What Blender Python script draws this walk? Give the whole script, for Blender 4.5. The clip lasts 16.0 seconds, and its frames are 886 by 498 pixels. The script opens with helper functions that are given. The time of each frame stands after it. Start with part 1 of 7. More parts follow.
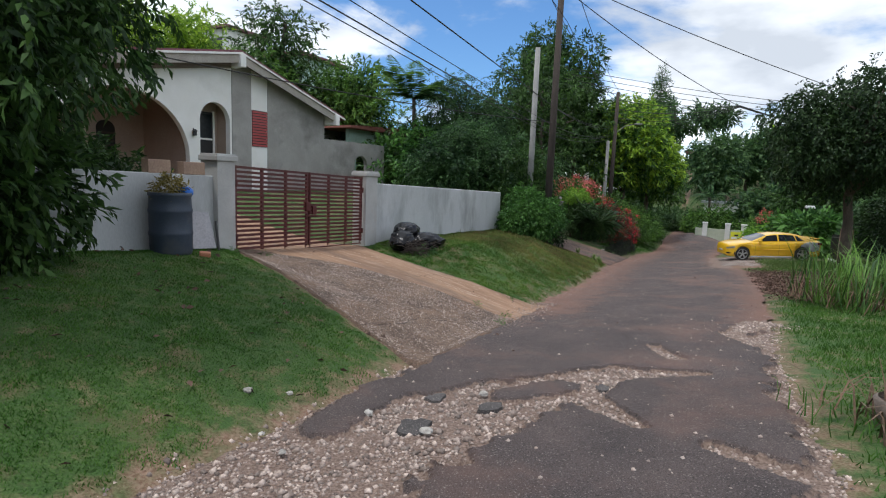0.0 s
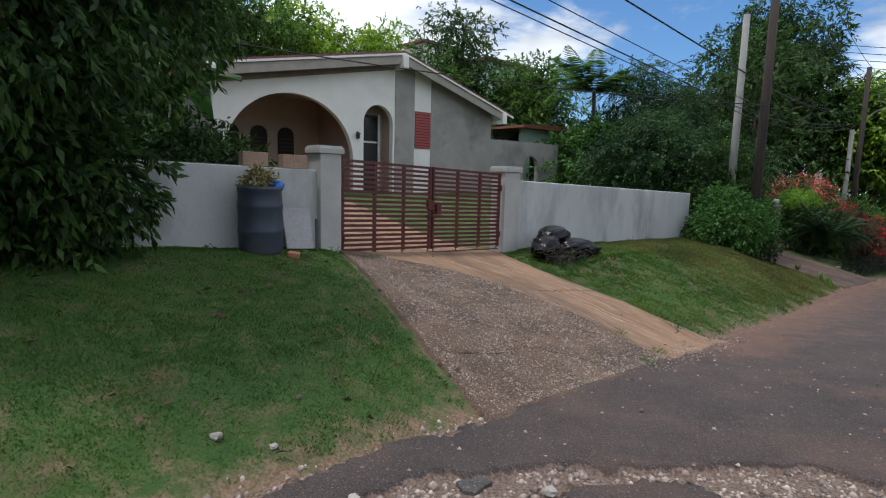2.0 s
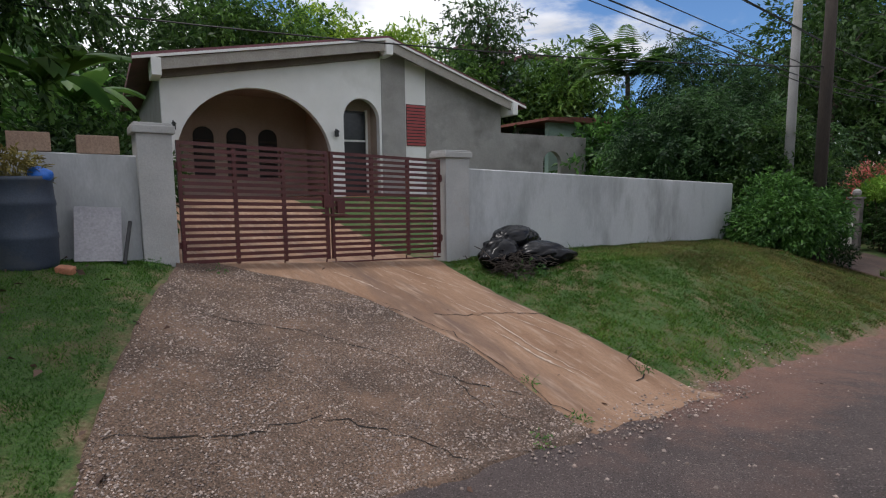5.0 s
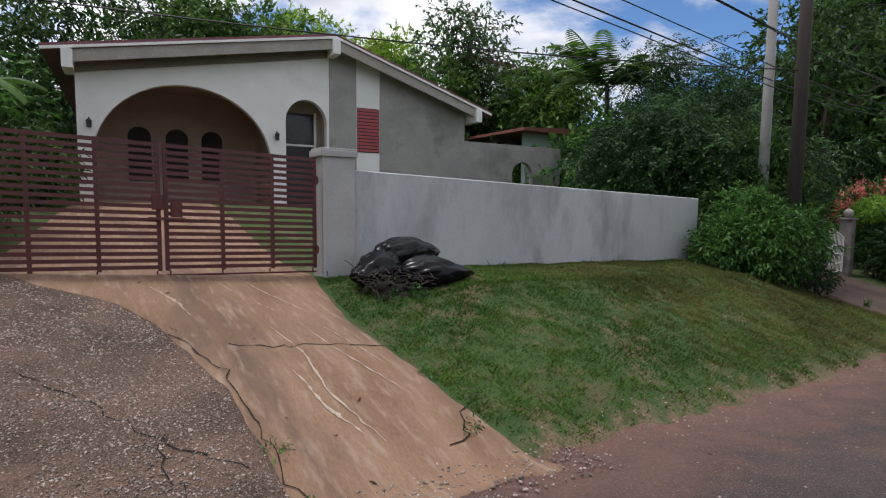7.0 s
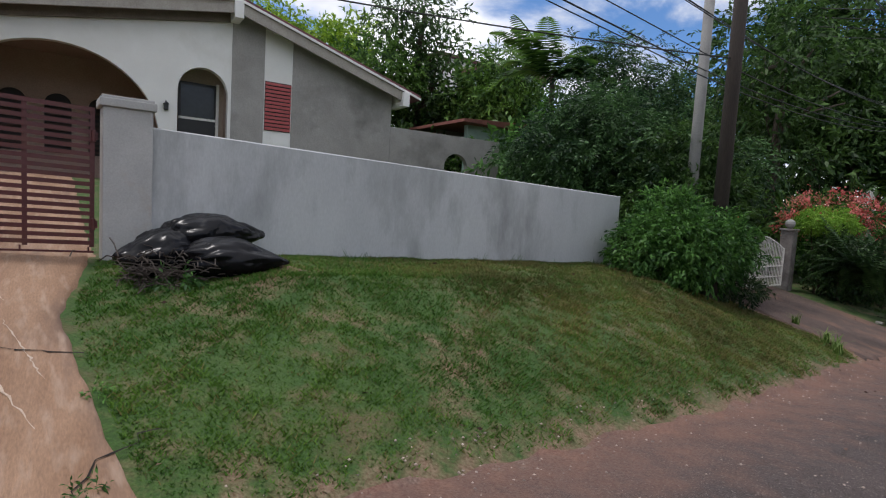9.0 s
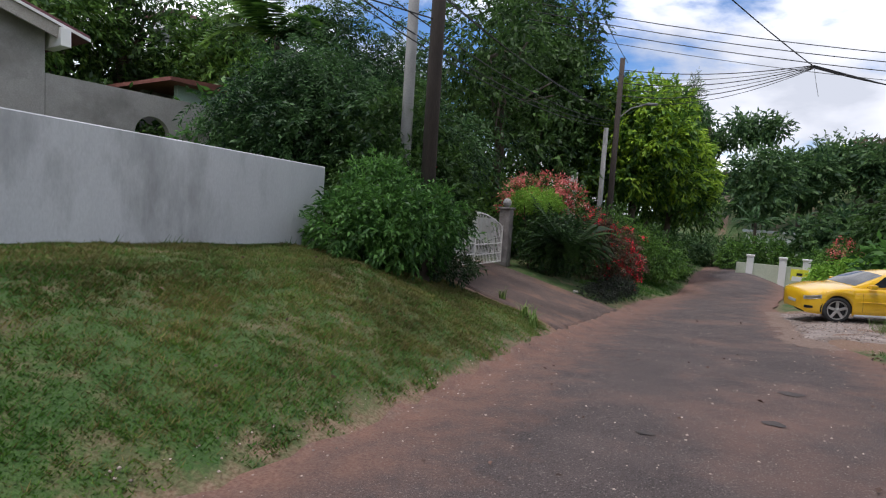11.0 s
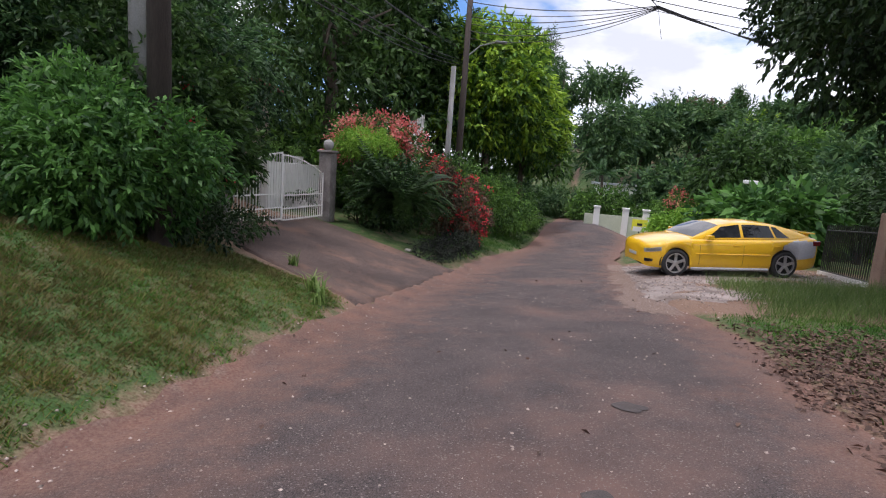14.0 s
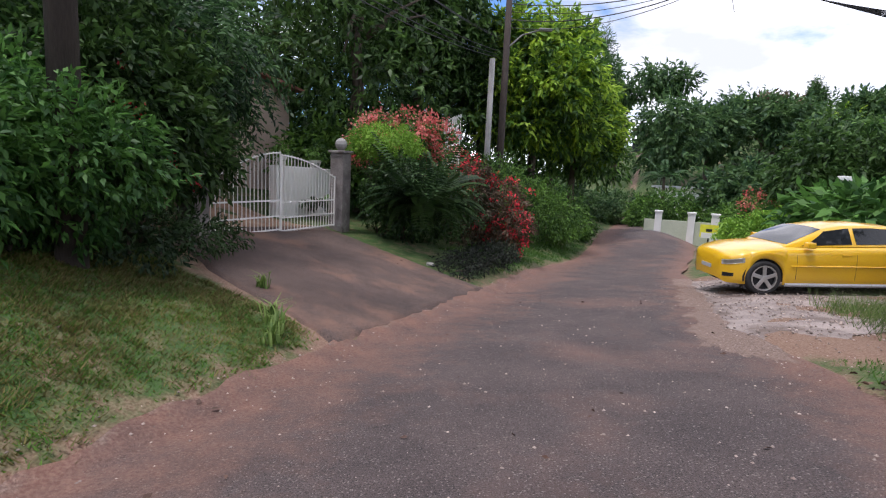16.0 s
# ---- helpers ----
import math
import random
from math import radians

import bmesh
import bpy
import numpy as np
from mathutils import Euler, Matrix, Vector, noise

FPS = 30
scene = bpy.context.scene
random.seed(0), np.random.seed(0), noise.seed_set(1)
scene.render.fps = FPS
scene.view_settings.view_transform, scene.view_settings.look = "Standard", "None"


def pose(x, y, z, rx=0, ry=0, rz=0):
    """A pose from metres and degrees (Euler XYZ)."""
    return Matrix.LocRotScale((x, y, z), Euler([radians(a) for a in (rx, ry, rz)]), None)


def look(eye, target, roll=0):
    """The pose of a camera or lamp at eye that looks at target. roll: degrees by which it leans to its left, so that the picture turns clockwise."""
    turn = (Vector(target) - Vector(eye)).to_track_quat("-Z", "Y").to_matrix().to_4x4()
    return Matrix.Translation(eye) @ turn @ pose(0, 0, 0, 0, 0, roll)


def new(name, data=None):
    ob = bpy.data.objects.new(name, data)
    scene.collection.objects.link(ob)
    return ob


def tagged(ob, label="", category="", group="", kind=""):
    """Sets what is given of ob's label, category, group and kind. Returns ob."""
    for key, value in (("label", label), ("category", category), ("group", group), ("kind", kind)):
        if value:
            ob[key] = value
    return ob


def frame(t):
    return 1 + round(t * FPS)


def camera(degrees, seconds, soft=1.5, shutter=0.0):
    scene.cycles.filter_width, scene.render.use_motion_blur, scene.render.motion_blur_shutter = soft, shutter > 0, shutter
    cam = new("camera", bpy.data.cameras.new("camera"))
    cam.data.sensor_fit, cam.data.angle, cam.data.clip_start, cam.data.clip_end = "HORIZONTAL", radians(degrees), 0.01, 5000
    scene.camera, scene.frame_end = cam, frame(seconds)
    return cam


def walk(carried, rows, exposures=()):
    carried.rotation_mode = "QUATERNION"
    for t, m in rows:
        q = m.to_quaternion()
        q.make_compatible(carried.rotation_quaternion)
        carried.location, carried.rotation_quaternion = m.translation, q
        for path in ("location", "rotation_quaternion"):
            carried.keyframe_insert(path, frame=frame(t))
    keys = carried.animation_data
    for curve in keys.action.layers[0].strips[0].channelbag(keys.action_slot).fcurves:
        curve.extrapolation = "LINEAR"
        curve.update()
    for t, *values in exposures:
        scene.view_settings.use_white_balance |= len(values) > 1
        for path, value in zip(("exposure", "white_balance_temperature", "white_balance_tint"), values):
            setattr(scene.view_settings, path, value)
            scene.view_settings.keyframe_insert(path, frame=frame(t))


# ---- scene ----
cam = camera(78.9, 16.0, soft=1.15)
METRES, EYE = 17.5, 1.6
ROWS = [
    (0.0, 0.0, 0.0, 0.0, 0.3, -7.55, -2.27),
    (0.5, 0.0144, 0.0256, -0.0035, 5.82, -7.61, -1.93),
    (1.0, 0.0279, 0.0528, -0.0064, 9.5, -7.79, -2.23),
    (1.5, 0.0378, 0.0805, -0.0083, 14.47, -7.83, -0.54),
    (2.0, 0.0505, 0.1094, -0.0114, 20.78, -7.48, -1.45),
    (2.5, 0.0606, 0.1386, -0.0141, 23.61, -7.31, -0.34),
    (3.0, 0.0746, 0.1687, -0.0171, 26.03, -7.03, -1.13),
    (5.5, 0.1384, 0.3234, -0.0326, 28.3, -6.21, 0.65),
    (6.0, 0.1553, 0.3518, -0.0342, 28.26, -5.56, 0.17),
    (6.5, 0.167, 0.3813, -0.0366, 28.24, -5.28, 0.01),
    (7.0, 0.1832, 0.4094, -0.0381, 29.49, -4.83, -0.65),
    (7.5, 0.1946, 0.4399, -0.0419, 29.97, -4.76, -1.61),
    (8.0, 0.2094, 0.4693, -0.0451, 29.17, -4.81, -2.48),
    (10.5, 0.2695, 0.6194, -0.0576, 13.2, -4.34, -4.12),
    (11.0, 0.286, 0.6469, -0.06, 3.51, -4.61, -3.73),
    (11.5, 0.2998, 0.6747, -0.063, 1.59, -8.34, -4.84),
    (12.0, 0.3131, 0.6993, -0.0636, -4.09, -8.56, -2.06),
    (12.5, 0.3277, 0.7238, -0.0649, -6.22, -9.22, -3.38),
    (13.0, 0.3415, 0.7476, -0.0665, -9.07, -9.0, -3.84),
    (13.5, 0.3567, 0.7687, -0.0676, -9.82, -8.8, -4.02),
    (14.0, 0.3678, 0.7908, -0.0696, -10.07, -8.51, -4.16),
    (14.5, 0.3838, 0.8149, -0.0711, -10.21, -7.9, -3.94),
    (15.0, 0.396, 0.8431, -0.0739, -9.62, -7.84, -3.15),
    (15.5, 0.4099, 0.8709, -0.0768, -5.82, -7.71, -3.17),
    (16.0, 0.4206, 0.9, -0.0798, -4.33, -7.87, -2.76),
]
walk(cam, [(t, pose(0, 0, EYE) @ pose(METRES * x, METRES * y, METRES * z, 90 + pitch, roll, yaw)) for t, x, y, z, yaw, pitch, roll in ROWS],
     [(0.0, -0.17, 6230, 9), (1.0, -0.30, 6230, 9), (3.0, -0.36, 6220, 8), (5.5, -0.48, 6430, 14), (8.0, -0.38, 6400, 14), (10.5, -0.26, 6320, 14), (12.0, -0.04, 6280, 18), (13.0, 0.0, 6300, 19), (16.0, 0.19, 6230, 19)])

# ---- world and sun ----
SUN_ELEVATION, SUN_TURN = radians(71), radians(240)
world = bpy.data.worlds.new("sky")
scene.world = world
world.use_nodes = True
wn, wl = world.node_tree.nodes, world.node_tree.links
wn.clear()
sky = wn.new("ShaderNodeTexSky")
sky.sky_type, sky.sun_disc = "NISHITA", False
sky.sun_elevation, sky.sun_rotation = SUN_ELEVATION, SUN_TURN
coord = wn.new("ShaderNodeTexCoord")
stretch = wn.new("ShaderNodeMapping")
stretch.inputs["Scale"].default_value = (1.0, 1.0, 2.4)
stretch.inputs["Location"].default_value = (0.35, 0.1, 0.2)
cloud = wn.new("ShaderNodeTexNoise")
cloud.inputs["Scale"].default_value, cloud.inputs["Detail"].default_value = 2.3, 9.0
cloud.inputs["Roughness"].default_value, cloud.inputs["Distortion"].default_value = 0.56, 0.25
cover = wn.new("ShaderNodeMapRange")
cover.interpolation_type = "SMOOTHSTEP"
cover.inputs["From Min"].default_value, cover.inputs["From Max"].default_value = 0.37, 0.50
clear_way = wn.new("ShaderNodeVectorMath")
clear_way.operation = "DOT_PRODUCT"
clear_way.inputs[1].default_value = Vector((-0.12, 0.93, 0.36)).normalized()
clearing = wn.new("ShaderNodeMapRange")
clearing.interpolation_type = "SMOOTHSTEP"
clearing.inputs["From Min"].default_value, clearing.inputs["From Max"].default_value = 0.90, 0.985
clearing.inputs["To Max"].default_value = 0.13
thinned = wn.new("ShaderNodeMath")
thinned.operation = "SUBTRACT"
belly = wn.new("ShaderNodeTexNoise")
belly.inputs["Scale"].default_value, belly.inputs["Detail"].default_value = 3.1, 6.0
shade = wn.new("ShaderNodeValToRGB")
shade.color_ramp.elements[0].position, shade.color_ramp.elements[0].color = 0.36, (8.0, 8.5, 9.3, 1)
shade.color_ramp.elements[1].position, shade.color_ramp.elements[1].color = 0.62, (17.0, 17.2, 17.5, 1)
tint = wn.new("ShaderNodeMix")
tint.data_type, tint.blend_type = "RGBA", "MULTIPLY"
tint.inputs[0].default_value = 1.0
tint.inputs[7].default_value = (1.0, 1.42, 1.85, 1)
blend = wn.new("ShaderNodeMix")
blend.data_type = "RGBA"
ground_glow = wn.new("ShaderNodeBackground")
ground_glow.inputs["Strength"].default_value = 0.1
world_out = wn.new("ShaderNodeOutputWorld")
wl.new(coord.outputs["Generated"], stretch.inputs["Vector"])
wl.new(stretch.outputs["Vector"], cloud.inputs["Vector"])
wl.new(stretch.outputs["Vector"], belly.inputs["Vector"])
wl.new(coord.outputs["Generated"], clear_way.inputs[0])
wl.new(clear_way.outputs["Value"], clearing.inputs["Value"])
wl.new(cloud.outputs["Fac"], thinned.inputs[0])
wl.new(clearing.outputs["Result"], thinned.inputs[1])
wl.new(thinned.outputs["Value"], cover.inputs["Value"])
wl.new(belly.outputs["Fac"], shade.inputs["Fac"])
wl.new(sky.outputs["Color"], tint.inputs[6])
wl.new(cover.outputs["Result"], blend.inputs[0])
wl.new(tint.outputs[2], blend.inputs[6])
wl.new(shade.outputs["Color"], blend.inputs[7])
wl.new(blend.outputs[2], ground_glow.inputs["Color"])
wl.new(ground_glow.outputs["Background"], world_out.inputs["Surface"])

sun_data = bpy.data.lights.new("sun", "SUN")
sun_data.energy, sun_data.angle, sun_data.color = 2.5, radians(7), (1.0, 0.965, 0.91)
sun = new("sun", sun_data)
sun_way = Vector((math.sin(SUN_TURN) * math.cos(SUN_ELEVATION), math.cos(SUN_TURN) * math.cos(SUN_ELEVATION), math.sin(SUN_ELEVATION)))
sun.matrix_world = look((0, 0, 30), Vector((0, 0, 30)) - sun_way)

# ---- materials ----
def nodes_of(name):
    m = bpy.data.materials.new(name)
    m.use_nodes = True
    t = m.node_tree
    return m, t.nodes, t.links, t.nodes["Principled BSDF"]


def surface(name, a, b, scale=4.0, fine=60.0, rough=0.85, bump=0.3, metal=0.0, stain=None, stain_scale=0.7, stain_at=(0.52, 0.68),
            spots=None, spot_scale=90.0, spot_at=(0.60, 0.66), local=False, island=0.0, stretch=(1, 1, 1), coat=0.0, piece=0.0, grit=0.45, turn=None):
    """Two colours by a coarse noise, a fine grain over them, optional stains and specks, and relief."""
    m, n, l, p = nodes_of(name)
    if local:
        where = n.new("ShaderNodeTexCoord").outputs["Object"]
    else:
        where = n.new("ShaderNodeNewGeometry").outputs["Position"]
    mp = n.new("ShaderNodeMapping")
    mp.inputs["Scale"].default_value = stretch
    if turn is not None:
        mp.vector_type = "TEXTURE"
        mp.inputs["Rotation"].default_value = (0, 0, math.radians(turn))
        mp.inputs["Scale"].default_value = [1 / q for q in stretch]
    l.new(where, mp.inputs["Vector"])
    where = mp.outputs["Vector"]

    def noise_at(s, detail=5.0, r=0.6):
        t = n.new("ShaderNodeTexNoise")
        t.inputs["Scale"].default_value, t.inputs["Detail"].default_value, t.inputs["Roughness"].default_value = s, detail, r
        l.new(where, t.inputs["Vector"])
        return t.outputs["Fac"]

    def ranged(v, lo, hi):
        r = n.new("ShaderNodeMapRange")
        r.inputs["From Min"].default_value, r.inputs["From Max"].default_value = lo, hi
        l.new(v, r.inputs["Value"])
        return r.outputs["Result"]

    def mixed(f, x, y):
        k = n.new("ShaderNodeMix")
        k.data_type = "RGBA"
        for sock, val in ((k.inputs[0], f), (k.inputs[6], x), (k.inputs[7], y)):
            if isinstance(val, tuple):
                sock.default_value = (*val, 1)
            elif isinstance(val, float):
                sock.default_value = val
            else:
                l.new(val, sock)
        return k.outputs[2]

    c = mixed(ranged(noise_at(scale), 0.3, 0.7), a, b)
    grain = noise_at(fine, 3.0)
    dark = n.new("ShaderNodeMix")
    dark.data_type, dark.blend_type = "RGBA", "OVERLAY"
    dark.inputs[0].default_value = grit
    l.new(c, dark.inputs[6])
    l.new(ranged(grain, 0.27, 0.73) if grit >= 0.9 else grain, dark.inputs[7])
    c = dark.outputs[2]
    if stain:
        c = mixed(ranged(noise_at(stain_scale, 6.0, 0.65), *stain_at), c, stain)
    if spots:
        c = mixed(ranged(noise_at(spot_scale, 2.0, 0.5), *spot_at), c, spots)
    if island or piece:
        hv = n.new("ShaderNodeHueSaturation")
        rnd = n.new("ShaderNodeNewGeometry").outputs["Random Per Island"] if island else n.new("ShaderNodeObjectInfo").outputs["Random"]
        amount = island or piece
        r = n.new("ShaderNodeMapRange")
        r.inputs["To Min"].default_value, r.inputs["To Max"].default_value = 1 - amount, 1 + amount
        l.new(rnd, r.inputs["Value"])
        l.new(r.outputs["Result"], hv.inputs["Value"])
        l.new(c, hv.inputs["Color"])
        c = hv.outputs["Color"]
    l.new(c, p.inputs["Base Color"])
    p.inputs["Roughness"].default_value, p.inputs["Metallic"].default_value = rough, metal
    if coat:
        p.inputs["Coat Weight"].default_value, p.inputs["Coat Roughness"].default_value = coat, 0.06
    if bump:
        bp = n.new("ShaderNodeBump")
        bp.inputs["Strength"].default_value, bp.inputs["Distance"].default_value = bump, 0.02
        l.new(grain, bp.inputs["Height"])
        l.new(bp.outputs["Normal"], p.inputs["Normal"])
    return m


def plain(name, colour, rough=0.5, metal=0.0, coat=0.0):
    return surface(name, tuple(c * 0.88 for c in colour), tuple(min(1, c * 1.1) for c in colour), 6.0, 70.0, rough, 0.05, metal, local=True, coat=coat)


def leafy(name, dark, light, rough=0.5, through_light=0.35):
    """Leaf colour that differs leaf by leaf and patch by patch; light shines through."""
    m, n, l, p = nodes_of(name)
    geo = n.new("ShaderNodeNewGeometry")
    t = n.new("ShaderNodeTexNoise")
    t.inputs["Scale"].default_value, t.inputs["Detail"].default_value = 0.9, 3.0
    l.new(geo.outputs["Position"], t.inputs["Vector"])
    add = n.new("ShaderNodeMath")
    add.operation = "MULTIPLY_ADD"
    add.inputs[1].default_value, add.inputs[2].default_value = 0.75, -0.12
    l.new(geo.outputs["Random Per Island"], add.inputs[0])
    both = n.new("ShaderNodeMath")
    both.operation = "ADD"
    l.new(add.outputs[0], both.inputs[0])
    sc = n.new("ShaderNodeMapRange")
    sc.inputs["From Min"].default_value, sc.inputs["From Max"].default_value = 0.35, 0.7
    sc.inputs["To Min"].default_value, sc.inputs["To Max"].default_value = -0.2, 0.5
    l.new(t.outputs["Fac"], sc.inputs["Value"])
    l.new(sc.outputs["Result"], both.inputs[1])
    k = n.new("ShaderNodeMix")
    k.data_type = "RGBA"
    k.inputs[6].default_value, k.inputs[7].default_value = (*dark, 1), (*light, 1)
    l.new(both.outputs[0], k.inputs[0])
    l.new(k.outputs[2], p.inputs["Base Color"])
    p.inputs["Roughness"].default_value, p.inputs["Specular IOR Level"].default_value = rough, 0.28
    tr = n.new("ShaderNodeBsdfTranslucent")
    l.new(k.outputs[2], tr.inputs["Color"])
    mx = n.new("ShaderNodeMixShader")
    mx.inputs[0].default_value = through_light
    l.new(p.outputs[0], mx.inputs[1])
    l.new(tr.outputs[0], mx.inputs[2])
    l.new(mx.outputs[0], n["Material Output"].inputs["Surface"])
    return m


def masked(name, base, other, attribute, scale=7.0, soft=0.16):
    """Material base, giving way to material other where the mesh's mask and a noise agree."""
    m = base.copy()
    m.name = name
    n, l = m.node_tree.nodes, m.node_tree.links
    p = n["Principled BSDF"]
    col = p.inputs["Base Color"].links[0].from_socket
    at = n.new("ShaderNodeAttribute")
    at.attribute_name = attribute
    where = n.new("ShaderNodeNewGeometry").outputs["Position"]
    t = n.new("ShaderNodeTexNoise")
    t.inputs["Scale"].default_value, t.inputs["Detail"].default_value, t.inputs["Roughness"].default_value = scale, 6.0, 0.65
    l.new(where, t.inputs["Vector"])
    s = n.new("ShaderNodeMath")
    s.operation = "ADD"
    l.new(at.outputs["Fac"], s.inputs[0])
    l.new(t.outputs["Fac"], s.inputs[1])
    r = n.new("ShaderNodeMapRange")
    r.inputs["From Min"].default_value, r.inputs["From Max"].default_value = 1.0 - soft, 1.0 + soft
    l.new(s.outputs[0], r.inputs["Value"])
    t2 = n.new("ShaderNodeTexNoise")
    t2.inputs["Scale"].default_value, t2.inputs["Detail"].default_value = 45.0, 4.0
    l.new(where, t2.inputs["Vector"])
    ramp = n.new("ShaderNodeMix")
    ramp.data_type = "RGBA"
    ramp.inputs[6].default_value, ramp.inputs[7].default_value = (*other[0], 1), (*other[1], 1)
    r2 = n.new("ShaderNodeMapRange")
    r2.inputs["From Min"].default_value, r2.inputs["From Max"].default_value = 0.35, 0.65
    l.new(t2.outputs["Fac"], r2.inputs["Value"])
    l.new(r2.outputs["Result"], ramp.inputs[0])
    k = n.new("ShaderNodeMix")
    k.data_type = "RGBA"
    l.new(r.outputs["Result"], k.inputs[0])
    l.new(col, k.inputs[6])
    l.new(ramp.outputs[2], k.inputs[7])
    l.new(k.outputs[2], p.inputs["Base Color"])
    return m


ASPHALT0 = surface("asphalt", (0.050, 0.038, 0.037), (0.100, 0.073, 0.067), 1.3, 110.0, 0.82, 1.0, stain=(0.17, 0.098, 0.078), stain_scale=0.5, stain_at=(0.5, 0.72),
                   spots=(0.25, 0.21, 0.19), spot_scale=66.0, spot_at=(0.615, 0.69), grit=1.0)
ASPHALT1 = masked("dusty_asphalt", ASPHALT0, ((0.17, 0.080, 0.056), (0.26, 0.145, 0.105)), "dust", 3.0, 0.3)
ASPHALT = masked("worn_asphalt", ASPHALT1, ((0.13, 0.082, 0.064), (0.30, 0.215, 0.17)), "bare", 5.0, 0.1)
SOIL = surface("grass_soil", (0.030, 0.076, 0.012), (0.056, 0.096, 0.020), 4.0, 45.0, 0.95, 0.9, stain=(0.11, 0.085, 0.042), stain_scale=1.8, stain_at=(0.54, 0.72), grit=0.7)
GROUND = masked("lawn_ground", SOIL, ((0.15, 0.078, 0.05), (0.26, 0.175, 0.125)), "bare", 4.0)
PEBBLE_CONCRETE = surface("pebble_concrete", (0.078, 0.051, 0.037), (0.170, 0.108, 0.073), 1.7, 75.0, 0.9, 1.0, stain=(0.23, 0.140, 0.092), stain_scale=1.1, stain_at=(0.53, 0.72),
                          spots=(0.27, 0.215, 0.18), spot_scale=70.0, spot_at=(0.60, 0.68), grit=1.0)
SMOOTH_CONCRETE = surface("reddish_concrete", (0.20, 0.110, 0.062), (0.31, 0.190, 0.120), 2.6, 90.0, 0.85, 0.3, stain=(0.15, 0.092, 0.064), stain_scale=1.5,
                          spots=(0.40, 0.29, 0.215), spot_scale=14.0, spot_at=(0.53, 0.90), stretch=(0.09, 1, 1), turn=-26)
DARK_DRIVE = surface("dark_drive", (0.060, 0.042, 0.036), (0.118, 0.077, 0.062), 1.1, 80.0, 0.9, 0.7, stain=(0.19, 0.105, 0.073), stain_scale=0.7, stain_at=(0.5, 0.68), grit=0.9)
RENDER_GREY = surface("cement_render", (0.43, 0.44, 0.455), (0.52, 0.53, 0.54), 0.9, 45.0, 0.9, 0.12, stain=(0.28, 0.285, 0.285), stain_scale=0.75, stain_at=(0.51, 0.68), stretch=(1, 1, 0.4), grit=0.15)
PILLAR_GREY = surface("pillar_cement", (0.36, 0.355, 0.35), (0.46, 0.455, 0.45), 1.6, 50.0, 0.9, 0.15, stain=(0.36, 0.27, 0.20), stain_scale=0.9, stain_at=(0.56, 0.78), grit=0.18)
HOUSE_GREY = surface("rough_render", (0.28, 0.265, 0.25), (0.36, 0.345, 0.33), 1.5, 30.0, 0.95, 0.4, stain=(0.20, 0.19, 0.18), stain_scale=0.6, grit=0.25)
WHITE_PAINT = surface("white_paint", (0.74, 0.73, 0.70), (0.82, 0.81, 0.79), 1.0, 40.0, 0.75, 0.1, stain=(0.64, 0.63, 0.59), stain_scale=0.7, stain_at=(0.54, 0.8), grit=0.12)
# cream taken down to tan, with the porch interior's shade in the colour
CREAM_SHADED = surface("cream_wall_shaded", (0.34, 0.26, 0.21), (0.42, 0.33, 0.27), 0.8, 40.0, 0.85, 0.1)
TERRACOTTA = surface("terracotta_floor", (0.42, 0.16, 0.09), (0.5, 0.22, 0.13), 2.0, 40.0, 0.6, 0.1)
MAROON = surface("maroon_roof", (0.13, 0.045, 0.055), (0.19, 0.07, 0.08), 1.5, 60.0, 0.7, 0.3)
FASCIA = surface("weathered_fascia", (0.30, 0.27, 0.24), (0.39, 0.36, 0.32), 2.0, 40.0, 0.85, 0.15)
EAVE_BOARD = surface("eave_board", (0.16, 0.125, 0.105), (0.22, 0.18, 0.15), 2.0, 40.0, 0.85, 0.2)
GATE_RED = surface("gate_paint", (0.070, 0.016, 0.018), (0.105, 0.025, 0.026), 3.0, 60.0, 0.45, 0.1, local=True, stain=(0.10, 0.035, 0.025), stain_scale=2.0)
LOUVRE_RED = plain("louvre_red", (0.38, 0.07, 0.07), 0.5)
DARK_GLASS = surface("dark_glass", (0.015, 0.018, 0.02), (0.025, 0.03, 0.034), 2, 10, 0.22, 0.0, local=True)
WINDOW_DARK = plain("shaded_louvre_glass", (0.016, 0.014, 0.014), 0.7)
BLACK_IRON = plain("black_iron", (0.02, 0.02, 0.022), 0.5)
WHITE_IRON = surface("white_gate_paint", (0.66, 0.65, 0.62), (0.76, 0.75, 0.73), 4, 60, 0.5, 0.1, local=True, stain=(0.42, 0.30, 0.22), stain_scale=3.0, stain_at=(0.62, 0.78))
DRUM_BLUE = surface("drum_blue", (0.028, 0.04, 0.065), (0.04, 0.055, 0.085), 3, 60, 0.55, 0.1, local=True, stain=(0.07, 0.075, 0.085), stain_scale=2.5)
BAG_BLACK = surface("bag_plastic", (0.003, 0.003, 0.004), (0.006, 0.006, 0.008), 5, 16, 0.27, 0.0, local=True)
BAG_BLACK.node_tree.nodes["Principled BSDF"].inputs["Specular IOR Level"].default_value = 0.22
CONCRETE_POLE = surface("pole_concrete", (0.23, 0.225, 0.22), (0.31, 0.305, 0.295), 2, 60, 0.9, 0.2)
DARK_WOOD = surface("creosote_wood", (0.036, 0.028, 0.024), (0.066, 0.050, 0.042), 3, 60, 0.9, 0.5, stretch=(1, 1, 0.15))
BARK = surface("bark", (0.055, 0.042, 0.032), (0.11, 0.085, 0.065), 5, 40, 0.95, 0.8, stretch=(1, 1, 0.3))
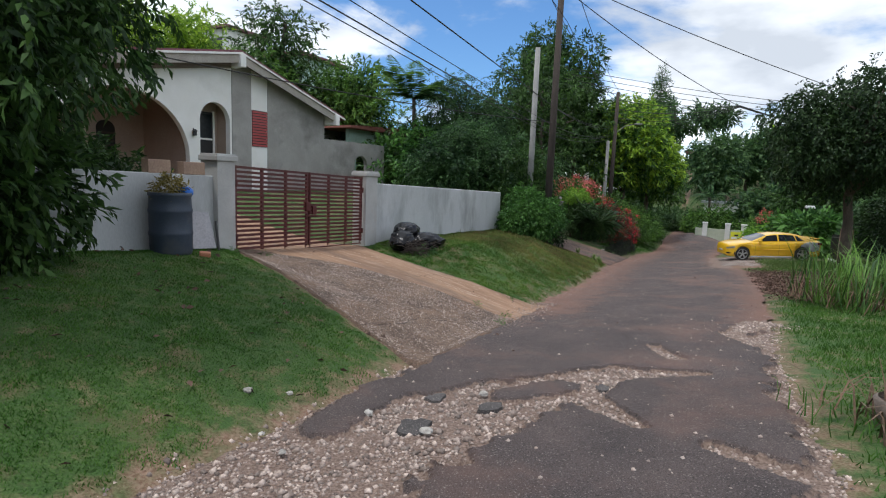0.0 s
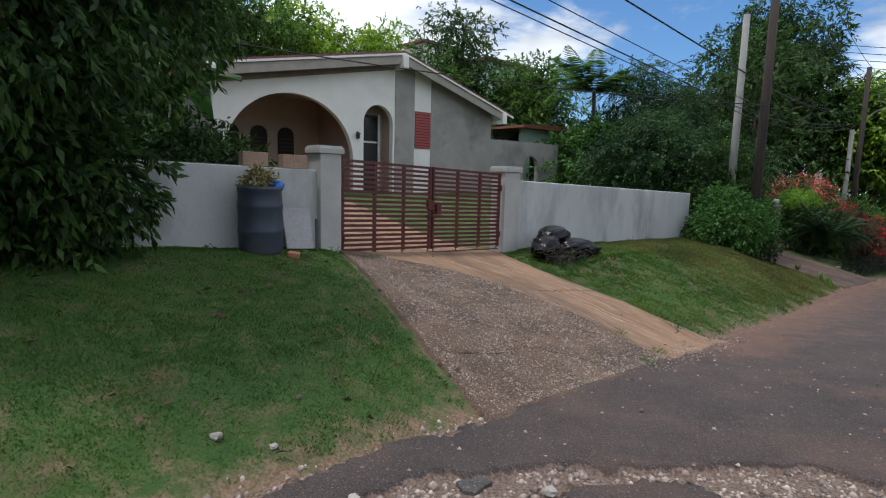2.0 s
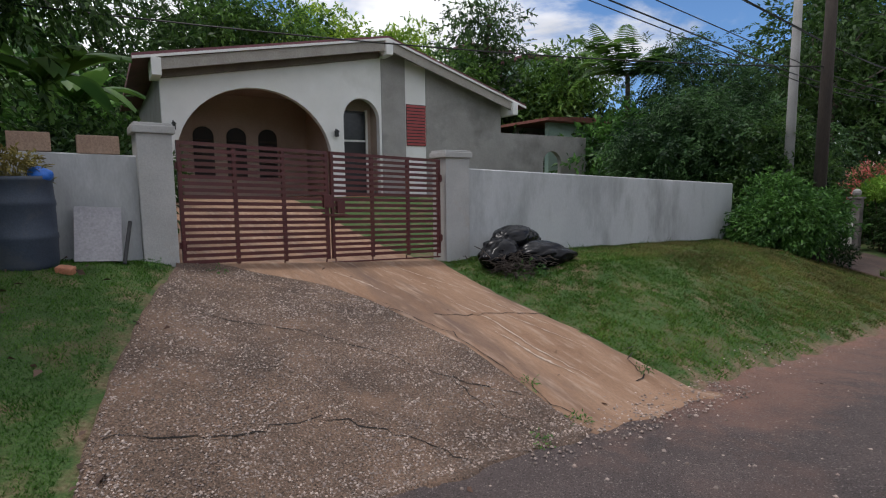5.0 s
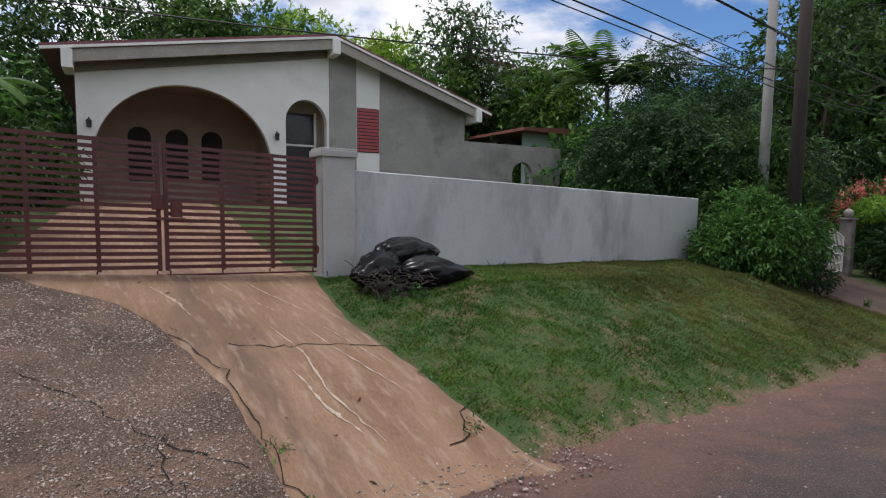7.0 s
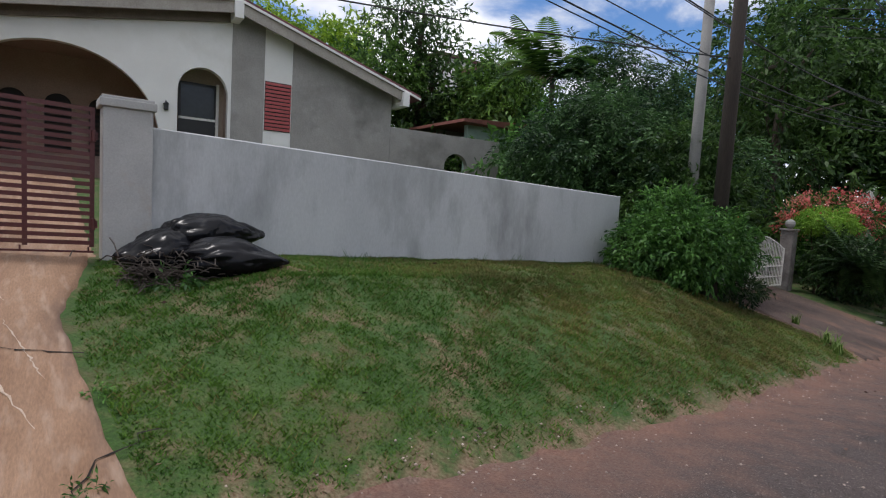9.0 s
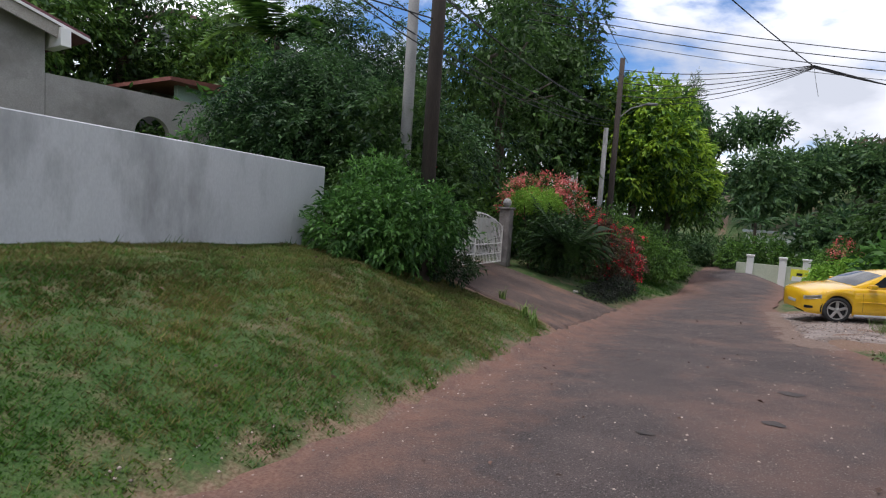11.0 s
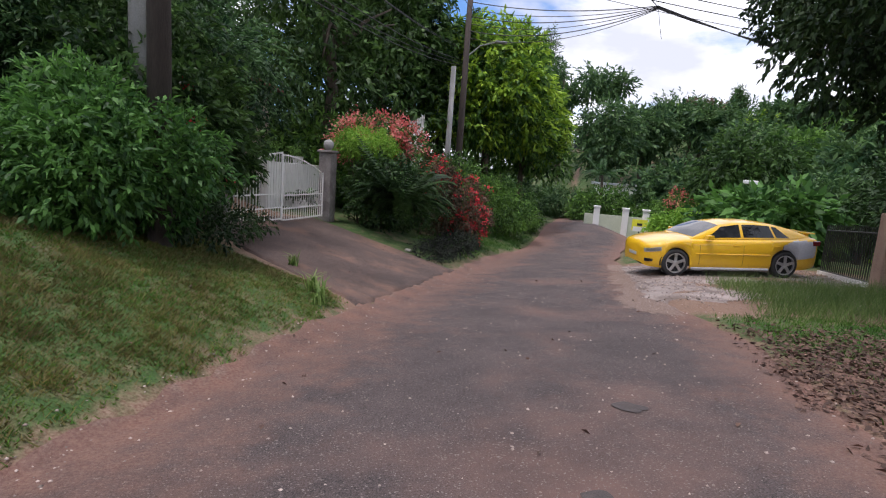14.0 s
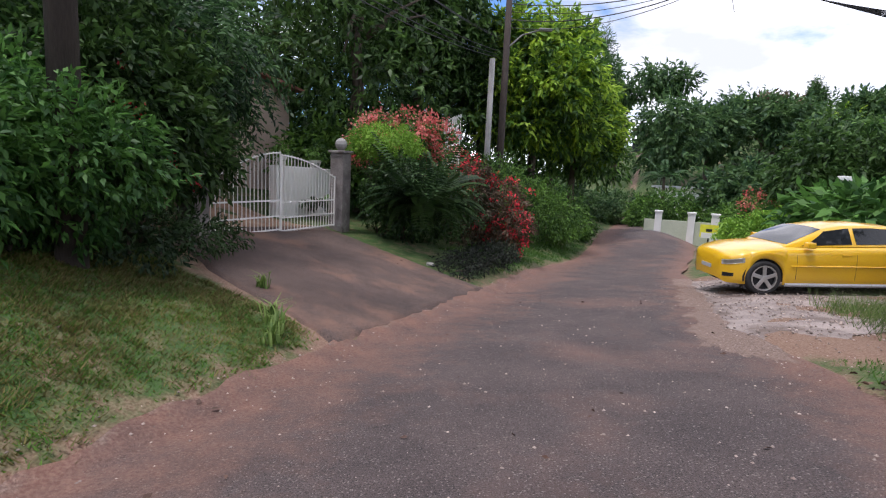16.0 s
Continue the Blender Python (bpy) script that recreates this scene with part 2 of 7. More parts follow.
DRY_TWIG = surface("dry_twig", (0.09, 0.055, 0.035), (0.17, 0.11, 0.07), 6, 40, 0.95, 0.3, island=0.3)
STONE = surface("gravel_stone", (0.19, 0.140, 0.118), (0.47, 0.385, 0.335), 9, 60, 0.9, 0.3, island=0.55)
LIMESTONE = surface("limestone", (0.29, 0.27, 0.245), (0.42, 0.395, 0.36), 5, 50, 0.9, 0.3, piece=0.2)
POST_STONE = surface("stone_post", (0.12, 0.105, 0.10), (0.22, 0.20, 0.19), 4, 40, 0.95, 0.5, stain=(0.30, 0.29, 0.27), stain_scale=3.0)
CABLE = plain("cable_black", (0.012, 0.012, 0.013), 0.6)

LEAF_LYCHEE = leafy("broad_dark_leaf", (0.018, 0.046, 0.013), (0.105, 0.205, 0.046))
LEAF_FEATHER = leafy("feathery_leaf", (0.014, 0.040, 0.018), (0.102, 0.208, 0.066))
# darker copy of the leaf: a silhouetted crown's shade is put into its colour
LEAF_SHADE = leafy("shaded_leaf", (0.012, 0.030, 0.011), (0.050, 0.100, 0.026), 0.55, 0.2)
LEAF_BRIGHT = leafy("bright_leaf", (0.105, 0.225, 0.024), (0.50, 0.70, 0.065))
LEAF_MID = leafy("mid_leaf", (0.030, 0.080, 0.020), (0.190, 0.360, 0.062))
LEAF_BUSH = leafy("bush_leaf", (0.030, 0.088, 0.022), (0.150, 0.335, 0.065))
LEAF_FAR = leafy("far_leaf", (0.030, 0.075, 0.032), (0.125, 0.225, 0.068))
LEAF_PURPLE = leafy("reddish_leaf", (0.053, 0.053, 0.032), (0.224, 0.134, 0.090))
LEAF_HEDGE = leafy("dark_hedge_leaf", (0.014, 0.017, 0.014), (0.042, 0.054, 0.036))
LEAF_CYCAD = leafy("cycad_leaf", (0.018, 0.046, 0.018), (0.101, 0.190, 0.049), 0.4, 0.15)
LEAF_LIME = leafy("lime_leaf", (0.131, 0.278, 0.034), (0.340, 0.560, 0.080))
PETAL_PINK = leafy("pink_petal", (0.62, 0.10, 0.10), (0.90, 0.42, 0.36), 0.6, 0.3)
PETAL_RED = leafy("red_petal", (0.60, 0.02, 0.04), (0.85, 0.09, 0.12), 0.6, 0.3)
BLADE = leafy("grass_blade", (0.030, 0.098, 0.011), (0.098, 0.200, 0.028), 0.6, 0.3)
LEAF_STRIPED = leafy("striped_leaf", (0.075, 0.15, 0.03), (0.26, 0.36, 0.10))
BLADE_BANK = leafy("bank_grass_blade", (0.036, 0.110, 0.010), (0.118, 0.218, 0.027), 0.6, 0.3)
BLADE_DRY = leafy("dry_grass_blade", (0.075, 0.070, 0.020), (0.225, 0.190, 0.062), 0.6, 0.3)
BLADE_TALL = leafy("tall_grass_blade", (0.07, 0.13, 0.03), (0.22, 0.30, 0.09), 0.6, 0.3)
DRY_LEAF = surface("dry_leaf", (0.055, 0.030, 0.022), (0.135, 0.078, 0.056), 5, 30, 0.9, 0.1, island=0.5)

# ---- plan: v runs along the road, w to its right ----
DV, DW = Vector((0.44, 0.898)), Vector((0.898, -0.44))
ROAD_TURN = math.degrees(math.atan2(0.898, 0.44))
LEFT_EDGE = -3.05
BANK_V = (-20, 3, 6.3, 6.8, 10.4, 12.2, 19, 21.3, 22.5, 27.5, 29, 60)
BANK_1 = (0.4, 0.55, 0.5, 0.45, 0.45, 0.64, 0.64, 0.50, 0.42, 0.42, 0.5, 0.4)
BANK_2 = (0.8, 0.95, 0.9, 0.80, 0.80, 1.22, 1.25, 0.90, 0.82, 0.82, 0.9, 0.8)
BANK_3 = (1.25, 1.34, 1.32, 1.24, 1.20, 1.36, 1.58, 1.50, 1.30, 1.30, 1.4, 1.2)


def smooth(a, b, x):
    t = np.clip((x - a) / (b - a), 0, 1)
    return t * t * (3 - 2 * t)


def height(v, w):
    """The ground's height, for numbers or arrays."""
    v, w = np.asarray(v, float), np.asarray(w, float)
    along = np.where(v < 50, v, 50 + (v - 50) * 0.2)
    along = np.where(along < -15, -15, along)
    right = np.minimum(w, 6.0)
    plane = -0.0246 - 0.0647 * along + 0.0819 * np.maximum(right, -8)
    e = LEFT_EDGE - w
    b1, b2, b3 = np.interp(v, BANK_V, BANK_1), np.interp(v, BANK_V, BANK_2), np.interp(v, BANK_V, BANK_3)
    crest = np.interp(v, (6.0, 7.0), (1.45, 1.75))
    bank = np.where(e < 1.3, b1 * e / 1.3, np.where(e < 2.6, b1 + (b2 - b1) * (e - 1.3) / 1.3, b2 + (b3 - b2) * np.minimum((e - 2.6) / crest, 1)))
    pad = -1.64 - 0.0647 * (v - 28.2) + 0.065 * (w - 1.56)
    plane = plane + (pad - plane) * smooth(0.5, 1.6, w) * smooth(21.5, 25, v) * smooth(36, 33, v)
    plane = plane + 0.95 * smooth(37, 48, v) * smooth(2.6, -0.6, w)
    z = plane + np.maximum(bank, 0)
    yard = 0.85 - 0.05 * np.maximum(v - 22, 0)
    z = z + (yard - z) * smooth(7.8, 15.0, -w)
    z = z + 0.22 * np.maximum(-w - 24, 0) * smooth(24, 40, -w) * (1 - 0.6 * smooth(60, 120, -w))
    z = z - 0.10 * np.maximum(np.minimum(w, 30) - 8.0, 0) * smooth(8, 12, w)
    far = np.sqrt((v - 15) ** 2 + w ** 2)
    z = z + 13.0 * smooth(42, 95, far) * smooth(-30, 10, w) 
    return z


def ground_at(v, w, dz=0.0):
    return Vector((DV.x * v + DW.x * w, DV.y * v + DW.y * w, float(height(v, w)) + dz))


def on_road(v, w, z):
    return Vector((DV.x * v + DW.x * w, DV.y * v + DW.y * w, z))


def to_world(v, w, z):
    return np.stack([DV.x * v + DW.x * w, DV.y * v + DW.y * w, z], -1)


# ---- mesh helpers ----
def thing(name, label, category, m=None, group="", kind=""):
    ob = new(name)
    ob.empty_display_size = 0.2
    if m is not None:
        ob.matrix_world = m
    return tagged(ob, label, category, group, kind)


def part(name, bm, material, parent=None, label="", smooth_faces=False):
    me = bpy.data.meshes.new(name)
    bmesh.ops.recalc_face_normals(bm, faces=bm.faces)
    bm.to_mesh(me)
    bm.free()
    me.materials.append(material)
    if smooth_faces:
        me.shade_smooth()
    ob = new(name, me)
    if parent is not None:
        ob.parent = parent
    if label:
        ob["label"] = label
    return ob


def array_mesh(name, verts, faces, material, parent=None, smooth_faces=False):
    """A mesh from arrays: verts n x 3, faces m x k."""
    me = bpy.data.meshes.new(name)
    verts, faces = np.asarray(verts, np.float32), np.asarray(faces, np.int32)
    k = faces.shape[1]
    me.vertices.add(len(verts))
    me.vertices.foreach_set("co", verts.ravel())
    me.loops.add(faces.size)
    me.loops.foreach_set("vertex_index", faces.ravel())
    me.polygons.add(len(faces))
    me.polygons.foreach_set("loop_start", np.arange(0, faces.size, k, dtype=np.int32))
    me.update(calc_edges=True)
    me.materials.append(material)
    if smooth_faces:
        me.shade_smooth()
    ob = new(name, me)
    if parent is not None:
        ob.parent = parent
    return ob


def box(bm, x0, x1, y0, y1, z0, z1, bevel=0.0, m=None):
    got = bmesh.ops.create_cube(bm, size=1.0, matrix=(m or Matrix()) @ Matrix.Translation(((x0 + x1) / 2, (y0 + y1) / 2, (z0 + z1) / 2)) @ Matrix.Diagonal((x1 - x0, y1 - y0, z1 - z0, 1)))
    if bevel:
        edges = {e for v in got["verts"] for e in v.link_edges}
        bmesh.ops.bevel(bm, geom=list(edges), offset=bevel, segments=2, affect="EDGES", profile=0.6)
    return bm


def boxed(x0, x1, y0, y1, z0, z1, bevel=0.0, m=None):
    return box(bmesh.new(), x0, x1, y0, y1, z0, z1, bevel, m)


def tube(bm, points, radii, segments=8, cap=True):
    rings = []
    pts = [Vector(p) for p in points]
    for i, p in enumerate(pts):
        way = (pts[min(i + 1, len(pts) - 1)] - pts[max(i - 1, 0)]).normalized()
        side = way.orthogonal().normalized() if i == 0 else (side - way * side.dot(way)).normalized()
        up = way.cross(side)
        r = radii[i] if isinstance(radii, (list, tuple)) else radii
        rings.append([bm.verts.new(p + (side * math.cos(a) + up * math.sin(a)) * r) for a in (2 * math.pi * k / segments for k in range(segments))])
    for a, b in zip(rings, rings[1:]):
        for k in range(segments):
            bm.faces.new((a[k], a[(k + 1) % segments], b[(k + 1) % segments], b[k]))
    if cap:
        bm.faces.new(rings[0][::-1])
        bm.faces.new(rings[-1])
    return bm


def lathe(profile, segments=28, m=None):
    bm = bmesh.new()
    rings = [[bm.verts.new((r * math.cos(2 * math.pi * k / segments), r * math.sin(2 * math.pi * k / segments), z)) for k in range(segments)] for r, z in profile]
    for a, b in zip(rings, rings[1:]):
        for k in range(segments):
            bm.faces.new((a[k], a[(k + 1) % segments], b[(k + 1) % segments], b[k]))
    bm.faces.new(rings[0][::-1])
    bm.faces.new(rings[-1])
    if m is not None:
        bmesh.ops.transform(bm, matrix=m, verts=bm.verts)
    return bm


def prism(outline, y0, y1):
    """A solid from an outline in x and z, from y0 to y1."""
    bm = bmesh.new()
    a = [bm.verts.new((x, y0, z)) for x, z in outline]
    b = [bm.verts.new((x, y1, z)) for x, z in outline]
    bm.faces.new(a)
    bm.faces.new(b[::-1])
    for i in range(len(a)):
        j = (i + 1) % len(a)
        bm.faces.new((a[i], b[i], b[j], a[j]))
    return bm


def arch_points(x0, x1, z0, spring, top, n=20):
    """Up one side of an arched opening, over it and down the other."""
    mid, half = (x0 + x1) / 2, (x1 - x0) / 2
    return [(x0, z0)] + [(mid - half * math.cos(math.pi * i / n), spring + (top - spring) * math.sin(math.pi * i / n)) for i in range(n + 1)] + [(x1, z0)]


# ---- plants ----
def leaf_quads(base, way, length, width, rng, fold=0.25):
    """One folded, pointed leaf for each row: verts and quads."""
    n = len(base)
    way = way / np.linalg.norm(way, axis=1, keepdims=True)
    rnd = rng.normal(scale=0.6, size=(n, 3)) + np.array([0, 0, 0.9])
    side = np.cross(way, rnd)
    side /= np.linalg.norm(side, axis=1, keepdims=True) + 1e-9
    up = np.cross(side, way)
    L, W = length[:, None], width[:, None]
    mid = base + way * L * 0.45
    v = np.stack([base, mid + side * W * 0.5 + up * W * fold, base + way * L - up * L * 0.1, mid - side * W * 0.5 + up * W * fold], 1).reshape(-1, 3)
    return v, np.arange(4 * n).reshape(n, 4)


def crown_points(lobes, n, rng, lump=0.35, inside=0.3):
    """Places and outward ways over the lumpy lobes (x, y, z, rx, ry, rz)."""
    lobes = np.asarray(lobes, float)
    area = (lobes[:, 3] * lobes[:, 4] + lobes[:, 4] * lobes[:, 5] + lobes[:, 3] * lobes[:, 5])
    pick = rng.choice(len(lobes), n, p=area / area.sum())
    d = rng.normal(size=(n, 3))
    d /= np.linalg.norm(d, axis=1, keepdims=True)
    phase = rng.uniform(0, 6.28, (len(lobes), 3))[pick]
    bumpy = np.sin(d[:, 0] * 5 + phase[:, 0]) * np.sin(d[:, 1] * 5 + phase[:, 1]) + 0.6 * np.sin(d[:, 2] * 9 + phase[:, 2]) * np.sin(d[:, 0] * 8 + phase[:, 1])
    r = 0.86 + lump * 0.5 * bumpy + rng.normal(scale=0.06, size=n)
    deep = rng.random(n) < inside
    r[deep] *= rng.uniform(0.45, 0.95, deep.sum())
    p = lobes[pick, :3] + d * lobes[pick, 3:] * r[:, None]
    return p, d


def foliage(name, lobes, sprays, per, leaf, material, seed, parent=None, droop=0.35, spread=0.9, aspect=0.38, lump=0.35, inside=0.3, floor=None, frond=0.0):
    """A crown of sprays, each of some leaves round a twig's end."""
    rng = np.random.default_rng(seed)
    p, d = crown_points(lobes, sprays, rng, lump, inside)
    if floor is not None:
        ok = p[:, 2] > floor
        p, d = p[ok], d[ok]
    n = len(p)
    twig = d + rng.normal(scale=0.5, size=(n, 3))
    twig[:, 2] -= droop
    twig /= np.linalg.norm(twig, axis=1, keepdims=True)
    step = np.tile(np.linspace(0.0, 1.0, per), n)
    base = np.repeat(p, per, 0) + np.repeat(twig, per, 0) * (step * leaf * (frond or 1.5))[:, None]
    if frond:
        across = np.cross(twig, rng.normal(scale=0.35, size=(n, 3)) + np.array([0, 0, 1.0]))
        across /= np.linalg.norm(across, axis=1, keepdims=True) + 1e-9
        hand = np.tile(np.where(np.arange(per) % 2, 1.0, -1.0), n)[:, None]
        way = np.repeat(twig, per, 0) * 0.65 + np.repeat(across, per, 0) * hand + rng.normal(scale=0.12, size=(n * per, 3))
        way[:, 2] -= 0.15 + step * 0.25
        base[:, 2] -= step ** 2 * leaf * frond * 0.3
    else:
        way = np.repeat(twig, per, 0) + rng.normal(scale=spread * 0.6, size=(n * per, 3))
        way[:, 2] -= droop * 0.6
    length = leaf * rng.uniform(0.65, 1.2, n * per)
    v, f = leaf_quads(base, way, length, length * aspect, rng)
    return array_mesh(name, v, f, material, parent)


def lobes_in(rng, centre, size, count, each):
    """Some lobes spread through an ellipsoid."""
    out = []
    for _ in range(count):
        d = rng.normal(size=3)
        d /= np.linalg.norm(d)
        q = np.array(centre) + d * np.array(size) * rng.uniform(0.35, 0.95) ** 0.7
        e = each * rng.uniform(0.7, 1.25)
        out.append((*q, e * 1.1, e * 1.1, e * 0.85))
    return out


def trunk_mesh(base, top, lobes, radius, rng, limbs=7):
    bm = bmesh.new()
    base, top = Vector(base), Vector(top)
    pts, n = [], 7
    for i in range(n):
        f = i / (n - 1)
        pts.append(base.lerp(top, f) + Vector((rng.normal(), rng.normal(), 0)) * radius * 0.5 * (0 < i))
    tube(bm, pts, [radius * (1.35 if i == 0 else 1 - 0.6 * i / n) for i in range(n)], 9)
    for k in range(min(limbs, len(lobes))):
        q = Vector(lobes[k][:3])
        start = pts[3 + k % 4]
        mid = start.lerp(q, 0.5) + Vector((rng.normal() * 0.15, rng.normal() * 0.15, 0.25))
        tube(bm, [start, mid, q], [radius * 0.42, radius * 0.25, radius * 0.1], 6)
    return bm


def tree(name, label, v, w, tall, size, count, each, sprays, per, leaf, material, seed, trunk=0.16, young=0, **more):
    """A tree at (v, w): crown of half-size size, whose top is tall above the ground."""
    rng = np.random.default_rng(seed)
    g = ground_at(v, w)
    top = thing(name, label, "tree", Matrix.Translation(g))
    centre = (0, 0, tall - size[2] - each * 0.4)
    lobes = lobes_in(rng, centre, size, count, each)
    part("trunk", trunk_mesh((0, 0, -0.25), (0, 0, centre[2] + size[2] * 0.4), lobes, trunk, rng), BARK, top, smooth_faces=True)
    if v > 30 or w < -18:
        sprays, leaf = int(sprays * 0.52), leaf * 1.32
    foliage("crown", lobes, sprays, per, leaf, material, seed + 1, top, **more)
    # brighter leaves over the upper lobes: sunlight on the crown given as colour
    if young:
        tips = [(x, y, z + 0.12, a * 1.05, b * 1.05, c) for x, y, z, a, b, c in lobes if z > centre[2] - size[2] * 0.5]
        foliage("young_leaves", tips, young, per, leaf, LEAF_BRIGHT, seed + 2, top, inside=0.0, lump=more.get("lump", 0.35))["kind"] = "stuff"
    return top


def bush(name, label, v, w, lobes, sprays, per, leaf, material, seed, category="bush", **more):
    rng = np.random.default_rng(seed)
    top = thing(name, label, category, Matrix.Translation(ground_at(v, w)))
    bm = bmesh.new()
    for lobe in lobes[:5]:
        q = Vector(lobe[:3])
        tube(bm, [(q.x * 0.2, q.y * 0.2, -0.15), (q.x * 0.6, q.y * 0.6, q.z * 0.5), q], [0.035, 0.025, 0.012], 5)
    part("stem", bm, BARK, top)
    foliage("foliage", lobes, sprays, per, leaf, material, seed, top, floor=0.02, **more)
    return top

# ---- ground, road, drives ----
def steps(*runs):
    out = []
    for a, b, d in runs:
        out += list(np.arange(a, b, d))
    return np.array(out + [runs[-1][1]])


def sheet(name, vs, ws, material, lift=0.0, mask=None, relief=None, label="", kind="structure", warp=None):
    V, W = np.meshgrid(vs, ws, indexing="ij")
    if warp is not None:
        W = warp(V, W)
    Z = height(V, W) + lift
    if relief is not None:
        Z = Z + relief(V, W)
    verts = to_world(V, W, Z).reshape(-1, 3)
    a, b = len(vs), len(ws)
    i = (np.arange(a - 1)[:, None] * b + np.arange(b - 1)[None, :]).ravel()
    ob = array_mesh(name, verts, np.stack([i, i + b, i + b + 1, i + 1], 1), material, smooth_faces=True)
    if mask is not None:
        at = ob.data.attributes.new("bare", "FLOAT", "POINT")
        at.data.foreach_set("value", np.asarray(mask(V, W), np.float32).ravel())
        at = ob.data.attributes.new("dust", "FLOAT", "POINT")
        near = np.minimum(W - left_edge(V), (right_edge(V) - W) * 1.6)
        at.data.foreach_set("value", np.asarray((0.70 - 0.38 * near) * smooth(7, 11, V), np.float32).ravel())
    tagged(ob, label, kind=kind)
    return ob


def waves(V, W, k=1.0, seed=0.0):
    return (np.sin(V * 1.7 * k + seed) * np.cos(W * 2.1 * k + 1.3 + seed) + 0.6 * np.sin(V * 4.3 * k + W * 3.1 * k + seed * 2) + 0.35 * np.sin(V * 9.1 * k - W * 7.7 * k)) / 1.95


def right_edge(v):
    return np.interp(v, (-12, 4, 8, 15, 18, 22, 25, 33, 43, 70), (0.9, 0.9, 0.95, 1.35, 1.65, 1.5, 0.7, 0.5, 1.4, 2.0))


def left_edge(v):
    return LEFT_EDGE - 0.3 * smooth(15, 22, v) + 0.5 * smooth(30, 42, v)


DRIVE_W = (-7.6, -7.0, -6.3, -5.6, -4.4, -3.6, -2.8)
DRIVE_L = (6.75, 6.62, 6.35, 6.1, 5.72, 5.5, 5.36)
DRIVE_M = (7.0, 7.5, 8.2, 8.5, 8.78, 8.85, 8.88)
DRIVE_2L = (23.6, 23.3, 22.9, 22.6, 22.25, 22.1, 22.0)
DRIVE_R = (10.62, 10.52, 10.38, 10.28, 10.38, 10.5, 10.68)


def ground_bare(V, W):
    e = left_edge(V) - W
    left = np.where(e > -0.4, 0.62 - 0.95 * np.maximum(e, 0), 0.0)
    r = W - right_edge(V)
    right = np.where(r > -0.4, 0.58 - 0.8 * np.maximum(r, 0), 0.0)
    drive = 0.5 * smooth(0.35, 0.0, np.abs(V - np.interp(W, (-7.6, -2.8), (6.7, 5.3)))) * (W < -3) + 0.35 * smooth(0.35, 0.0, np.abs(V - 10.6)) * (W < -3)
    drive = np.maximum(drive, 0.7 * smooth(0.5, 0.1, np.abs(V - np.interp(W, DRIVE_W, DRIVE_2L))) * (W < -3.2))
    litter = 0.75 * smooth(13, 16, V) * smooth(23, 20, V) * smooth(1.2, 1.7, W) * smooth(5.0, 3.6, W)
    apron = 0.8 * smooth(22.5, 24, V) * smooth(33, 31, V) * smooth(0, 0.6, W) * smooth(7, 5.5, W)
    return np.maximum.reduce([left, right, drive, litter, apron, 0.30 + (0.03 + 0.17 * waves(V, W, 1.1, 5.0)) * smooth(9, 12, V), 0.62 * smooth(1.0, 0.3, np.hypot(V - 12.0, (W + 6.0)))])


VS = steps((-900, -100, 100), (-100, -20, 10), (-20, -4, 1), (-4, 34, 0.2), (34, 70, 1), (70, 150, 6), (150, 1000, 85))
WS = steps((-900, -100, 100), (-100, -30, 7), (-30, -9, 1), (-9, 7, 0.2), (7, 30, 1), (30, 120, 6), (120, 900, 78))
sheet("ground", VS, WS, GROUND, 0.0, ground_bare, lambda V, W: 0.025 * waves(V, W, 1.0) * smooth(0, 0.6, np.maximum(left_edge(V) - W, W - right_edge(V))) - 0.05 * smooth(0.25, -0.15, np.maximum(left_edge(V) - W, W - right_edge(V))),
      "sloping lawn and verge of short green grass with bare reddish soil")


def band(V, W, line):
    """Nearness, 1 at the middle to 0 at the rim, to a bent band of (v, w, half-width)."""
    best = np.zeros_like(V) - 9.0
    for (a, b, r), (c, d, s) in zip(line, line[1:]):
        t = np.clip(((V - a) * (c - a) + (W - b) * (d - b)) / ((c - a) ** 2 + (d - b) ** 2), 0, 1)
        q = np.sqrt((V - a - t * (c - a)) ** 2 + (W - b - t * (d - b)) ** 2)
        best = np.maximum(best, 1 - q / (r + (s - r) * t))
    return best


BROKEN = ((0.4, -2.2, 0.9), (2.2, -2.25, 0.95), (3.1, -2.25, 0.9), (4.0, -1.85, 0.72), (4.8, -1.5, 0.58), (5.3, -1.15, 0.46), (5.75, -0.95, 0.36), (6.1, -0.7, 0.26), (6.4, 0.1, 0.12))
SPUR = ((5.0, -0.9, 0.24), (4.75, -0.65, 0.18), (4.45, -0.35, 0.10))


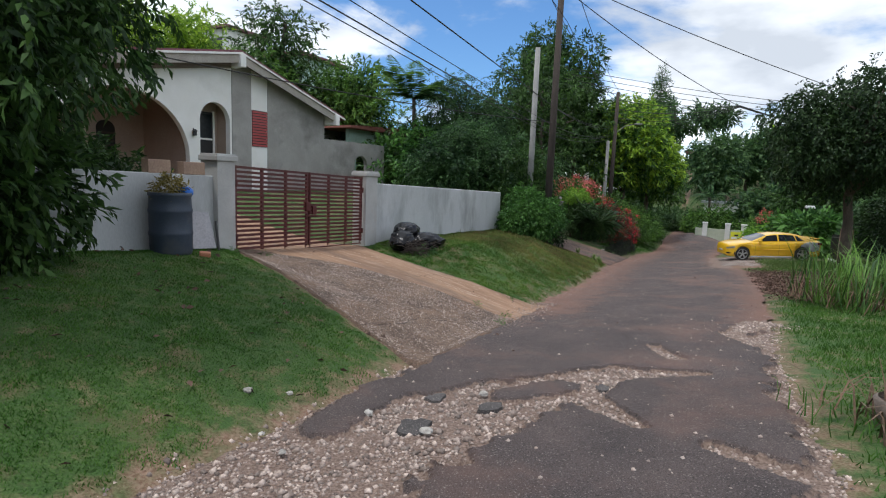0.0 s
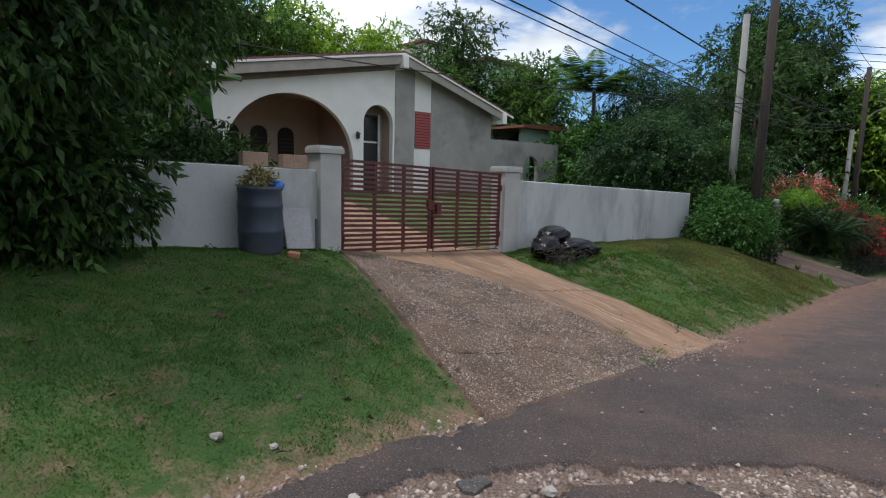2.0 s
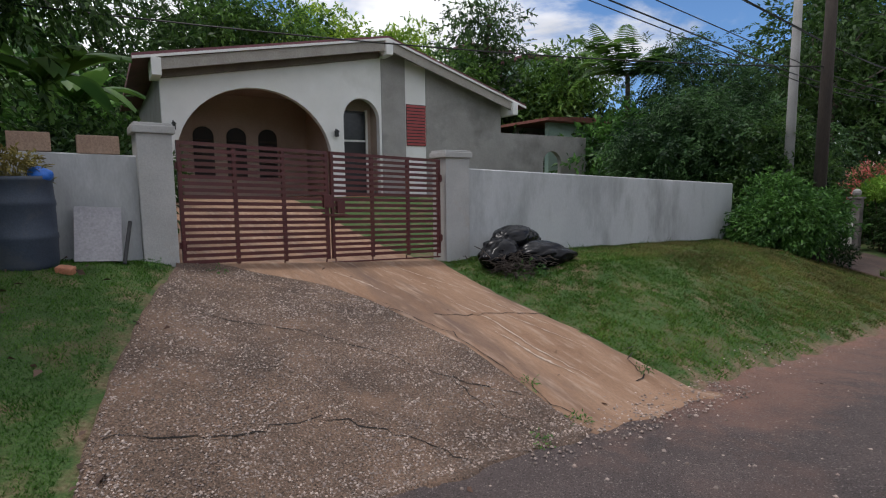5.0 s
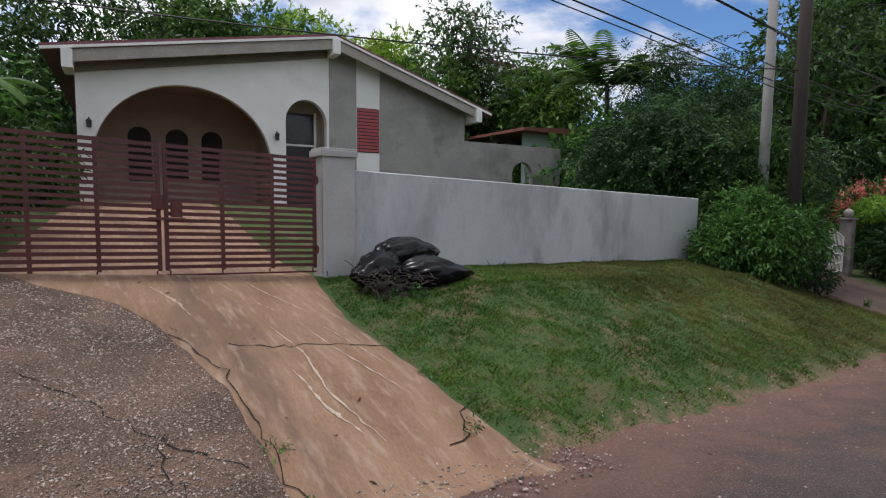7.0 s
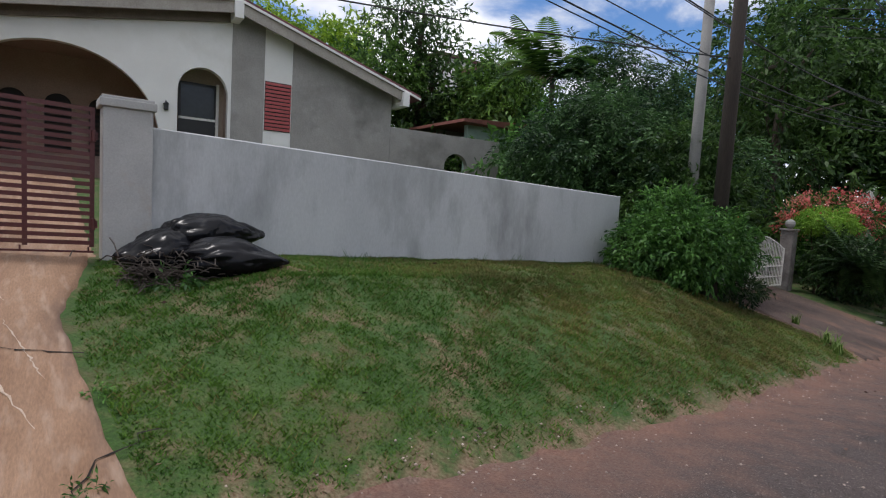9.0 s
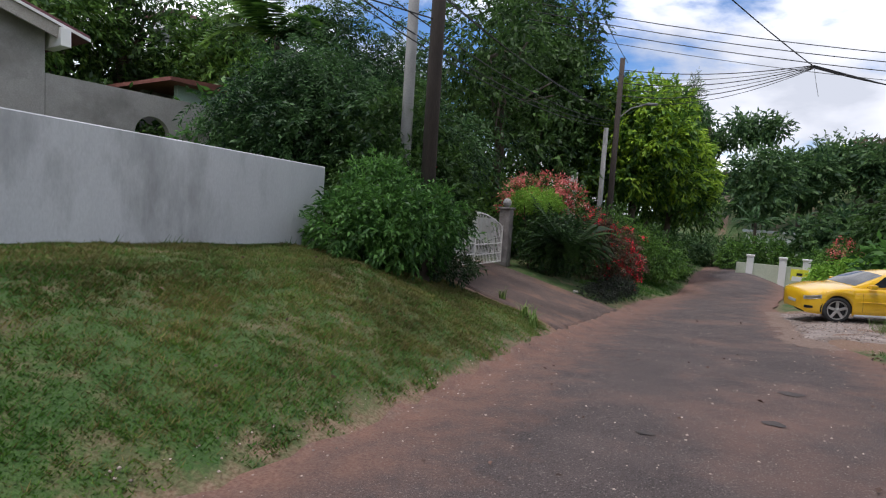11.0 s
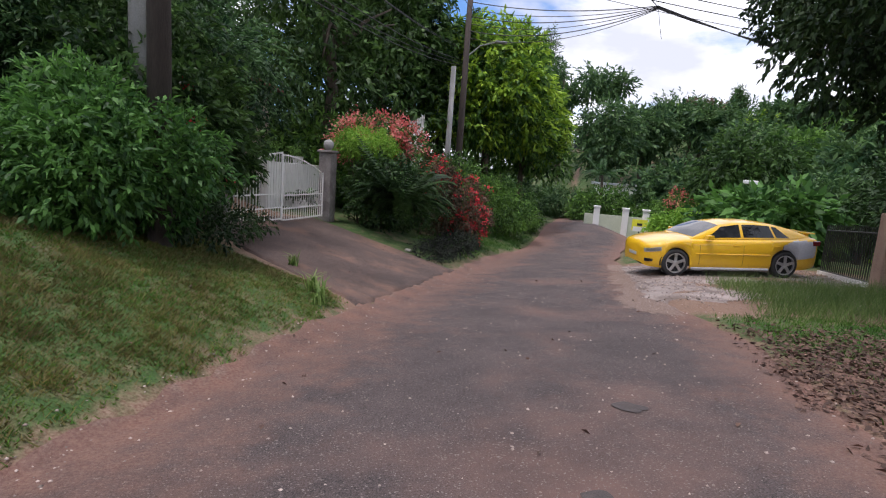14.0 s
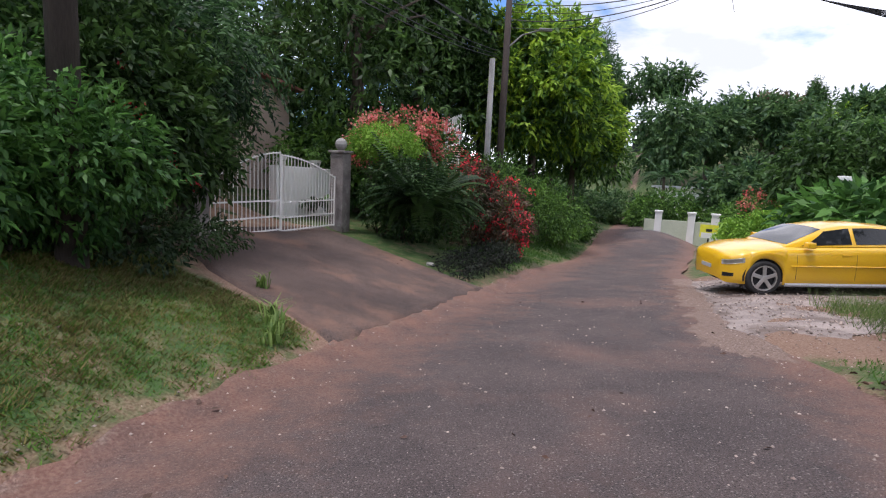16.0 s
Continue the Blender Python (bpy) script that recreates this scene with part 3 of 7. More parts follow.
def patch_mask(V, W):
    """Where the asphalt has broken away."""
    n = 0.55 * waves(V, W, 1.3, 0.4) + 0.45 * waves(V, W, 3.7, 1.9) + 0.42 * waves(V + 0.1 * np.sin(9 * W), W + 0.1 * np.sin(8 * V), 8.0, 0.3)
    m = 1.1 * smooth(0.0, 0.16, np.maximum(band(V, W, BROKEN), band(V, W, SPUR)) + 0.26 * n - 0.03)
    m = np.maximum(m, 0.9 * smooth(0.0, 0.3, band(V, W, ((7.65, -0.5, 0.14), (7.05, -0.2, 0.16))) + 0.4 * n))
    m = np.maximum(m, 0.9 * smooth(0.0, 0.3, band(V, W, ((4.25, 0.18, 0.11), (3.85, 0.95, 0.17))) + 0.3 * n))
    m = np.maximum(m, 0.9 * smooth(0.0, 0.3, band(V, W, ((8.4, 0.8, 0.28), (9.1, 0.5, 0.26), (10.2, 0.85, 0.22))) + 0.4 * n))
    m = np.maximum(m, 0.85 * smooth(0.30, 0.05, right_edge(V) - W + 0.2 * n) * smooth(13, 9, V))
    m = np.maximum(m, (0.75 - 0.33 * smooth(5, 9, V)) * smooth(0.30, 0.0, W - left_edge(V) + 0.2 * n))
    m = np.maximum(m, 0.75 * smooth(0.0, 0.4, band(V, W, ((24.0, 1.0, 0.9), (28.0, 0.8, 0.8), (31.0, 0.6, 0.5))) + 0.4 * n))
    island = np.maximum(band(V, W, ((3.35, -2.66, 0.22), (4.0, -2.7, 0.26), (4.55, -2.8, 0.28))), 0.85 * band(V, W, ((4.85, -1.55, 0.22), (5.25, -1.2, 0.24))))
    return m * (1 - smooth(0.0, 0.2, island + 0.4 * n - 0.05))


def road_relief(V, W):
    m = patch_mask(V, W)
    deep = smooth(0.46, 0.60, m) * smooth(11, 9, V)
    return -0.052 * deep + 0.006 * waves(V, W, 0.6, 1.0) + 0.009 * deep * waves(V, W, 7.0)


def road_warp(V, W):
    lo = left_edge(V) + 0.10 * waves(V, 0 * V, 1.3, 0.7) + 0.05 * waves(V, 0 * V, 5.0, 2.1)
    hi = right_edge(V) + 0.10 * waves(V, 0 * V, 1.1, 3.0) + 0.05 * waves(V, 0 * V, 4.6, 1.0)
    return lo + (hi - lo) * W


sheet("road", steps((-14, -1, 0.5), (-1, 1, 0.06), (1, 7, 0.032), (7, 11, 0.06), (11, 30, 0.2), (30, 56, 1)), np.linspace(0, 1, 118), ASPHALT, 0.02, patch_mask, road_relief,
      "worn dark asphalt road, broken to gravel in patches", warp=road_warp)


def drive_sheet(name, lows, highs, w0, w1, material, label, lift=0.03, n=60, slant=0.0):
    """A slab from the road's edge (w0) up to w1, between two bent sides given along DRIVE_W."""
    V, S = np.meshgrid(np.linspace(0, 1, n), np.linspace(0, 1, n), indexing="ij")
    W = w0 + (w1 - w0) * S
    lo = np.interp(W, DRIVE_W, lows) + 0.03 * waves(W, 0 * W, 2.0, 0.5) + slant * np.maximum(-7.6 - W, 0)
    hi = np.interp(W, DRIVE_W, highs) + 0.03 * waves(W, 0 * W, 2.0, 0.5)
    VV = lo + (hi - lo) * V
    W = W + (1 - S) * 0.12 * waves(VV, 0 * VV, 1.4, 0.2)
    Z = height(VV, W) + lift + 0.004 * waves(VV, W, 1.5)
    rim = np.minimum.reduce([V, 1 - V, S * 2, 0 * V + 1])
    Z = np.where(rim < 0.001, Z - 0.08, Z)
    i = (np.arange(n - 1)[:, None] * n + np.arange(n - 1)[None, :]).ravel()
    ob = array_mesh(name, to_world(VV, W, Z).reshape(-1, 3), np.stack([i, i + n, i + n + 1, i + 1], 1), material, smooth_faces=True)
    return tagged(ob, label, kind="structure")


def sides(a, b):
    return (a,) * 6 + (b,)


drive_sheet("driveway_1", DRIVE_L, DRIVE_M, -2.8, -7.6, PEBBLE_CONCRETE, "brown exposed-pebble concrete driveway with cracks", 0.036)
drive_sheet("driveway_2", tuple(q - 0.12 for q in DRIVE_M), DRIVE_R, -2.75, -7.6, SMOOTH_CONCRETE, "reddish smooth concrete strip of the driveway", 0.031)
drive_sheet("driveway_3", sides(6.7, 6.7), sides(10.7, 10.7), -7.6, -16.0, SMOOTH_CONCRETE, "pale concrete drive behind the gate", 0.02, slant=0.17)
drive_sheet("driveway_4", DRIVE_2L, (27.8, 27.7, 27.6, 27.4, 27.3, 27.3, 27.5), -3.3, -7.6, DARK_DRIVE, "dark stained concrete drive up to a white gate")
drive_sheet("driveway_5", sides(24.0, 24.0), sides(28.0, 28.0), -7.6, -16.0, SMOOTH_CONCRETE, "pale concrete drive behind the white gate", 0.02)

ROAD_FRAME = pose(0, 0, 0, 0, 0, ROAD_TURN)


def slope_z(v):
    return -0.037 * (v - 8.7)


# ---- boundary wall ----
def wall_run(name, v0, v1, w, top0, top1, thick, label, material=RENDER_GREY):
    bm = bmesh.new()
    n = 12
    rows = []
    for i in range(n + 1):
        v = v0 + (v1 - v0) * i / n
        t = top0 + (top1 - top0) * i / n
        lo = float(height(v, w)) - 0.3
        rows.append([bm.verts.new((v, -w + y, z)) for y, z in ((0, lo), (0, t - 0.015), (0.015, t), (thick - 0.015, t), (thick, t - 0.015), (thick, lo))])
    for a, b in zip(rows, rows[1:]):
        for k in range(5):
            bm.faces.new((a[k], a[k + 1], b[k + 1], b[k]))
    bm.faces.new(rows[0])
    bm.faces.new(rows[-1][::-1])
    ob = part(name, bm, material, label=label)
    ob.matrix_world = ROAD_FRAME
    return tagged(ob, kind="structure")


wall_run("wall_north", 11.1, 20.0, -7.38, 1.40, 1.12, 0.18, "grey cement-rendered boundary wall with damp stains")
wall_run("wall_south", -6.0, 6.42, -7.42, 1.75, 1.48, 0.18, "grey cement-rendered boundary wall beside the gate")


def gate_pillar(v0, v1, z0, z1, label):
    top = thing("gate_pillar", label, "pillar", ROAD_FRAME @ Matrix.Translation(((v0 + v1) / 2, 7.42, z0)), "gate pillars")
    h, half = z1 - z0, (v1 - v0) / 2
    part("shaft", boxed(-half, half, -0.11, 0.27, -0.4, h - 0.12, 0.012), PILLAR_GREY, top)
    bm = boxed(-half - 0.035, half + 0.035, -0.145, 0.305, h - 0.12, h - 0.03, 0.012)
    box(bm, -half - 0.015, half + 0.015, -0.125, 0.285, h - 0.032, h, 0.01)
    part("cap", bm, PILLAR_GREY, top, "flat moulded cement cap")
    return top


gate_pillar(6.37, 6.74, 0.22, 1.85, "grey cement gate pillar with a flat moulded cap")
gate_pillar(10.67, 11.15, -0.12, 1.68, "grey cement gate pillar with earth-stained foot beside rubbish bags")


def gate_leaf(v0, v1, uprights, hinge_at, label):
    """A leaf of square uprights and level flat slats; it leans with the ground."""
    mid = (v0 + v1) / 2
    shear = Matrix.Identity(4)
    shear[2][0] = -0.037
    top = thing("driveway_gate", label, "gate", ROAD_FRAME @ Matrix.Translation((0, 7.40, slope_z(0))), "driveway gate leaves")
    z0, z1 = 0.10, 1.60
    for v in uprights:
        part("upright", boxed(v - 0.022, v + 0.022, -0.025, 0.025, z0, z1, m=shear), GATE_RED, top)
    count = 19
    for i in range(count):
        z = z0 + 0.045 + (z1 - z0 - 0.07) * i / (count - 1)
        part("slat", boxed(v0, v1, -0.032, -0.026, z - 0.0225, z + 0.0225, m=shear), GATE_RED, top)
    part("bottom_rail", boxed(v0, v1, -0.02, 0.02, z0 - 0.065, z0 - 0.045, m=shear), GATE_RED, top)
    for v in np.linspace(v0 + 0.05, v1 - 0.05, 4):
        part("drop_bar", boxed(v - 0.008, v + 0.008, -0.008, 0.008, z0 - 0.06, z0, m=shear), GATE_RED, top)
    for z in (0.35, 1.3):
        bm = bmesh.new()
        tube(bm, [(hinge_at, -0.045, z + slope_z(hinge_at) - slope_z(0) - 0.06), (hinge_at, -0.045, z + slope_z(hinge_at) - slope_z(0) + 0.06)], 0.022, 10)
        box(bm, hinge_at - 0.04, hinge_at + 0.04, -0.04, -0.01, z + slope_z(hinge_at) - slope_z(0) - 0.04, z + slope_z(hinge_at) - slope_z(0) + 0.04)
        part("hinge", bm, GATE_RED, top)
    return top, shear


leaf_a, shear_a = gate_leaf(6.79, 8.69, (6.81, 7.44, 8.06, 8.67), 6.80, "closed dark red steel gate leaf of level slats")
leaf_b, shear_b = gate_leaf(8.73, 10.6, (8.75, 9.38, 10.0, 10.58), 10.59, "closed dark red steel gate leaf with a latch box")
part("latch_box", boxed(8.60, 8.72, -0.06, 0.02, 0.82, 1.0, 0.006, shear_a), GATE_RED, leaf_a)
part("latch_box", boxed(8.80, 8.92, -0.06, 0.02, 0.74, 0.92, 0.006, shear_b), GATE_RED, leaf_b)
part("latch_bolt", boxed(8.56, 8.95, -0.075, -0.05, 0.70, 0.735, 0.004, shear_b), GATE_RED, leaf_b)

# ---- the house behind the gate ----
HOUSE_FRAME = pose(-14.24, 8.15, 0, 0, 0, 60.2)
house = thing("house", "low house with white arched porch, grey rendered side, maroon roof", "house", HOUSE_FRAME)
APEX_S, APEX_Z = 13.19, 5.46


def under_roof(s):
    return APEX_Z - (0.196 * (APEX_S - s) if s < APEX_S else 0.305 * (s - APEX_S))


def arched_wall(name, s0, s1, z0, arches, y0, y1, material, label="", top=under_roof, parent=house):
    """A wall with arched openings: cut into uprights between them and the pieces above each."""
    bm = bmesh.new()

    def piece(outline):
        a = [bm.verts.new((x, y0, z)) for x, z in outline]
        b = [bm.verts.new((x, y1, z)) for x, z in outline]
        bm.faces.new(a)
        bm.faces.new(b[::-1])
        for i in range(len(a)):
            j = (i + 1) % len(a)
            bm.faces.new((a[i], b[i], b[j], a[j]))

    at = s0
    for x0, x1, sill, spring, crest in arches:
        if x0 > at:
            piece([(at, z0), (x0, z0), (x0, top(x0)), (at, top(at))])
        if sill > z0:
            piece([(x0, z0), (x1, z0), (x1, sill), (x0, sill)])
        n, mid, half = 24, (x0 + x1) / 2, (x1 - x0) / 2
        curve = [(mid - half * math.cos(math.pi * i / n), spring + (crest - spring) * math.sin(math.pi * i / n)) for i in range(n + 1)]
        for p, q in zip(curve, curve[1:]):
            piece([p, q, (q[0], top(q[0])), (p[0], top(p[0]))])
        at = x1
    if s1 > at:
        cut = [(at, z0), (s1, z0), (s1, top(s1))]
        if top is under_roof and at < APEX_S < s1:
            cut.append((APEX_S, APEX_Z))
        cut.append((at, top(at)))
        piece(cut)
    bmesh.ops.remove_doubles(bm, verts=bm.verts, dist=0.0005)
    return part(name, bm, material, parent, label)


FLOOR_Z = 0.86
arched_wall("front_wall", 6.95, 13.16, 0.3, [(7.25, 11.48, FLOOR_Z, 1.95, 3.9), (11.88, 13.08, FLOOR_Z, 3.22, 3.86)], 0, 0.22, WHITE_PAINT, "white painted wall with one wide and one narrow arch")
arched_wall("corner_wall", 13.16, 14.0, 0.3, [], -0.03, 0.3, HOUSE_GREY, "grey rendered corner")
arched_wall("vent_panel", 14.0, 14.77, 0.3, [], -0.01, 0.22, WHITE_PAINT, "white painted strip")
arched_wall("side_front_wall", 14.77, 17.9, 0.3, [], -0.03, 0.22, HOUSE_GREY, "grey rough-rendered wall")
part("side_wall", boxed(17.68, 17.9, 0.22, 9.0, 0.3, 4.0), HOUSE_GREY, house)
part("side_wall", boxed(6.95, 7.17, 0.22, 9.0, 0.3, 4.2), HOUSE_GREY, house)
part("back_wall", boxed(6.95, 17.9, 9.0, 9.2, 0.3, 4.0), HOUSE_GREY, house)
part("porch_floor", boxed(6.9, 13.5, -0.25, 3.0, 0.4, FLOOR_Z, 0.01), TERRACOTTA, house, "terracotta tiled porch floor")
part("porch_back_wall", boxed(7.17, 11.75, 2.8, 3.0, FLOOR_Z, 4.3), CREAM_SHADED, house)
part("porch_side_wall", boxed(11.62, 11.75, 0.22, 2.8, FLOOR_Z, 4.6), CREAM_SHADED, house)
part("hall_back_wall", boxed(11.75, 13.3, 0.78, 0.95, FLOOR_Z, 4.6), CREAM_SHADED, house)
part("hall_side_wall", boxed(13.12, 13.3, 0.22, 0.78, FLOOR_Z, 4.6), CREAM_SHADED, house)
part("porch_ceiling", boxed(7.17, 13.3, 0.22, 3.0, 4.12, 4.2), CREAM_SHADED, house)
for s in (8.02, 9.01, 10.0):
    win = part("window", prism(arch_points(s, s + 0.60, 1.5, 2.80, 3.08), 2.765, 2.8), WINDOW_DARK, house, "arched louvred porch window")
    for k in range(9):
        part("louvre", boxed(s + 0.03, s + 0.57, 2.735, 2.765, 1.55 + 0.135 * k, 1.61 + 0.135 * k, m=Matrix()), DARK_WOOD, win)
door = part("front_door", boxed(11.98, 12.92, 0.74, 0.78, FLOOR_Z, 3.58, 0.01), BLACK_IRON, house, "dark door with white frame")
part("door_frame", boxed(12.92, 12.99, 0.71, 0.78, FLOOR_Z, 3.62), WHITE_PAINT, door)
part("door_glass", boxed(12.05, 12.86, 0.725, 0.74, 2.68, 3.5), DARK_GLASS, door)
part("door_rail", boxed(12.0, 12.91, 0.715, 0.74, 2.60, 2.66), WHITE_PAINT, door)
vent = part("louvre_vent", boxed(14.03, 14.74, -0.025, -0.01, 2.47, 3.80), BLACK_IRON, house, "red louvred vent")
for k in range(13):
    part("louvre", boxed(14.03, 14.74, -0.055, -0.035, 2.49 + 0.101 * k, 2.56 + 0.101 * k, m=Matrix()), LOUVRE_RED, vent)
for s in (7.2, 11.62):
    lamp = part("wall_lamp", boxed(s - 0.05, s + 0.05, -0.13, -0.03, 2.66, 2.80, 0.012), BLACK_IRON, house, "small black wall lantern")
    part("bracket", boxed(s - 0.012, s + 0.012, -0.05, 0.0, 2.76, 2.90), BLACK_IRON, lamp)
    part("lamp_roof", prism([(s - 0.07, 2.80), (s + 0.07, 2.80), (s, 2.87)], -0.15, -0.02), BLACK_IRON, lamp)


def roof_slab(name, s_in, s_out, z_in, z_out, y0, y1, thick, material, label=""):
    return part(name, prism([(s_in, z_in), (s_out, z_out), (s_out, z_out + thick), (s_in, z_in + thick)], y0, y1), material, house, label)


roof_slab("roof", APEX_S, 6.35, 5.56, 4.24, -0.52, 9.6, 0.14, MAROON, "low maroon roof slope")
roof_slab("roof", APEX_S, 18.65, 5.56, 3.90, -0.52, 9.6, 0.14, MAROON, "low maroon roof slope")
roof_slab("fascia", APEX_S, 6.35, 5.56, 4.24, -0.56, -0.522, 0.065, WHITE_PAINT, "white fascia trim")
roof_slab("fascia", APEX_S, 18.65, 5.56, 3.90, -0.56, -0.522, 0.065, WHITE_PAINT, "white fascia trim")
roof_slab("barge_board", APEX_S, 6.75, 5.28, 4.02, -0.5, -0.44, 0.28, FASCIA, "beige weathered barge board")
roof_slab("barge_board", APEX_S, 18.2, 5.28, 3.76, -0.5, -0.44, 0.28, FASCIA, "beige weathered barge board")
roof_slab("eave_board", APEX_S, 6.95, 5.14, 3.92, -0.1, -0.03, 0.32, EAVE_BOARD, "brown eave board")
for s, z in ((6.85, 4.08), (APEX_S, 5.3), (18.1, 3.82)):
    part("beam_end", boxed(s - 0.11, s + 0.11, -0.62, 0.3, z - 0.18, z + 0.24, 0.012), WHITE_PAINT, house, "white beam end")


def level_top(z):
    return lambda s: z


wing = thing("garden_wall", "low grey rendered garden wall with a small arched opening beside the house", "wall", HOUSE_FRAME)
arched_wall("wall_panel", 17.92, 22.3, 0.0, [(20.0, 20.95, 1.2, 2.0, 2.47)], 0.0, 0.2, HOUSE_GREY, "", level_top(3.06), wing)
house_b = thing("green_house", "pale green house with arches and red roof among trees", "house", HOUSE_FRAME @ Matrix.Translation((-0.3, 2.6, 0)))
PALE_GREEN = surface("pale_green_paint", (0.31, 0.44, 0.37), (0.39, 0.52, 0.45), 1.0, 40.0, 0.8, 0.1)
RED_ROOF = surface("red_roof", (0.19, 0.065, 0.05), (0.27, 0.10, 0.075), 2.0, 40.0, 0.75, 0.3)
arched_wall("wall_panel", 23.0, 31.0, -0.5, [(23.6, 25.0, 0.9, 2.6, 3.3), (26.2, 28.6, 0.9, 2.3, 3.4)], 0, 0.25, PALE_GREEN, "", level_top(4.0), house_b)
part("inner_wall", boxed(23.0, 31.0, 2.2, 2.4, -0.5, 4.0), HOUSE_GREY, house_b)
part("roof", prism([(22.4, 3.98), (31.8, 3.98), (31.8, 4.06), (27.0, 4.35), (22.4, 4.1)], -0.6, 6.0), RED_ROOF, house_b)

# ---- poles ----
def pole(name, label, v, w, top_z, r0, r1, material, lean=(0, 0)):
    g = ground_at(v, w)
    top = thing(name, label, "pole", Matrix.Translation(g))
    bm = bmesh.new()
    h = top_z - g.z
    tube(bm, [(0, 0, -0.4), (lean[0] * 0.5, lean[1] * 0.5, h * 0.5), (lean[0], lean[1], h)], [r0, (r0 + r1) / 2, r1], 14)
    part("shaft", bm, material, top, smooth_faces=True)
    return top, h


pole_a, _ = pole("utility_pole", "slim grey concrete utility pole among dark trees", 21.66, -6.74, 6.9, 0.13, 0.10, CONCRETE_POLE)
pole_b, hb = pole("utility_pole", "tall dark tarred wooden utility pole", 21.0, -5.75, 9.4, 0.15, 0.11, DARK_WOOD)
part("cross_arm", boxed(-0.9, 0.9, -0.06, 0.06, hb - 0.6, hb - 0.48, 0.01, pose(0, 0, 0, 0, 0, -20)), DARK_WOOD, pole_b)
pole_c, hc = pole("street_lamp", "wooden utility pole carrying a street lamp on an arm", 37.5, -6.06, 7.6, 0.15, 0.11, DARK_WOOD)
bm = bmesh.new()
tube(bm, [(0, 0, 6.9), (0.5, -0.25, 7.35), (1.1, -0.55, 7.5)], 0.03, 8)
part("lamp_arm", bm, CONCRETE_POLE, pole_c)
part("lamp_head", boxed(1.02, 1.5, -0.72, -0.52, 7.44, 7.54, 0.03), CONCRETE_POLE, pole_c)
pole_d, _ = pole("utility_pole", "weathered grey wooden pole beside the road", 17.5, 7.0, 3.75, 0.13, 0.11, DARK_WOOD)
pole_e, _ = pole("utility_pole", "short grey post beside the street lamp", 36.6, -6.3, 4.4, 0.12, 0.10, CONCRETE_POLE)


def cable(a, b, sag, r=0.012, n=14):
    a, b = Vector(a), Vector(b)
    top = bmesh.new()
    tube(top, [a.lerp(b, i / n) - Vector((0, 0, sag * 4 * (i / n) * (1 - i / n))) for i in range(n + 1)], r, 5)
    ob = part("overhead_cable", top, CABLE)
    return tagged(ob, "thin black overhead cable slung between poles", "cable", "overhead cables")


PB = on_road(21.0, -5.75, 0)
for i, (z, dw) in enumerate(((3.7, -0.7), (3.95, -0.9), (4.1, -0.6), (4.9, -0.6), (5.1, -0.9), (7.6, 0.3), (8.7, -0.5), (8.7, 0.6))):
    cable(on_road(21.0, -5.75 + dw, z), on_road(-24, -5.75 + dw, z + 2.9), 0.12, 0.016 if i in (1, 3) else 0.011)
    cable(on_road(21.0, -5.75 + dw, z), on_road(37.5, -6.06 + dw * 0.4, z * 0.55 + 2.6), 0.4, 0.013)
JOINT, FAR_END = (35.7, 1.0, 6.3), (36.1, 9.5, 3.6)
for i in range(6):
    cable(on_road(37.5, -6.06, 7.1 - 0.28 * i), on_road(*JOINT) + Vector((0, 0, 0.05 - 0.02 * i)), 0.25 + 0.06 * i, 0.012 if i % 2 else 0.018)
    cable(on_road(*JOINT) + Vector((0, 0, 0.05 - 0.02 * i)), on_road(*FAR_END) + Vector((0, 0, 0.2 * i)), 0.10 + 0.05 * i, 0.014)
cable(on_road(21.0, -5.75, 8.9), on_road(*JOINT), 0.3, 0.018)
cable(on_road(21.0, -5.75, 9.2), on_road(36.0, 9.5, 5.6), 0.3, 0.018)
cable(on_road(*JOINT), on_road(35.4, 1.2, 5.2), 0.05, 0.008)
for i in range(4):
    cable(on_road(31, -8.0, 8.0 - 0.3 * i), on_road(38.5, 12.0, 6.0 - 0.28 * i), 0.45, 0.015 if i < 3 else 0.01)
cable(on_road(21.0, -5.75, 3.9), on_road(-2.0, -13.5, 4.5), 0.45, 0.014)

# ---- car ----
YELLOW = surface("yellow_car_paint", (0.70, 0.40, 0.008), (0.78, 0.46, 0.012), 1.0, 300.0, 0.35, 0.0, local=True, coat=0.8)
PRIMER = surface("grey_primer", (0.36, 0.37, 0.40), (0.44, 0.45, 0.48), 3.0, 50.0, 0.7, 0.0, local=True)
CAR_GLASS = surface("tinted_glass", (0.012, 0.014, 0.016), (0.02, 0.023, 0.026), 2, 10, 0.04, 0.0, local=True)
TYRE = plain("tyre_rubber", (0.022, 0.022, 0.023), 0.85)
ALLOY = plain("alloy", (0.55, 0.55, 0.56), 0.3, 0.9)
LAMP_CLEAR = plain("headlamp", (0.30, 0.28, 0.22), 0.12, 0.0, 0.6)
TAIL_RED = plain("tail_lamp", (0.12, 0.01, 0.012), 0.15, 0.0, 0.6)
WELL = plain("wheel_well", (0.012, 0.012, 0.012), 0.95)
PLASTIC = plain("black_plastic", (0.02, 0.02, 0.021), 0.6)


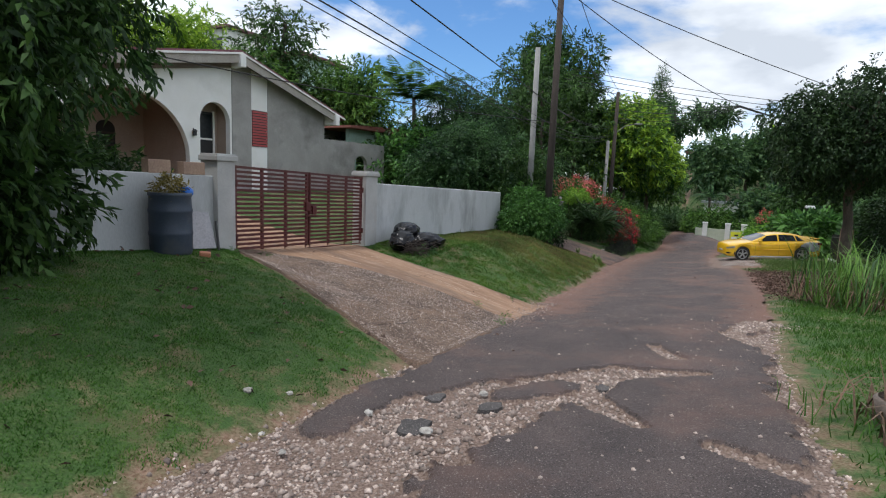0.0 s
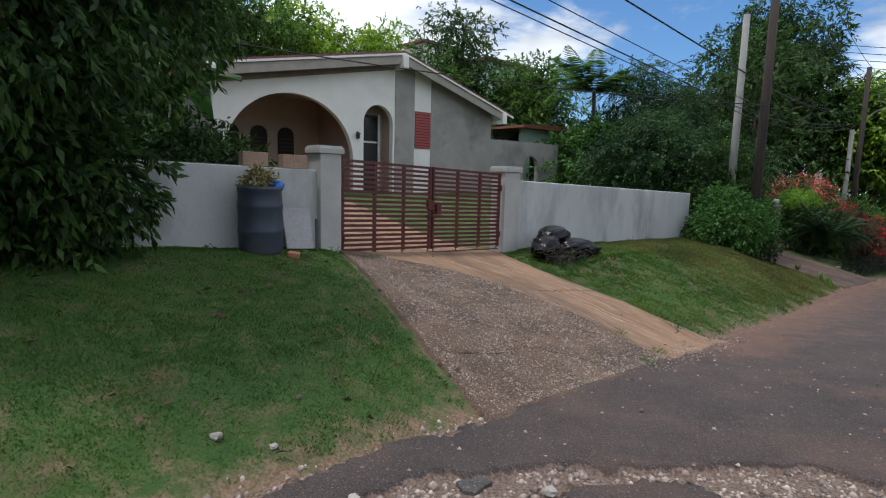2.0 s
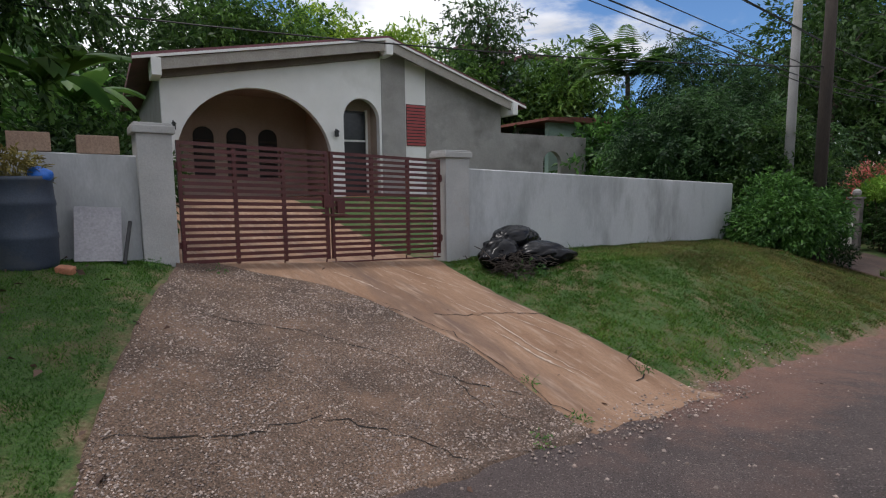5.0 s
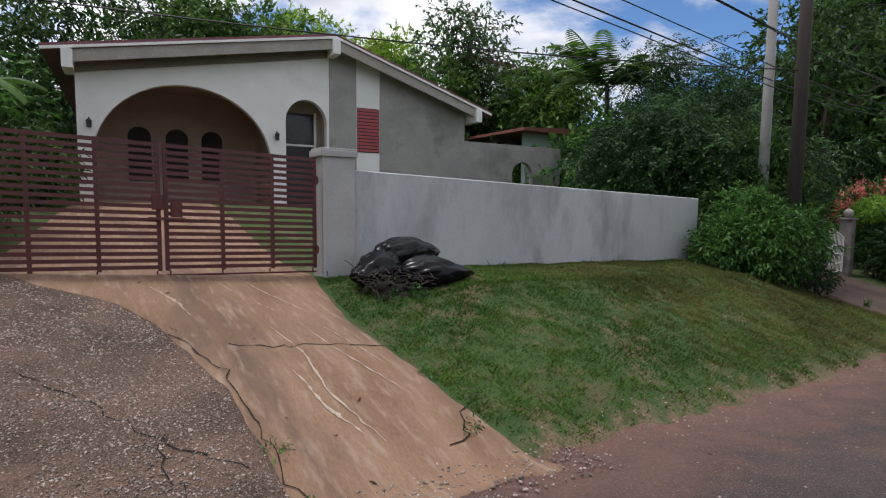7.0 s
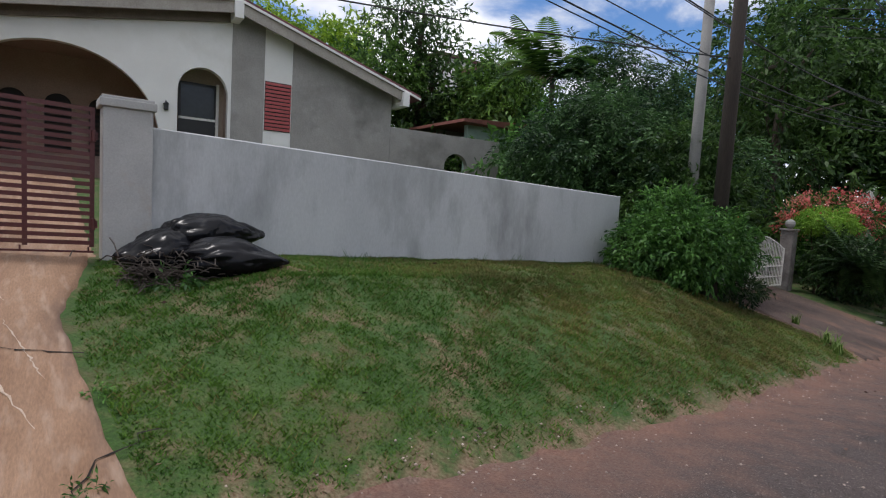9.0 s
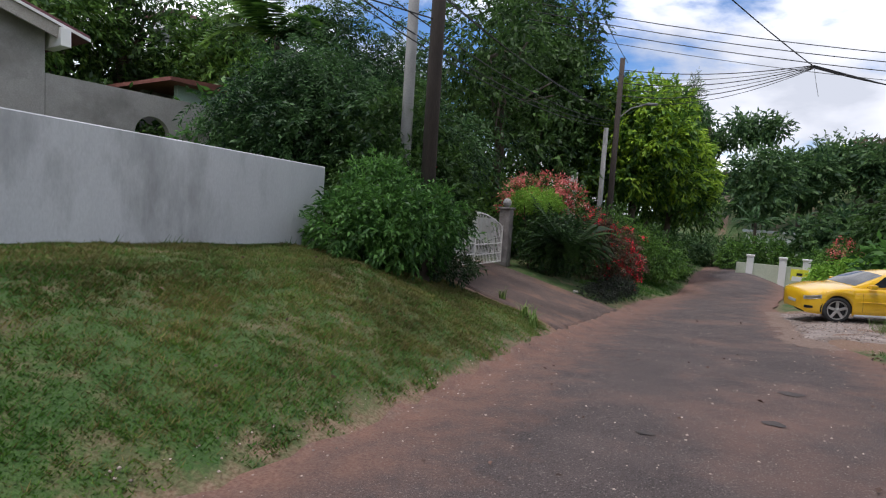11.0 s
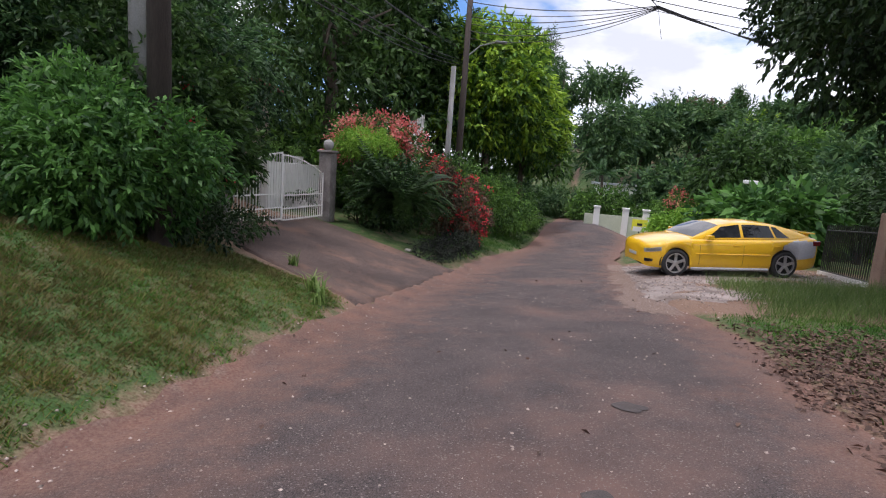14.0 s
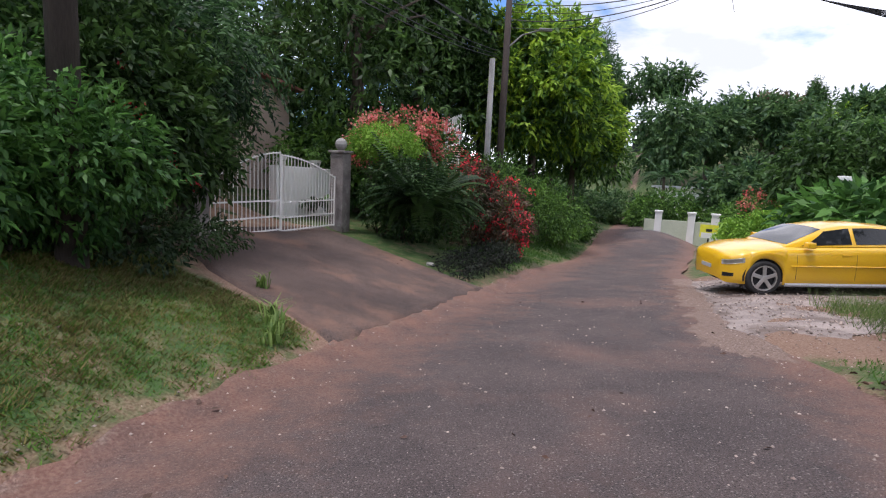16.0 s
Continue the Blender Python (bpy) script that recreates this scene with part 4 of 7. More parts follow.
def car_shape():
    LEN, WB, F0 = 4.68, 2.675, 0.94
    top = thing("car", "yellow hatchback car with grey primer patch on its rear wing", "car")

    def deck(x):
        return float(np.interp(x, (0, 0.05, 0.14, 0.3, 0.7, 1.2, 3.9, 4.35, 4.62, 4.68), (0.60, 0.68, 0.725, 0.765, 0.84, 0.895, 0.95, 1.0, 0.97, 0.86)))

    def plan_f(x):
        return float(np.interp(x, (0, 0.05, 0.15, 0.4, 0.9, 3.9, 4.4, 4.6, 4.68), (0.50, 0.66, 0.80, 0.93, 1.0, 1.0, 0.96, 0.90, 0.80)))

    def low(x):
        z = float(np.interp(x, (0, 0.1, 0.5, 4.2, 4.6, 4.68), (0.26, 0.2, 0.19, 0.2, 0.27, 0.34)))
        for c in (F0, F0 + WB):
            if abs(x - c) < 0.355:
                z = max(z, 0.32 + math.sqrt(0.355 ** 2 - (x - c) ** 2))
        return z

    xs = sorted(set(list(np.linspace(0, LEN, 110)) + [c + 0.355 * math.cos(math.pi * k / 16) for c in (F0, F0 + WB) for k in range(17)]))

    def section(x):
        f, d, b = plan_f(x), deck(x), low(x)
        out = []
        for frac in np.linspace(0, 1, 21):
            half = float(np.interp(frac, (0.0, 0.12, 0.35, 0.62, 0.85, 0.95, 1.0), (0.83, 0.868, 0.885, 0.89, 0.872, 0.84, 0.78)))
            out.append((half * f, b + (d - b) * frac if b < d else d))
        out += [(0.5 * f, d + 0.035), (0.22 * f, d + 0.05), (0.0, d + 0.053)]
        return out

    bm = bmesh.new()
    rings = []
    for x in xs:
        half = section(x)
        rings.append([bm.verts.new((x, -y, z)) for y, z in half] + [bm.verts.new((x, y, z)) for y, z in half[-2::-1]])
    for a, b in zip(rings, rings[1:]):
        for k in range(len(a) - 1):
            bm.faces.new((a[k], a[k + 1], b[k + 1], b[k]))
    bm.faces.new(rings[0])
    bm.faces.new(rings[-1][::-1])
    body = part("body", bm, YELLOW, top, smooth_faces=True)
    body.data.materials.append(PRIMER)
    for poly in body.data.polygons:
        c = poly.center
        if c.y < 0 and 3.5 < c.x < 4.55 and (c.x - 4.08) ** 2 / 0.36 + (c.z - 0.70) ** 2 / 0.06 < 1:
            poly.material_index = 1
    part("underside", boxed(0.55, 4.2, -0.76, 0.76, 0.24, 0.6), WELL, top)

    def roof_z(x):
        return float(np.interp(x, (1.32, 1.62, 2.02, 2.45, 2.9, 3.4, 3.9, 4.38), (0.905, 1.09, 1.29, 1.37, 1.385, 1.34, 1.215, 1.03)))

    def belt(x):
        return min(deck(x) + 0.01, roof_z(x) - 0.005)

    def shell(x, a):
        """a from 0 at the belt to 1 at the roof's middle."""
        zb, zt = belt(x), roof_z(x)
        yb = 0.79 * float(np.interp(x, (1.32, 1.7, 3.6, 4.38), (0.88, 1, 1, 0.9)))
        rise = (zt - zb) / 0.45
        ye = yb - 0.20 * min(1, rise)
        if a < 0.5:
            k = a / 0.5
            return yb + (ye - yb) * k, zb + (zt - 0.05 * min(1, rise) - zb) * k
        k = (a - 0.5) / 0.5
        return ye * (1 - k), zt - 0.05 * min(1, rise) * (1 - k) ** 2

    bm = bmesh.new()
    rings = []
    marks = (0, 0.25, 0.5, 0.58, 0.7, 0.85, 1)
    for x in np.linspace(1.32, 4.38, 40):
        half = [shell(x, a) for a in marks]
        rings.append([bm.verts.new((x, -y, z)) for y, z in half] + [bm.verts.new((x, y, z)) for y, z in half[-2::-1]])
    for a, b in zip(rings, rings[1:]):
        for k in range(len(a) - 1):
            bm.faces.new((a[k], a[k + 1], b[k + 1], b[k]))
    part("cabin", bm, YELLOW, top, smooth_faces=True)

    def pane(name, x_low, x_high, a0, a1, sides, label=""):
        for sg in sides:
            bm = bmesh.new()
            grid = []
            for i in range(9):
                row = []
                for j in range(5):
                    a = a0 + (a1 - a0) * j / 4
                    x = x_low[0] + (x_high[0] - x_low[0]) * j / 4 + ((x_low[1] + (x_high[1] - x_low[1]) * j / 4) - (x_low[0] + (x_high[0] - x_low[0]) * j / 4)) * i / 8
                    y, z = shell(x, a)
                    row.append(bm.verts.new((x, sg * (y + 0.006), z + 0.004)))
                grid.append(row)
            for r, s in zip(grid, grid[1:]):
                for j in range(4):
                    bm.faces.new((r[j], r[j + 1], s[j + 1], s[j]))
            part(name, bm, CAR_GLASS, top, label, True)

    pane("front_side_window", (1.60, 2.52), (2.06, 2.52), 0.05, 0.45, (1, -1))
    pane("rear_side_window", (2.59, 3.34), (2.59, 3.26), 0.05, 0.45, (1, -1))
    pane("quarter_window", (3.39, 3.74), (3.31, 3.42), 0.05, 0.43, (1, -1))
    for name, x0, x1 in (("windscreen", 1.40, 2.03), ("rear_screen", 3.5, 4.28)):
        bm = bmesh.new()
        grid = []
        for i in range(9):
            x = x0 + (x1 - x0) * i / 8
            row = []
            for j in range(13):
                q = -1 + 2 * j / 12
                y, z = shell(x, 0.52 + 0.48 * (1 - abs(q)))
                row.append(bm.verts.new((x, math.copysign(y, q), z + 0.008)))
            grid.append(row)
        for r, s in zip(grid, grid[1:]):
            for j in range(12):
                bm.faces.new((r[j], r[j + 1], s[j + 1], s[j]))
        part(name, bm, CAR_GLASS, top, "", True)

    def side_y(x, z):
        sec = section(x)
        zs, ys = [q[1] for q in sec[:21]], [q[0] for q in sec[:21]]
        return float(np.interp(z, zs, ys))

    for sg in (1, -1):
        for x in (1.50, 2.56, 3.40):
            bm = bmesh.new()
            zs = np.linspace(0.30, 0.88, 6)
            tube(bm, [(x + (0.12 if x > 3 and z > 0.6 else 0.0), sg * (side_y(x, z) - 0.002), z) for z in zs], 0.005, 5)
            part("door_seam", bm, PLASTIC, top)
        bm = bmesh.new()
        tube(bm, [(x, sg * (side_y(x, 0.55) + 0.004), 0.55) for x in np.linspace(1.4, 3.2, 9)], 0.014, 6)
        part("rub_strip", bm, YELLOW, top)
        bm = bmesh.new()
        tube(bm, [(x, sg * 0.84, 0.2) for x in (1.33, 2.0, 3.22)], 0.035, 8)
        part("side_sill", bm, PRIMER, top, "grey sill")
        for x in (2.38, 3.36):
            y = side_y(x, 0.77)
            part("door_handle", boxed(x - 0.09, x + 0.09, sg * y - 0.015, sg * y + 0.02, 0.755, 0.785, 0.008), YELLOW, top)
        bm = boxed(1.6, 1.75, min(sg * 0.84, sg * 1.0), max(sg * 0.84, sg * 1.0), 0.91, 1.03, 0.03)
        part("wing_mirror", bm, YELLOW, top)
        for name, x0, x1, low_z, high_z, mat in (("headlamp", 0.04, 0.46, (0.53, 0.60), (0.62, 0.695), LAMP_CLEAR), ("fog_lamp_recess", 0.05, 0.24, (0.31, 0.33), (0.39, 0.39), PLASTIC)):
            bm = bmesh.new()
            grid = []
            for i in range(9):
                x = x0 + (x1 - x0) * i / 8
                za, zb = low_z[0] + (low_z[1] - low_z[0]) * i / 8, high_z[0] + (high_z[1] - high_z[0]) * i / 8
                grid.append([bm.verts.new((x - 0.006, sg * (side_y(x, z) + 0.008), z)) for z in np.linspace(za, zb, 5)])
            for r, s in zip(grid, grid[1:]):
                for j in range(4):
                    bm.faces.new((r[j], r[j + 1], s[j + 1], s[j]))
            bmesh.ops.solidify(bm, geom=bm.faces[:], thickness=0.02)
            part(name, bm, mat, top, "", True)
        part("tail_lamp", boxed(4.42, 4.66, min(sg * 0.56, sg * 0.845), max(sg * 0.56, sg * 0.845), 0.80, 0.93, 0.03), TAIL_RED, top)
    part("grille", boxed(0.002, 0.1, -0.22, 0.22, 0.50, 0.555, 0.02), PLASTIC, top)
    part("number_plate", boxed(-0.012, 0.02, -0.21, 0.21, 0.40, 0.475, 0.006), PRIMER, top, "pale number plate")
    part("lower_intake", boxed(0.004, 0.1, -0.30, 0.30, 0.29, 0.345, 0.02), PLASTIC, top)
    bm = boxed(4.36, 4.66, -0.62, 0.62, 1.09, 1.12, 0.012)
    for y in (-0.5, 0.5):
        box(bm, 4.42, 4.54, y - 0.03, y + 0.03, 0.97, 1.10)
    part("spoiler", bm, YELLOW, top)
    for cx in (F0, F0 + WB):
        for sg in (1, -1):
            at = Matrix.Translation((cx, sg * 0.785, 0.32)) @ Matrix.Rotation(-sg * math.pi / 2, 4, "X")
            wheel = part("wheel", lathe([(0.30, -0.09), (0.32, -0.06), (0.32, 0.06), (0.30, 0.09), (0.235, 0.092), (0.225, 0.03), (0.05, 0.025)], 32, at), TYRE, top, "black tyre on alloy rim", True)
            bm = lathe([(0.05, 0.05), (0.06, 0.092), (0.03, 0.098)], 16)
            for k in range(5):
                box(bm, 0.04, 0.225, -0.034, 0.034, 0.066, 0.094, 0.008, pose(0, 0, 0, 0, 0, 72 * k + 18))
            ring = lathe([(0.21, 0.05), (0.212, 0.094), (0.235, 0.096), (0.238, 0.05)], 32)
            bmesh.ops.delete(ring, geom=[q for q in ring.faces if len(q.verts) > 4], context="FACES_ONLY")
            me = bpy.data.meshes.new("tmp")
            ring.to_mesh(me)
            bm.from_mesh(me)
            ring.free()
            bmesh.ops.transform(bm, matrix=at, verts=bm.verts)
            part("rim", bm, ALLOY, wheel, "five-spoke alloy rim")
            arch = bmesh.new()
            tube(arch, [(cx + 0.352 * math.cos(a), sg * 0.82, 0.32 + 0.352 * math.sin(a)) for a in np.linspace(-0.2, math.pi + 0.2, 17)], 0.018, 6)
            part("wheel_arch", arch, WELL, top)
    for ob in top.children:
        if ob.name.split(".")[0] not in ("wheel", "wheel_arch"):
            for q in ob.data.vertices:
                x = q.co.x
                q.co.x = 0.94 - (0.94 - x) * 0.71 if x < 0.94 else (3.615 + (x - 3.615) * 0.82 if x > 3.615 else x)
                q.co.z = q.co.z if q.co.z < 0.66 else 0.66 + (q.co.z - 0.66) * 0.91
    return top


car = car_shape()
F_WHEEL, R_WHEEL = ground_at(28.2, 1.56), ground_at(29.1, 4.08)
way = (R_WHEEL - F_WHEEL).normalized()
turn = Matrix.Rotation(math.atan2(way.y, way.x), 4, "Z") @ Matrix.Rotation(-math.asin(way.z), 4, "Y")
car.matrix_world = Matrix.Translation(F_WHEEL) @ turn @ Matrix.Scale(0.96, 4) @ Matrix.Translation((-0.94, 0.86, 0))

# ---- trees and bushes ----
tree("tree", "dense dark broad-leaved tree with boughs hanging to the lawn", 2.3, -6.9, 7.4, (1.9, 1.9, 3.2), 46, 0.92, 11500, 7, 0.14, LEAF_LYCHEE, 11, 0.2, droop=0.75, aspect=0.34, lump=0.5)
tree("tree", "dark tree behind the boundary wall with hanging boughs", 3.4, -10.2, 6.4, (2.3, 2.3, 2.2), 24, 0.95, 4200, 6, 0.17, LEAF_LYCHEE, 13, 0.18, droop=0.6)
tree("tree", "dark feathery-leaved tree behind the boundary wall", 22.6, -10.3, 4.5, (2.1, 2.1, 1.5), 24, 0.85, 3600, 12, 0.15, LEAF_FEATHER, 21, 0.18, droop=0.5, aspect=0.34, frond=3.2, lump=0.6)
tree("tree", "dark feathery-leaved tree beside utility poles", 23.9, -9.0, 5.2, (2.3, 2.3, 1.9), 26, 0.9, 4000, 12, 0.15, LEAF_FEATHER, 23, 0.2, droop=0.5, aspect=0.34, frond=3.2, lump=0.6)
tree("tree", "tall dark feathery-leaved tree above the white gate", 26.6, -12.2, 6.9, (2.5, 2.5, 2.5), 26, 1.05, 4000, 12, 0.15, LEAF_FEATHER, 25, 0.2, droop=0.5, aspect=0.34, frond=3.2, lump=0.6)
tree("tree", "tall dark round-crowned tree behind utility poles", 39.5, -10.4, 14.3, (2.9, 2.9, 4.6), 34, 1.25, 8000, 6, 0.22, LEAF_LYCHEE, 31, 0.28)
tree("tree", "tall bright yellow-green tree beside the street lamp", 43.0, -6.0, 9.8, (3.0, 3.0, 3.4), 40, 0.95, 6000, 6, 0.27, LEAF_MID, 41, 0.25, young=3200, lump=0.6)
tree("tree", "bright green tree over the road's far bend", 47.0, -4.6, 7.6, (2.0, 2.0, 2.4), 18, 0.95, 2800, 6, 0.27, LEAF_MID, 43, 0.22, young=1600, lump=0.6)
B = [(0, 0, 1.0, 1.0, 1.0, 0.85), (0.6, 0.5, 0.8, 0.8, 0.8, 0.75), (-0.6, -0.4, 0.7, 0.8, 0.8, 0.65), (0.2, -0.6, 0.8, 0.7, 0.7, 0.7), (-0.3, 0.4, 1.4, 0.7, 0.7, 0.65)]
bush("bush", "big leafy green bush at the wall's end", 20.4, -6.15, B, 2600, 7, 0.12, LEAF_BUSH, 51)
bush("bush", "rounded green bush beside the road", 38.5, -4.6, [(0, 0, 1.2, 1.7, 1.7, 1.3), (1, 0.8, 0.9, 1.1, 1.1, 0.9)], 2200, 6, 0.13, LEAF_MID, 53)
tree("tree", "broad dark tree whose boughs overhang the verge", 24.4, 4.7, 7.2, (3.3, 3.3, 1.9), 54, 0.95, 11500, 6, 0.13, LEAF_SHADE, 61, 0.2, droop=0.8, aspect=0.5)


def frond_crown(bm_verts, bm_faces, origin, count, length, rng, up=0.7, leaflet=0.35, pairs=22, width=0.035, droop=1.0):
    """Arching fronds with paired leaflets, appended to the lists."""
    for i in range(count):
        a = 2 * math.pi * i / count + rng.uniform(-0.25, 0.25)
        lift = up * rng.uniform(0.35, 1.25)
        flat = np.array([math.cos(a), math.sin(a), 0.0])
        side = np.array([-math.sin(a), math.cos(a), 0.0])
        ln = length * rng.uniform(0.8, 1.1)
        for k in range(pairs):
            f = (k + 1) / pairs
            p = origin + flat * ln * f * (1 - 0.12 * f) + np.array([0, 0, ln * (lift * f - droop * 0.75 * f * f)])
            ll = leaflet * math.sin(math.pi * min(1, 0.15 + 0.85 * f)) ** 0.6 + 0.03
            for s in (-1, 1):
                tip = p + (side * s * 0.8 + flat * 0.55 + np.array([0, 0, 0.12 - 0.3 * droop])) * ll
                wv = flat * width
                q = len(bm_verts)
                bm_verts.extend([p - wv * 0.5, p + wv * 0.5, (p + tip) / 2 + wv * 0.5 + np.array([0, 0, 0.03]), tip])
                bm_faces.append((q, q + 1, q + 2, q + 3))


def palm(label, v, w, tall, count, length, seed, leaflet=0.4, name="palm_tree", trunk=0.11, material=None, leaf_wide=0.045, up=0.7):
    rng = np.random.default_rng(seed)
    top = thing(name, label, "palm", Matrix.Translation(ground_at(v, w)))
    if tall > 1.0:
        bm = bmesh.new()
        tube(bm, [(0, 0, -0.2), (0.1, 0.05, tall * 0.5), (0, 0, tall)], [trunk * 1.3, trunk, trunk * 0.8], 10)
        part("trunk", bm, BARK, top, smooth_faces=True)
    vs, fs = [], []
    frond_crown(vs, fs, np.array([0, 0, tall]), count, length, rng, up=up, leaflet=leaflet, width=leaf_wide)
    frond_crown(vs, fs, np.array([0, 0, tall]), count // 2, length * 0.85, rng, up=up + 0.45, leaflet=leaflet, width=leaf_wide, droop=0.8)
    array_mesh("crown", np.array(vs), np.array(fs), material or LEAF_FEATHER, top)
    return top


palm("tall dark palm with arching fronds behind the wall", 25.2, -14.4, 5.0, 20, 2.6, 71, 0.7, leaf_wide=0.10, up=1.0, material=LEAF_MID)
palm("dark palm behind flowering bushes", 41.52, -8.33, 8.2, 16, 2.4, 72, 0.6, leaf_wide=0.09)
palm("small palm in a garden at the road's end", 55.76, -0.08, 3.2, 12, 1.9, 73, 0.4)
palm("small palm in a garden beyond the car", 57.13, 7.03, 3.6, 12, 2.2, 74, 0.4)
palm("dark green cycad with stiff arching fronds beside the drive", 28.6, -5.25, 0.95, 46, 1.6, 75, 0.24, "cycad", material=LEAF_SHADE, up=1.0)
palm("spiky dark plant in front of a white wall", 29.3, -8.55, 0.35, 22, 0.6, 76, 0.1, "agave", material=LEAF_CYCAD)


def banana(label, v, w, tall, seed, leaves=9, size=1.6):
    rng = np.random.default_rng(seed)
    top = thing("banana_plant", label, "plant", Matrix.Translation(ground_at(v, w)))
    bm = bmesh.new()
    tube(bm, [(0, 0, -0.2), (0.05, 0, tall * 0.6), (0, 0.05, tall)], [0.13, 0.1, 0.07], 10)
    part("stem", bm, LEAF_MID, top)
    for i in range(leaves):
        a, bend = 2.4 * i + rng.uniform(-0.3, 0.3), rng.uniform(0.5, 1.2)
        f3, s3 = Vector((math.cos(a), math.sin(a), 0)), Vector((-math.sin(a), math.cos(a), 0))
        bm = bmesh.new()
        rows = []
        for k in range(9):
            q = k / 8
            p = Vector((0, 0, tall - 0.1)) + f3 * size * q * 0.8 + Vector((0, 0, size * (0.75 * q - bend * 0.8 * q * q)))
            wd = 0.26 * size / 1.6 * math.sin(math.pi * min(0.97, 0.06 + 0.94 * q)) ** 0.6
            rows.append([bm.verts.new(p - s3 * wd + Vector((0, 0, -0.06))), bm.verts.new(p + Vector((0, 0, 0.02))), bm.verts.new(p + s3 * wd + Vector((0, 0, -0.06)))])
        for r, s in zip(rows, rows[1:]):
            bm.faces.new((r[0], r[1], s[1], s[0]))
            bm.faces.new((r[1], r[2], s[2], s[1]))
        part("leaf", bm, LEAF_MID, top, smooth_faces=True)
    return top


banana("banana plant with broad leaves behind the gate", 5.6, -11.5, 2.4, 81)
banana("banana plant beside the porch", 4.6, -13.0, 3.0, 82)
banana("banana plant beside the house wall", 6.2, -14.6, 2.3, 83)

tree("tree", "leafy green tree behind the maroon-roofed house", 15.7, -33.0, 10.3, (4.6, 4.6, 2.2), 22, 1.31, 3500, 6, 0.26, LEAF_MID, 100, 0.24)
tree("tree", "bright green tree behind the maroon-roofed house", 20.3, -33.4, 10.6, (3.3, 3.3, 2.3), 22, 1.36, 2800, 6, 0.26, LEAF_BRIGHT, 107, 0.25)
tree("tree", "bright green tree behind the house ridge", 24.7, -31.2, 10.6, (1.9, 1.9, 2.3), 22, 1.32, 2200, 6, 0.26, LEAF_BRIGHT, 114, 0.25)
tree("tree", "dark tree standing close behind the house", 7.9, -30.3, 9.9, (4.2, 4.2, 3.4), 22, 2.00, 3500, 6, 0.25, LEAF_LYCHEE, 121, 0.24)
tree("tree", "dark tree standing beyond the porch", 12.7, -32.7, 10.8, (2.7, 2.7, 3.8), 22, 1.91, 2600, 6, 0.25, LEAF_LYCHEE, 128, 0.25)
tree("tree", "tall thin-crowned dark tree behind the roof", 25.3, -23.4, 10.8, (2.1, 2.1, 1.8), 22, 1.04, 1500, 6, 0.2, LEAF_LYCHEE, 135, 0.25)
tree("tree", "green leafy tree behind the roof slope", 22.4, -23.1, 7.7, (2.0, 2.0, 2.0), 22, 1.15, 2600, 6, 0.22, LEAF_MID, 142, 0.21)
tree("tree", "leafy green tree between house and palm", 27.8, -21.1, 7.5, (1.8, 1.8, 2.2), 22, 1.26, 2200, 6, 0.24, LEAF_MID, 149, 0.20)
tree("tree", "green tree behind the green house", 28.8, -20.4, 8.1, (1.8, 1.8, 2.4), 22, 1.25, 2200, 6, 0.24, LEAF_MID, 156, 0.21)
tree("tree", "dense dark tree on the slope behind the roof", 26.5, -24.5, 7.6, (2.7, 2.7, 2.6), 20, 1.3, 2200, 6, 0.26, LEAF_LYCHEE, 158, 0.2)
tree("tree", "dense dark tree filling the slope behind the house", 22.6, -27.0, 7.4, (2.7, 2.7, 2.4), 20, 1.3, 2000, 6, 0.26, LEAF_LYCHEE, 160, 0.2)
tree("tree", "dark tree on the slope above the poles", 33.1, -9.8, 11.2, (2.6, 2.6, 3.9), 22, 1.84, 3000, 6, 0.22, LEAF_LYCHEE, 163, 0.26)
tree("tree", "dark tree above the white gate", 35.0, -14.6, 7.3, (2.9, 2.9, 2.5), 22, 1.47, 4200, 6, 0.2, LEAF_LYCHEE, 170, 0.20)
tree("tree", "dark tree beyond the white gate", 39.7, -12.7, 9.3, (2.4, 2.4, 3.2), 22, 1.70, 3800, 6, 0.2, LEAF_LYCHEE, 177, 0.23)
tree("tree", "dark tree behind flowering bushes", 40.1, -9.4, 9.3, (1.7, 1.7, 2.8), 22, 1.23, 3200, 6, 0.2, LEAF_LYCHEE, 184, 0.23)
tree("tree", "spreading umbrella-crowned tree on the far rise", 77.6, -4.9, 11.6, (6.6, 6.6, 1.4), 30, 0.8, 2400, 6, 0.45, LEAF_FAR, 191, 0.27)
tree("tree", "dark tree at the road's far end", 67.8, -0.0, 9.2, (2.9, 2.9, 2.7), 22, 1.56, 2200, 6, 0.4, LEAF_FAR, 198, 0.23)
tree("tree", "dark tree on the far hillside", 75.6, 3.7, 7.5, (3.1, 3.1, 1.9), 22, 1.12, 2000, 6, 0.45, LEAF_FAR, 205, 0.21)
tree("tree", "broad dark tree on the far hillside", 80.1, 8.8, 6.7, (4.2, 4.2, 1.7), 22, 1.00, 2200, 6, 0.5, LEAF_FAR, 212, 0.19)
tree("tree", "russet-topped tree on the far hillside", 84.9, 10.6, 6.0, (1.8, 1.8, 1.1), 22, 0.64, 900, 6, 0.45, LEAF_PURPLE, 219, 0.18)
tree("tree", "green tree on the far hillside", 74.1, 13.9, 6.3, (4.4, 4.4, 1.8), 22, 1.07, 2400, 6, 0.5, LEAF_FAR, 226, 0.19)
tree("tree", "light green tree on the far hillside", 63.8, 13.8, 7.5, (2.9, 2.9, 2.2), 22, 1.28, 2200, 6, 0.45, LEAF_MID, 233, 0.21)
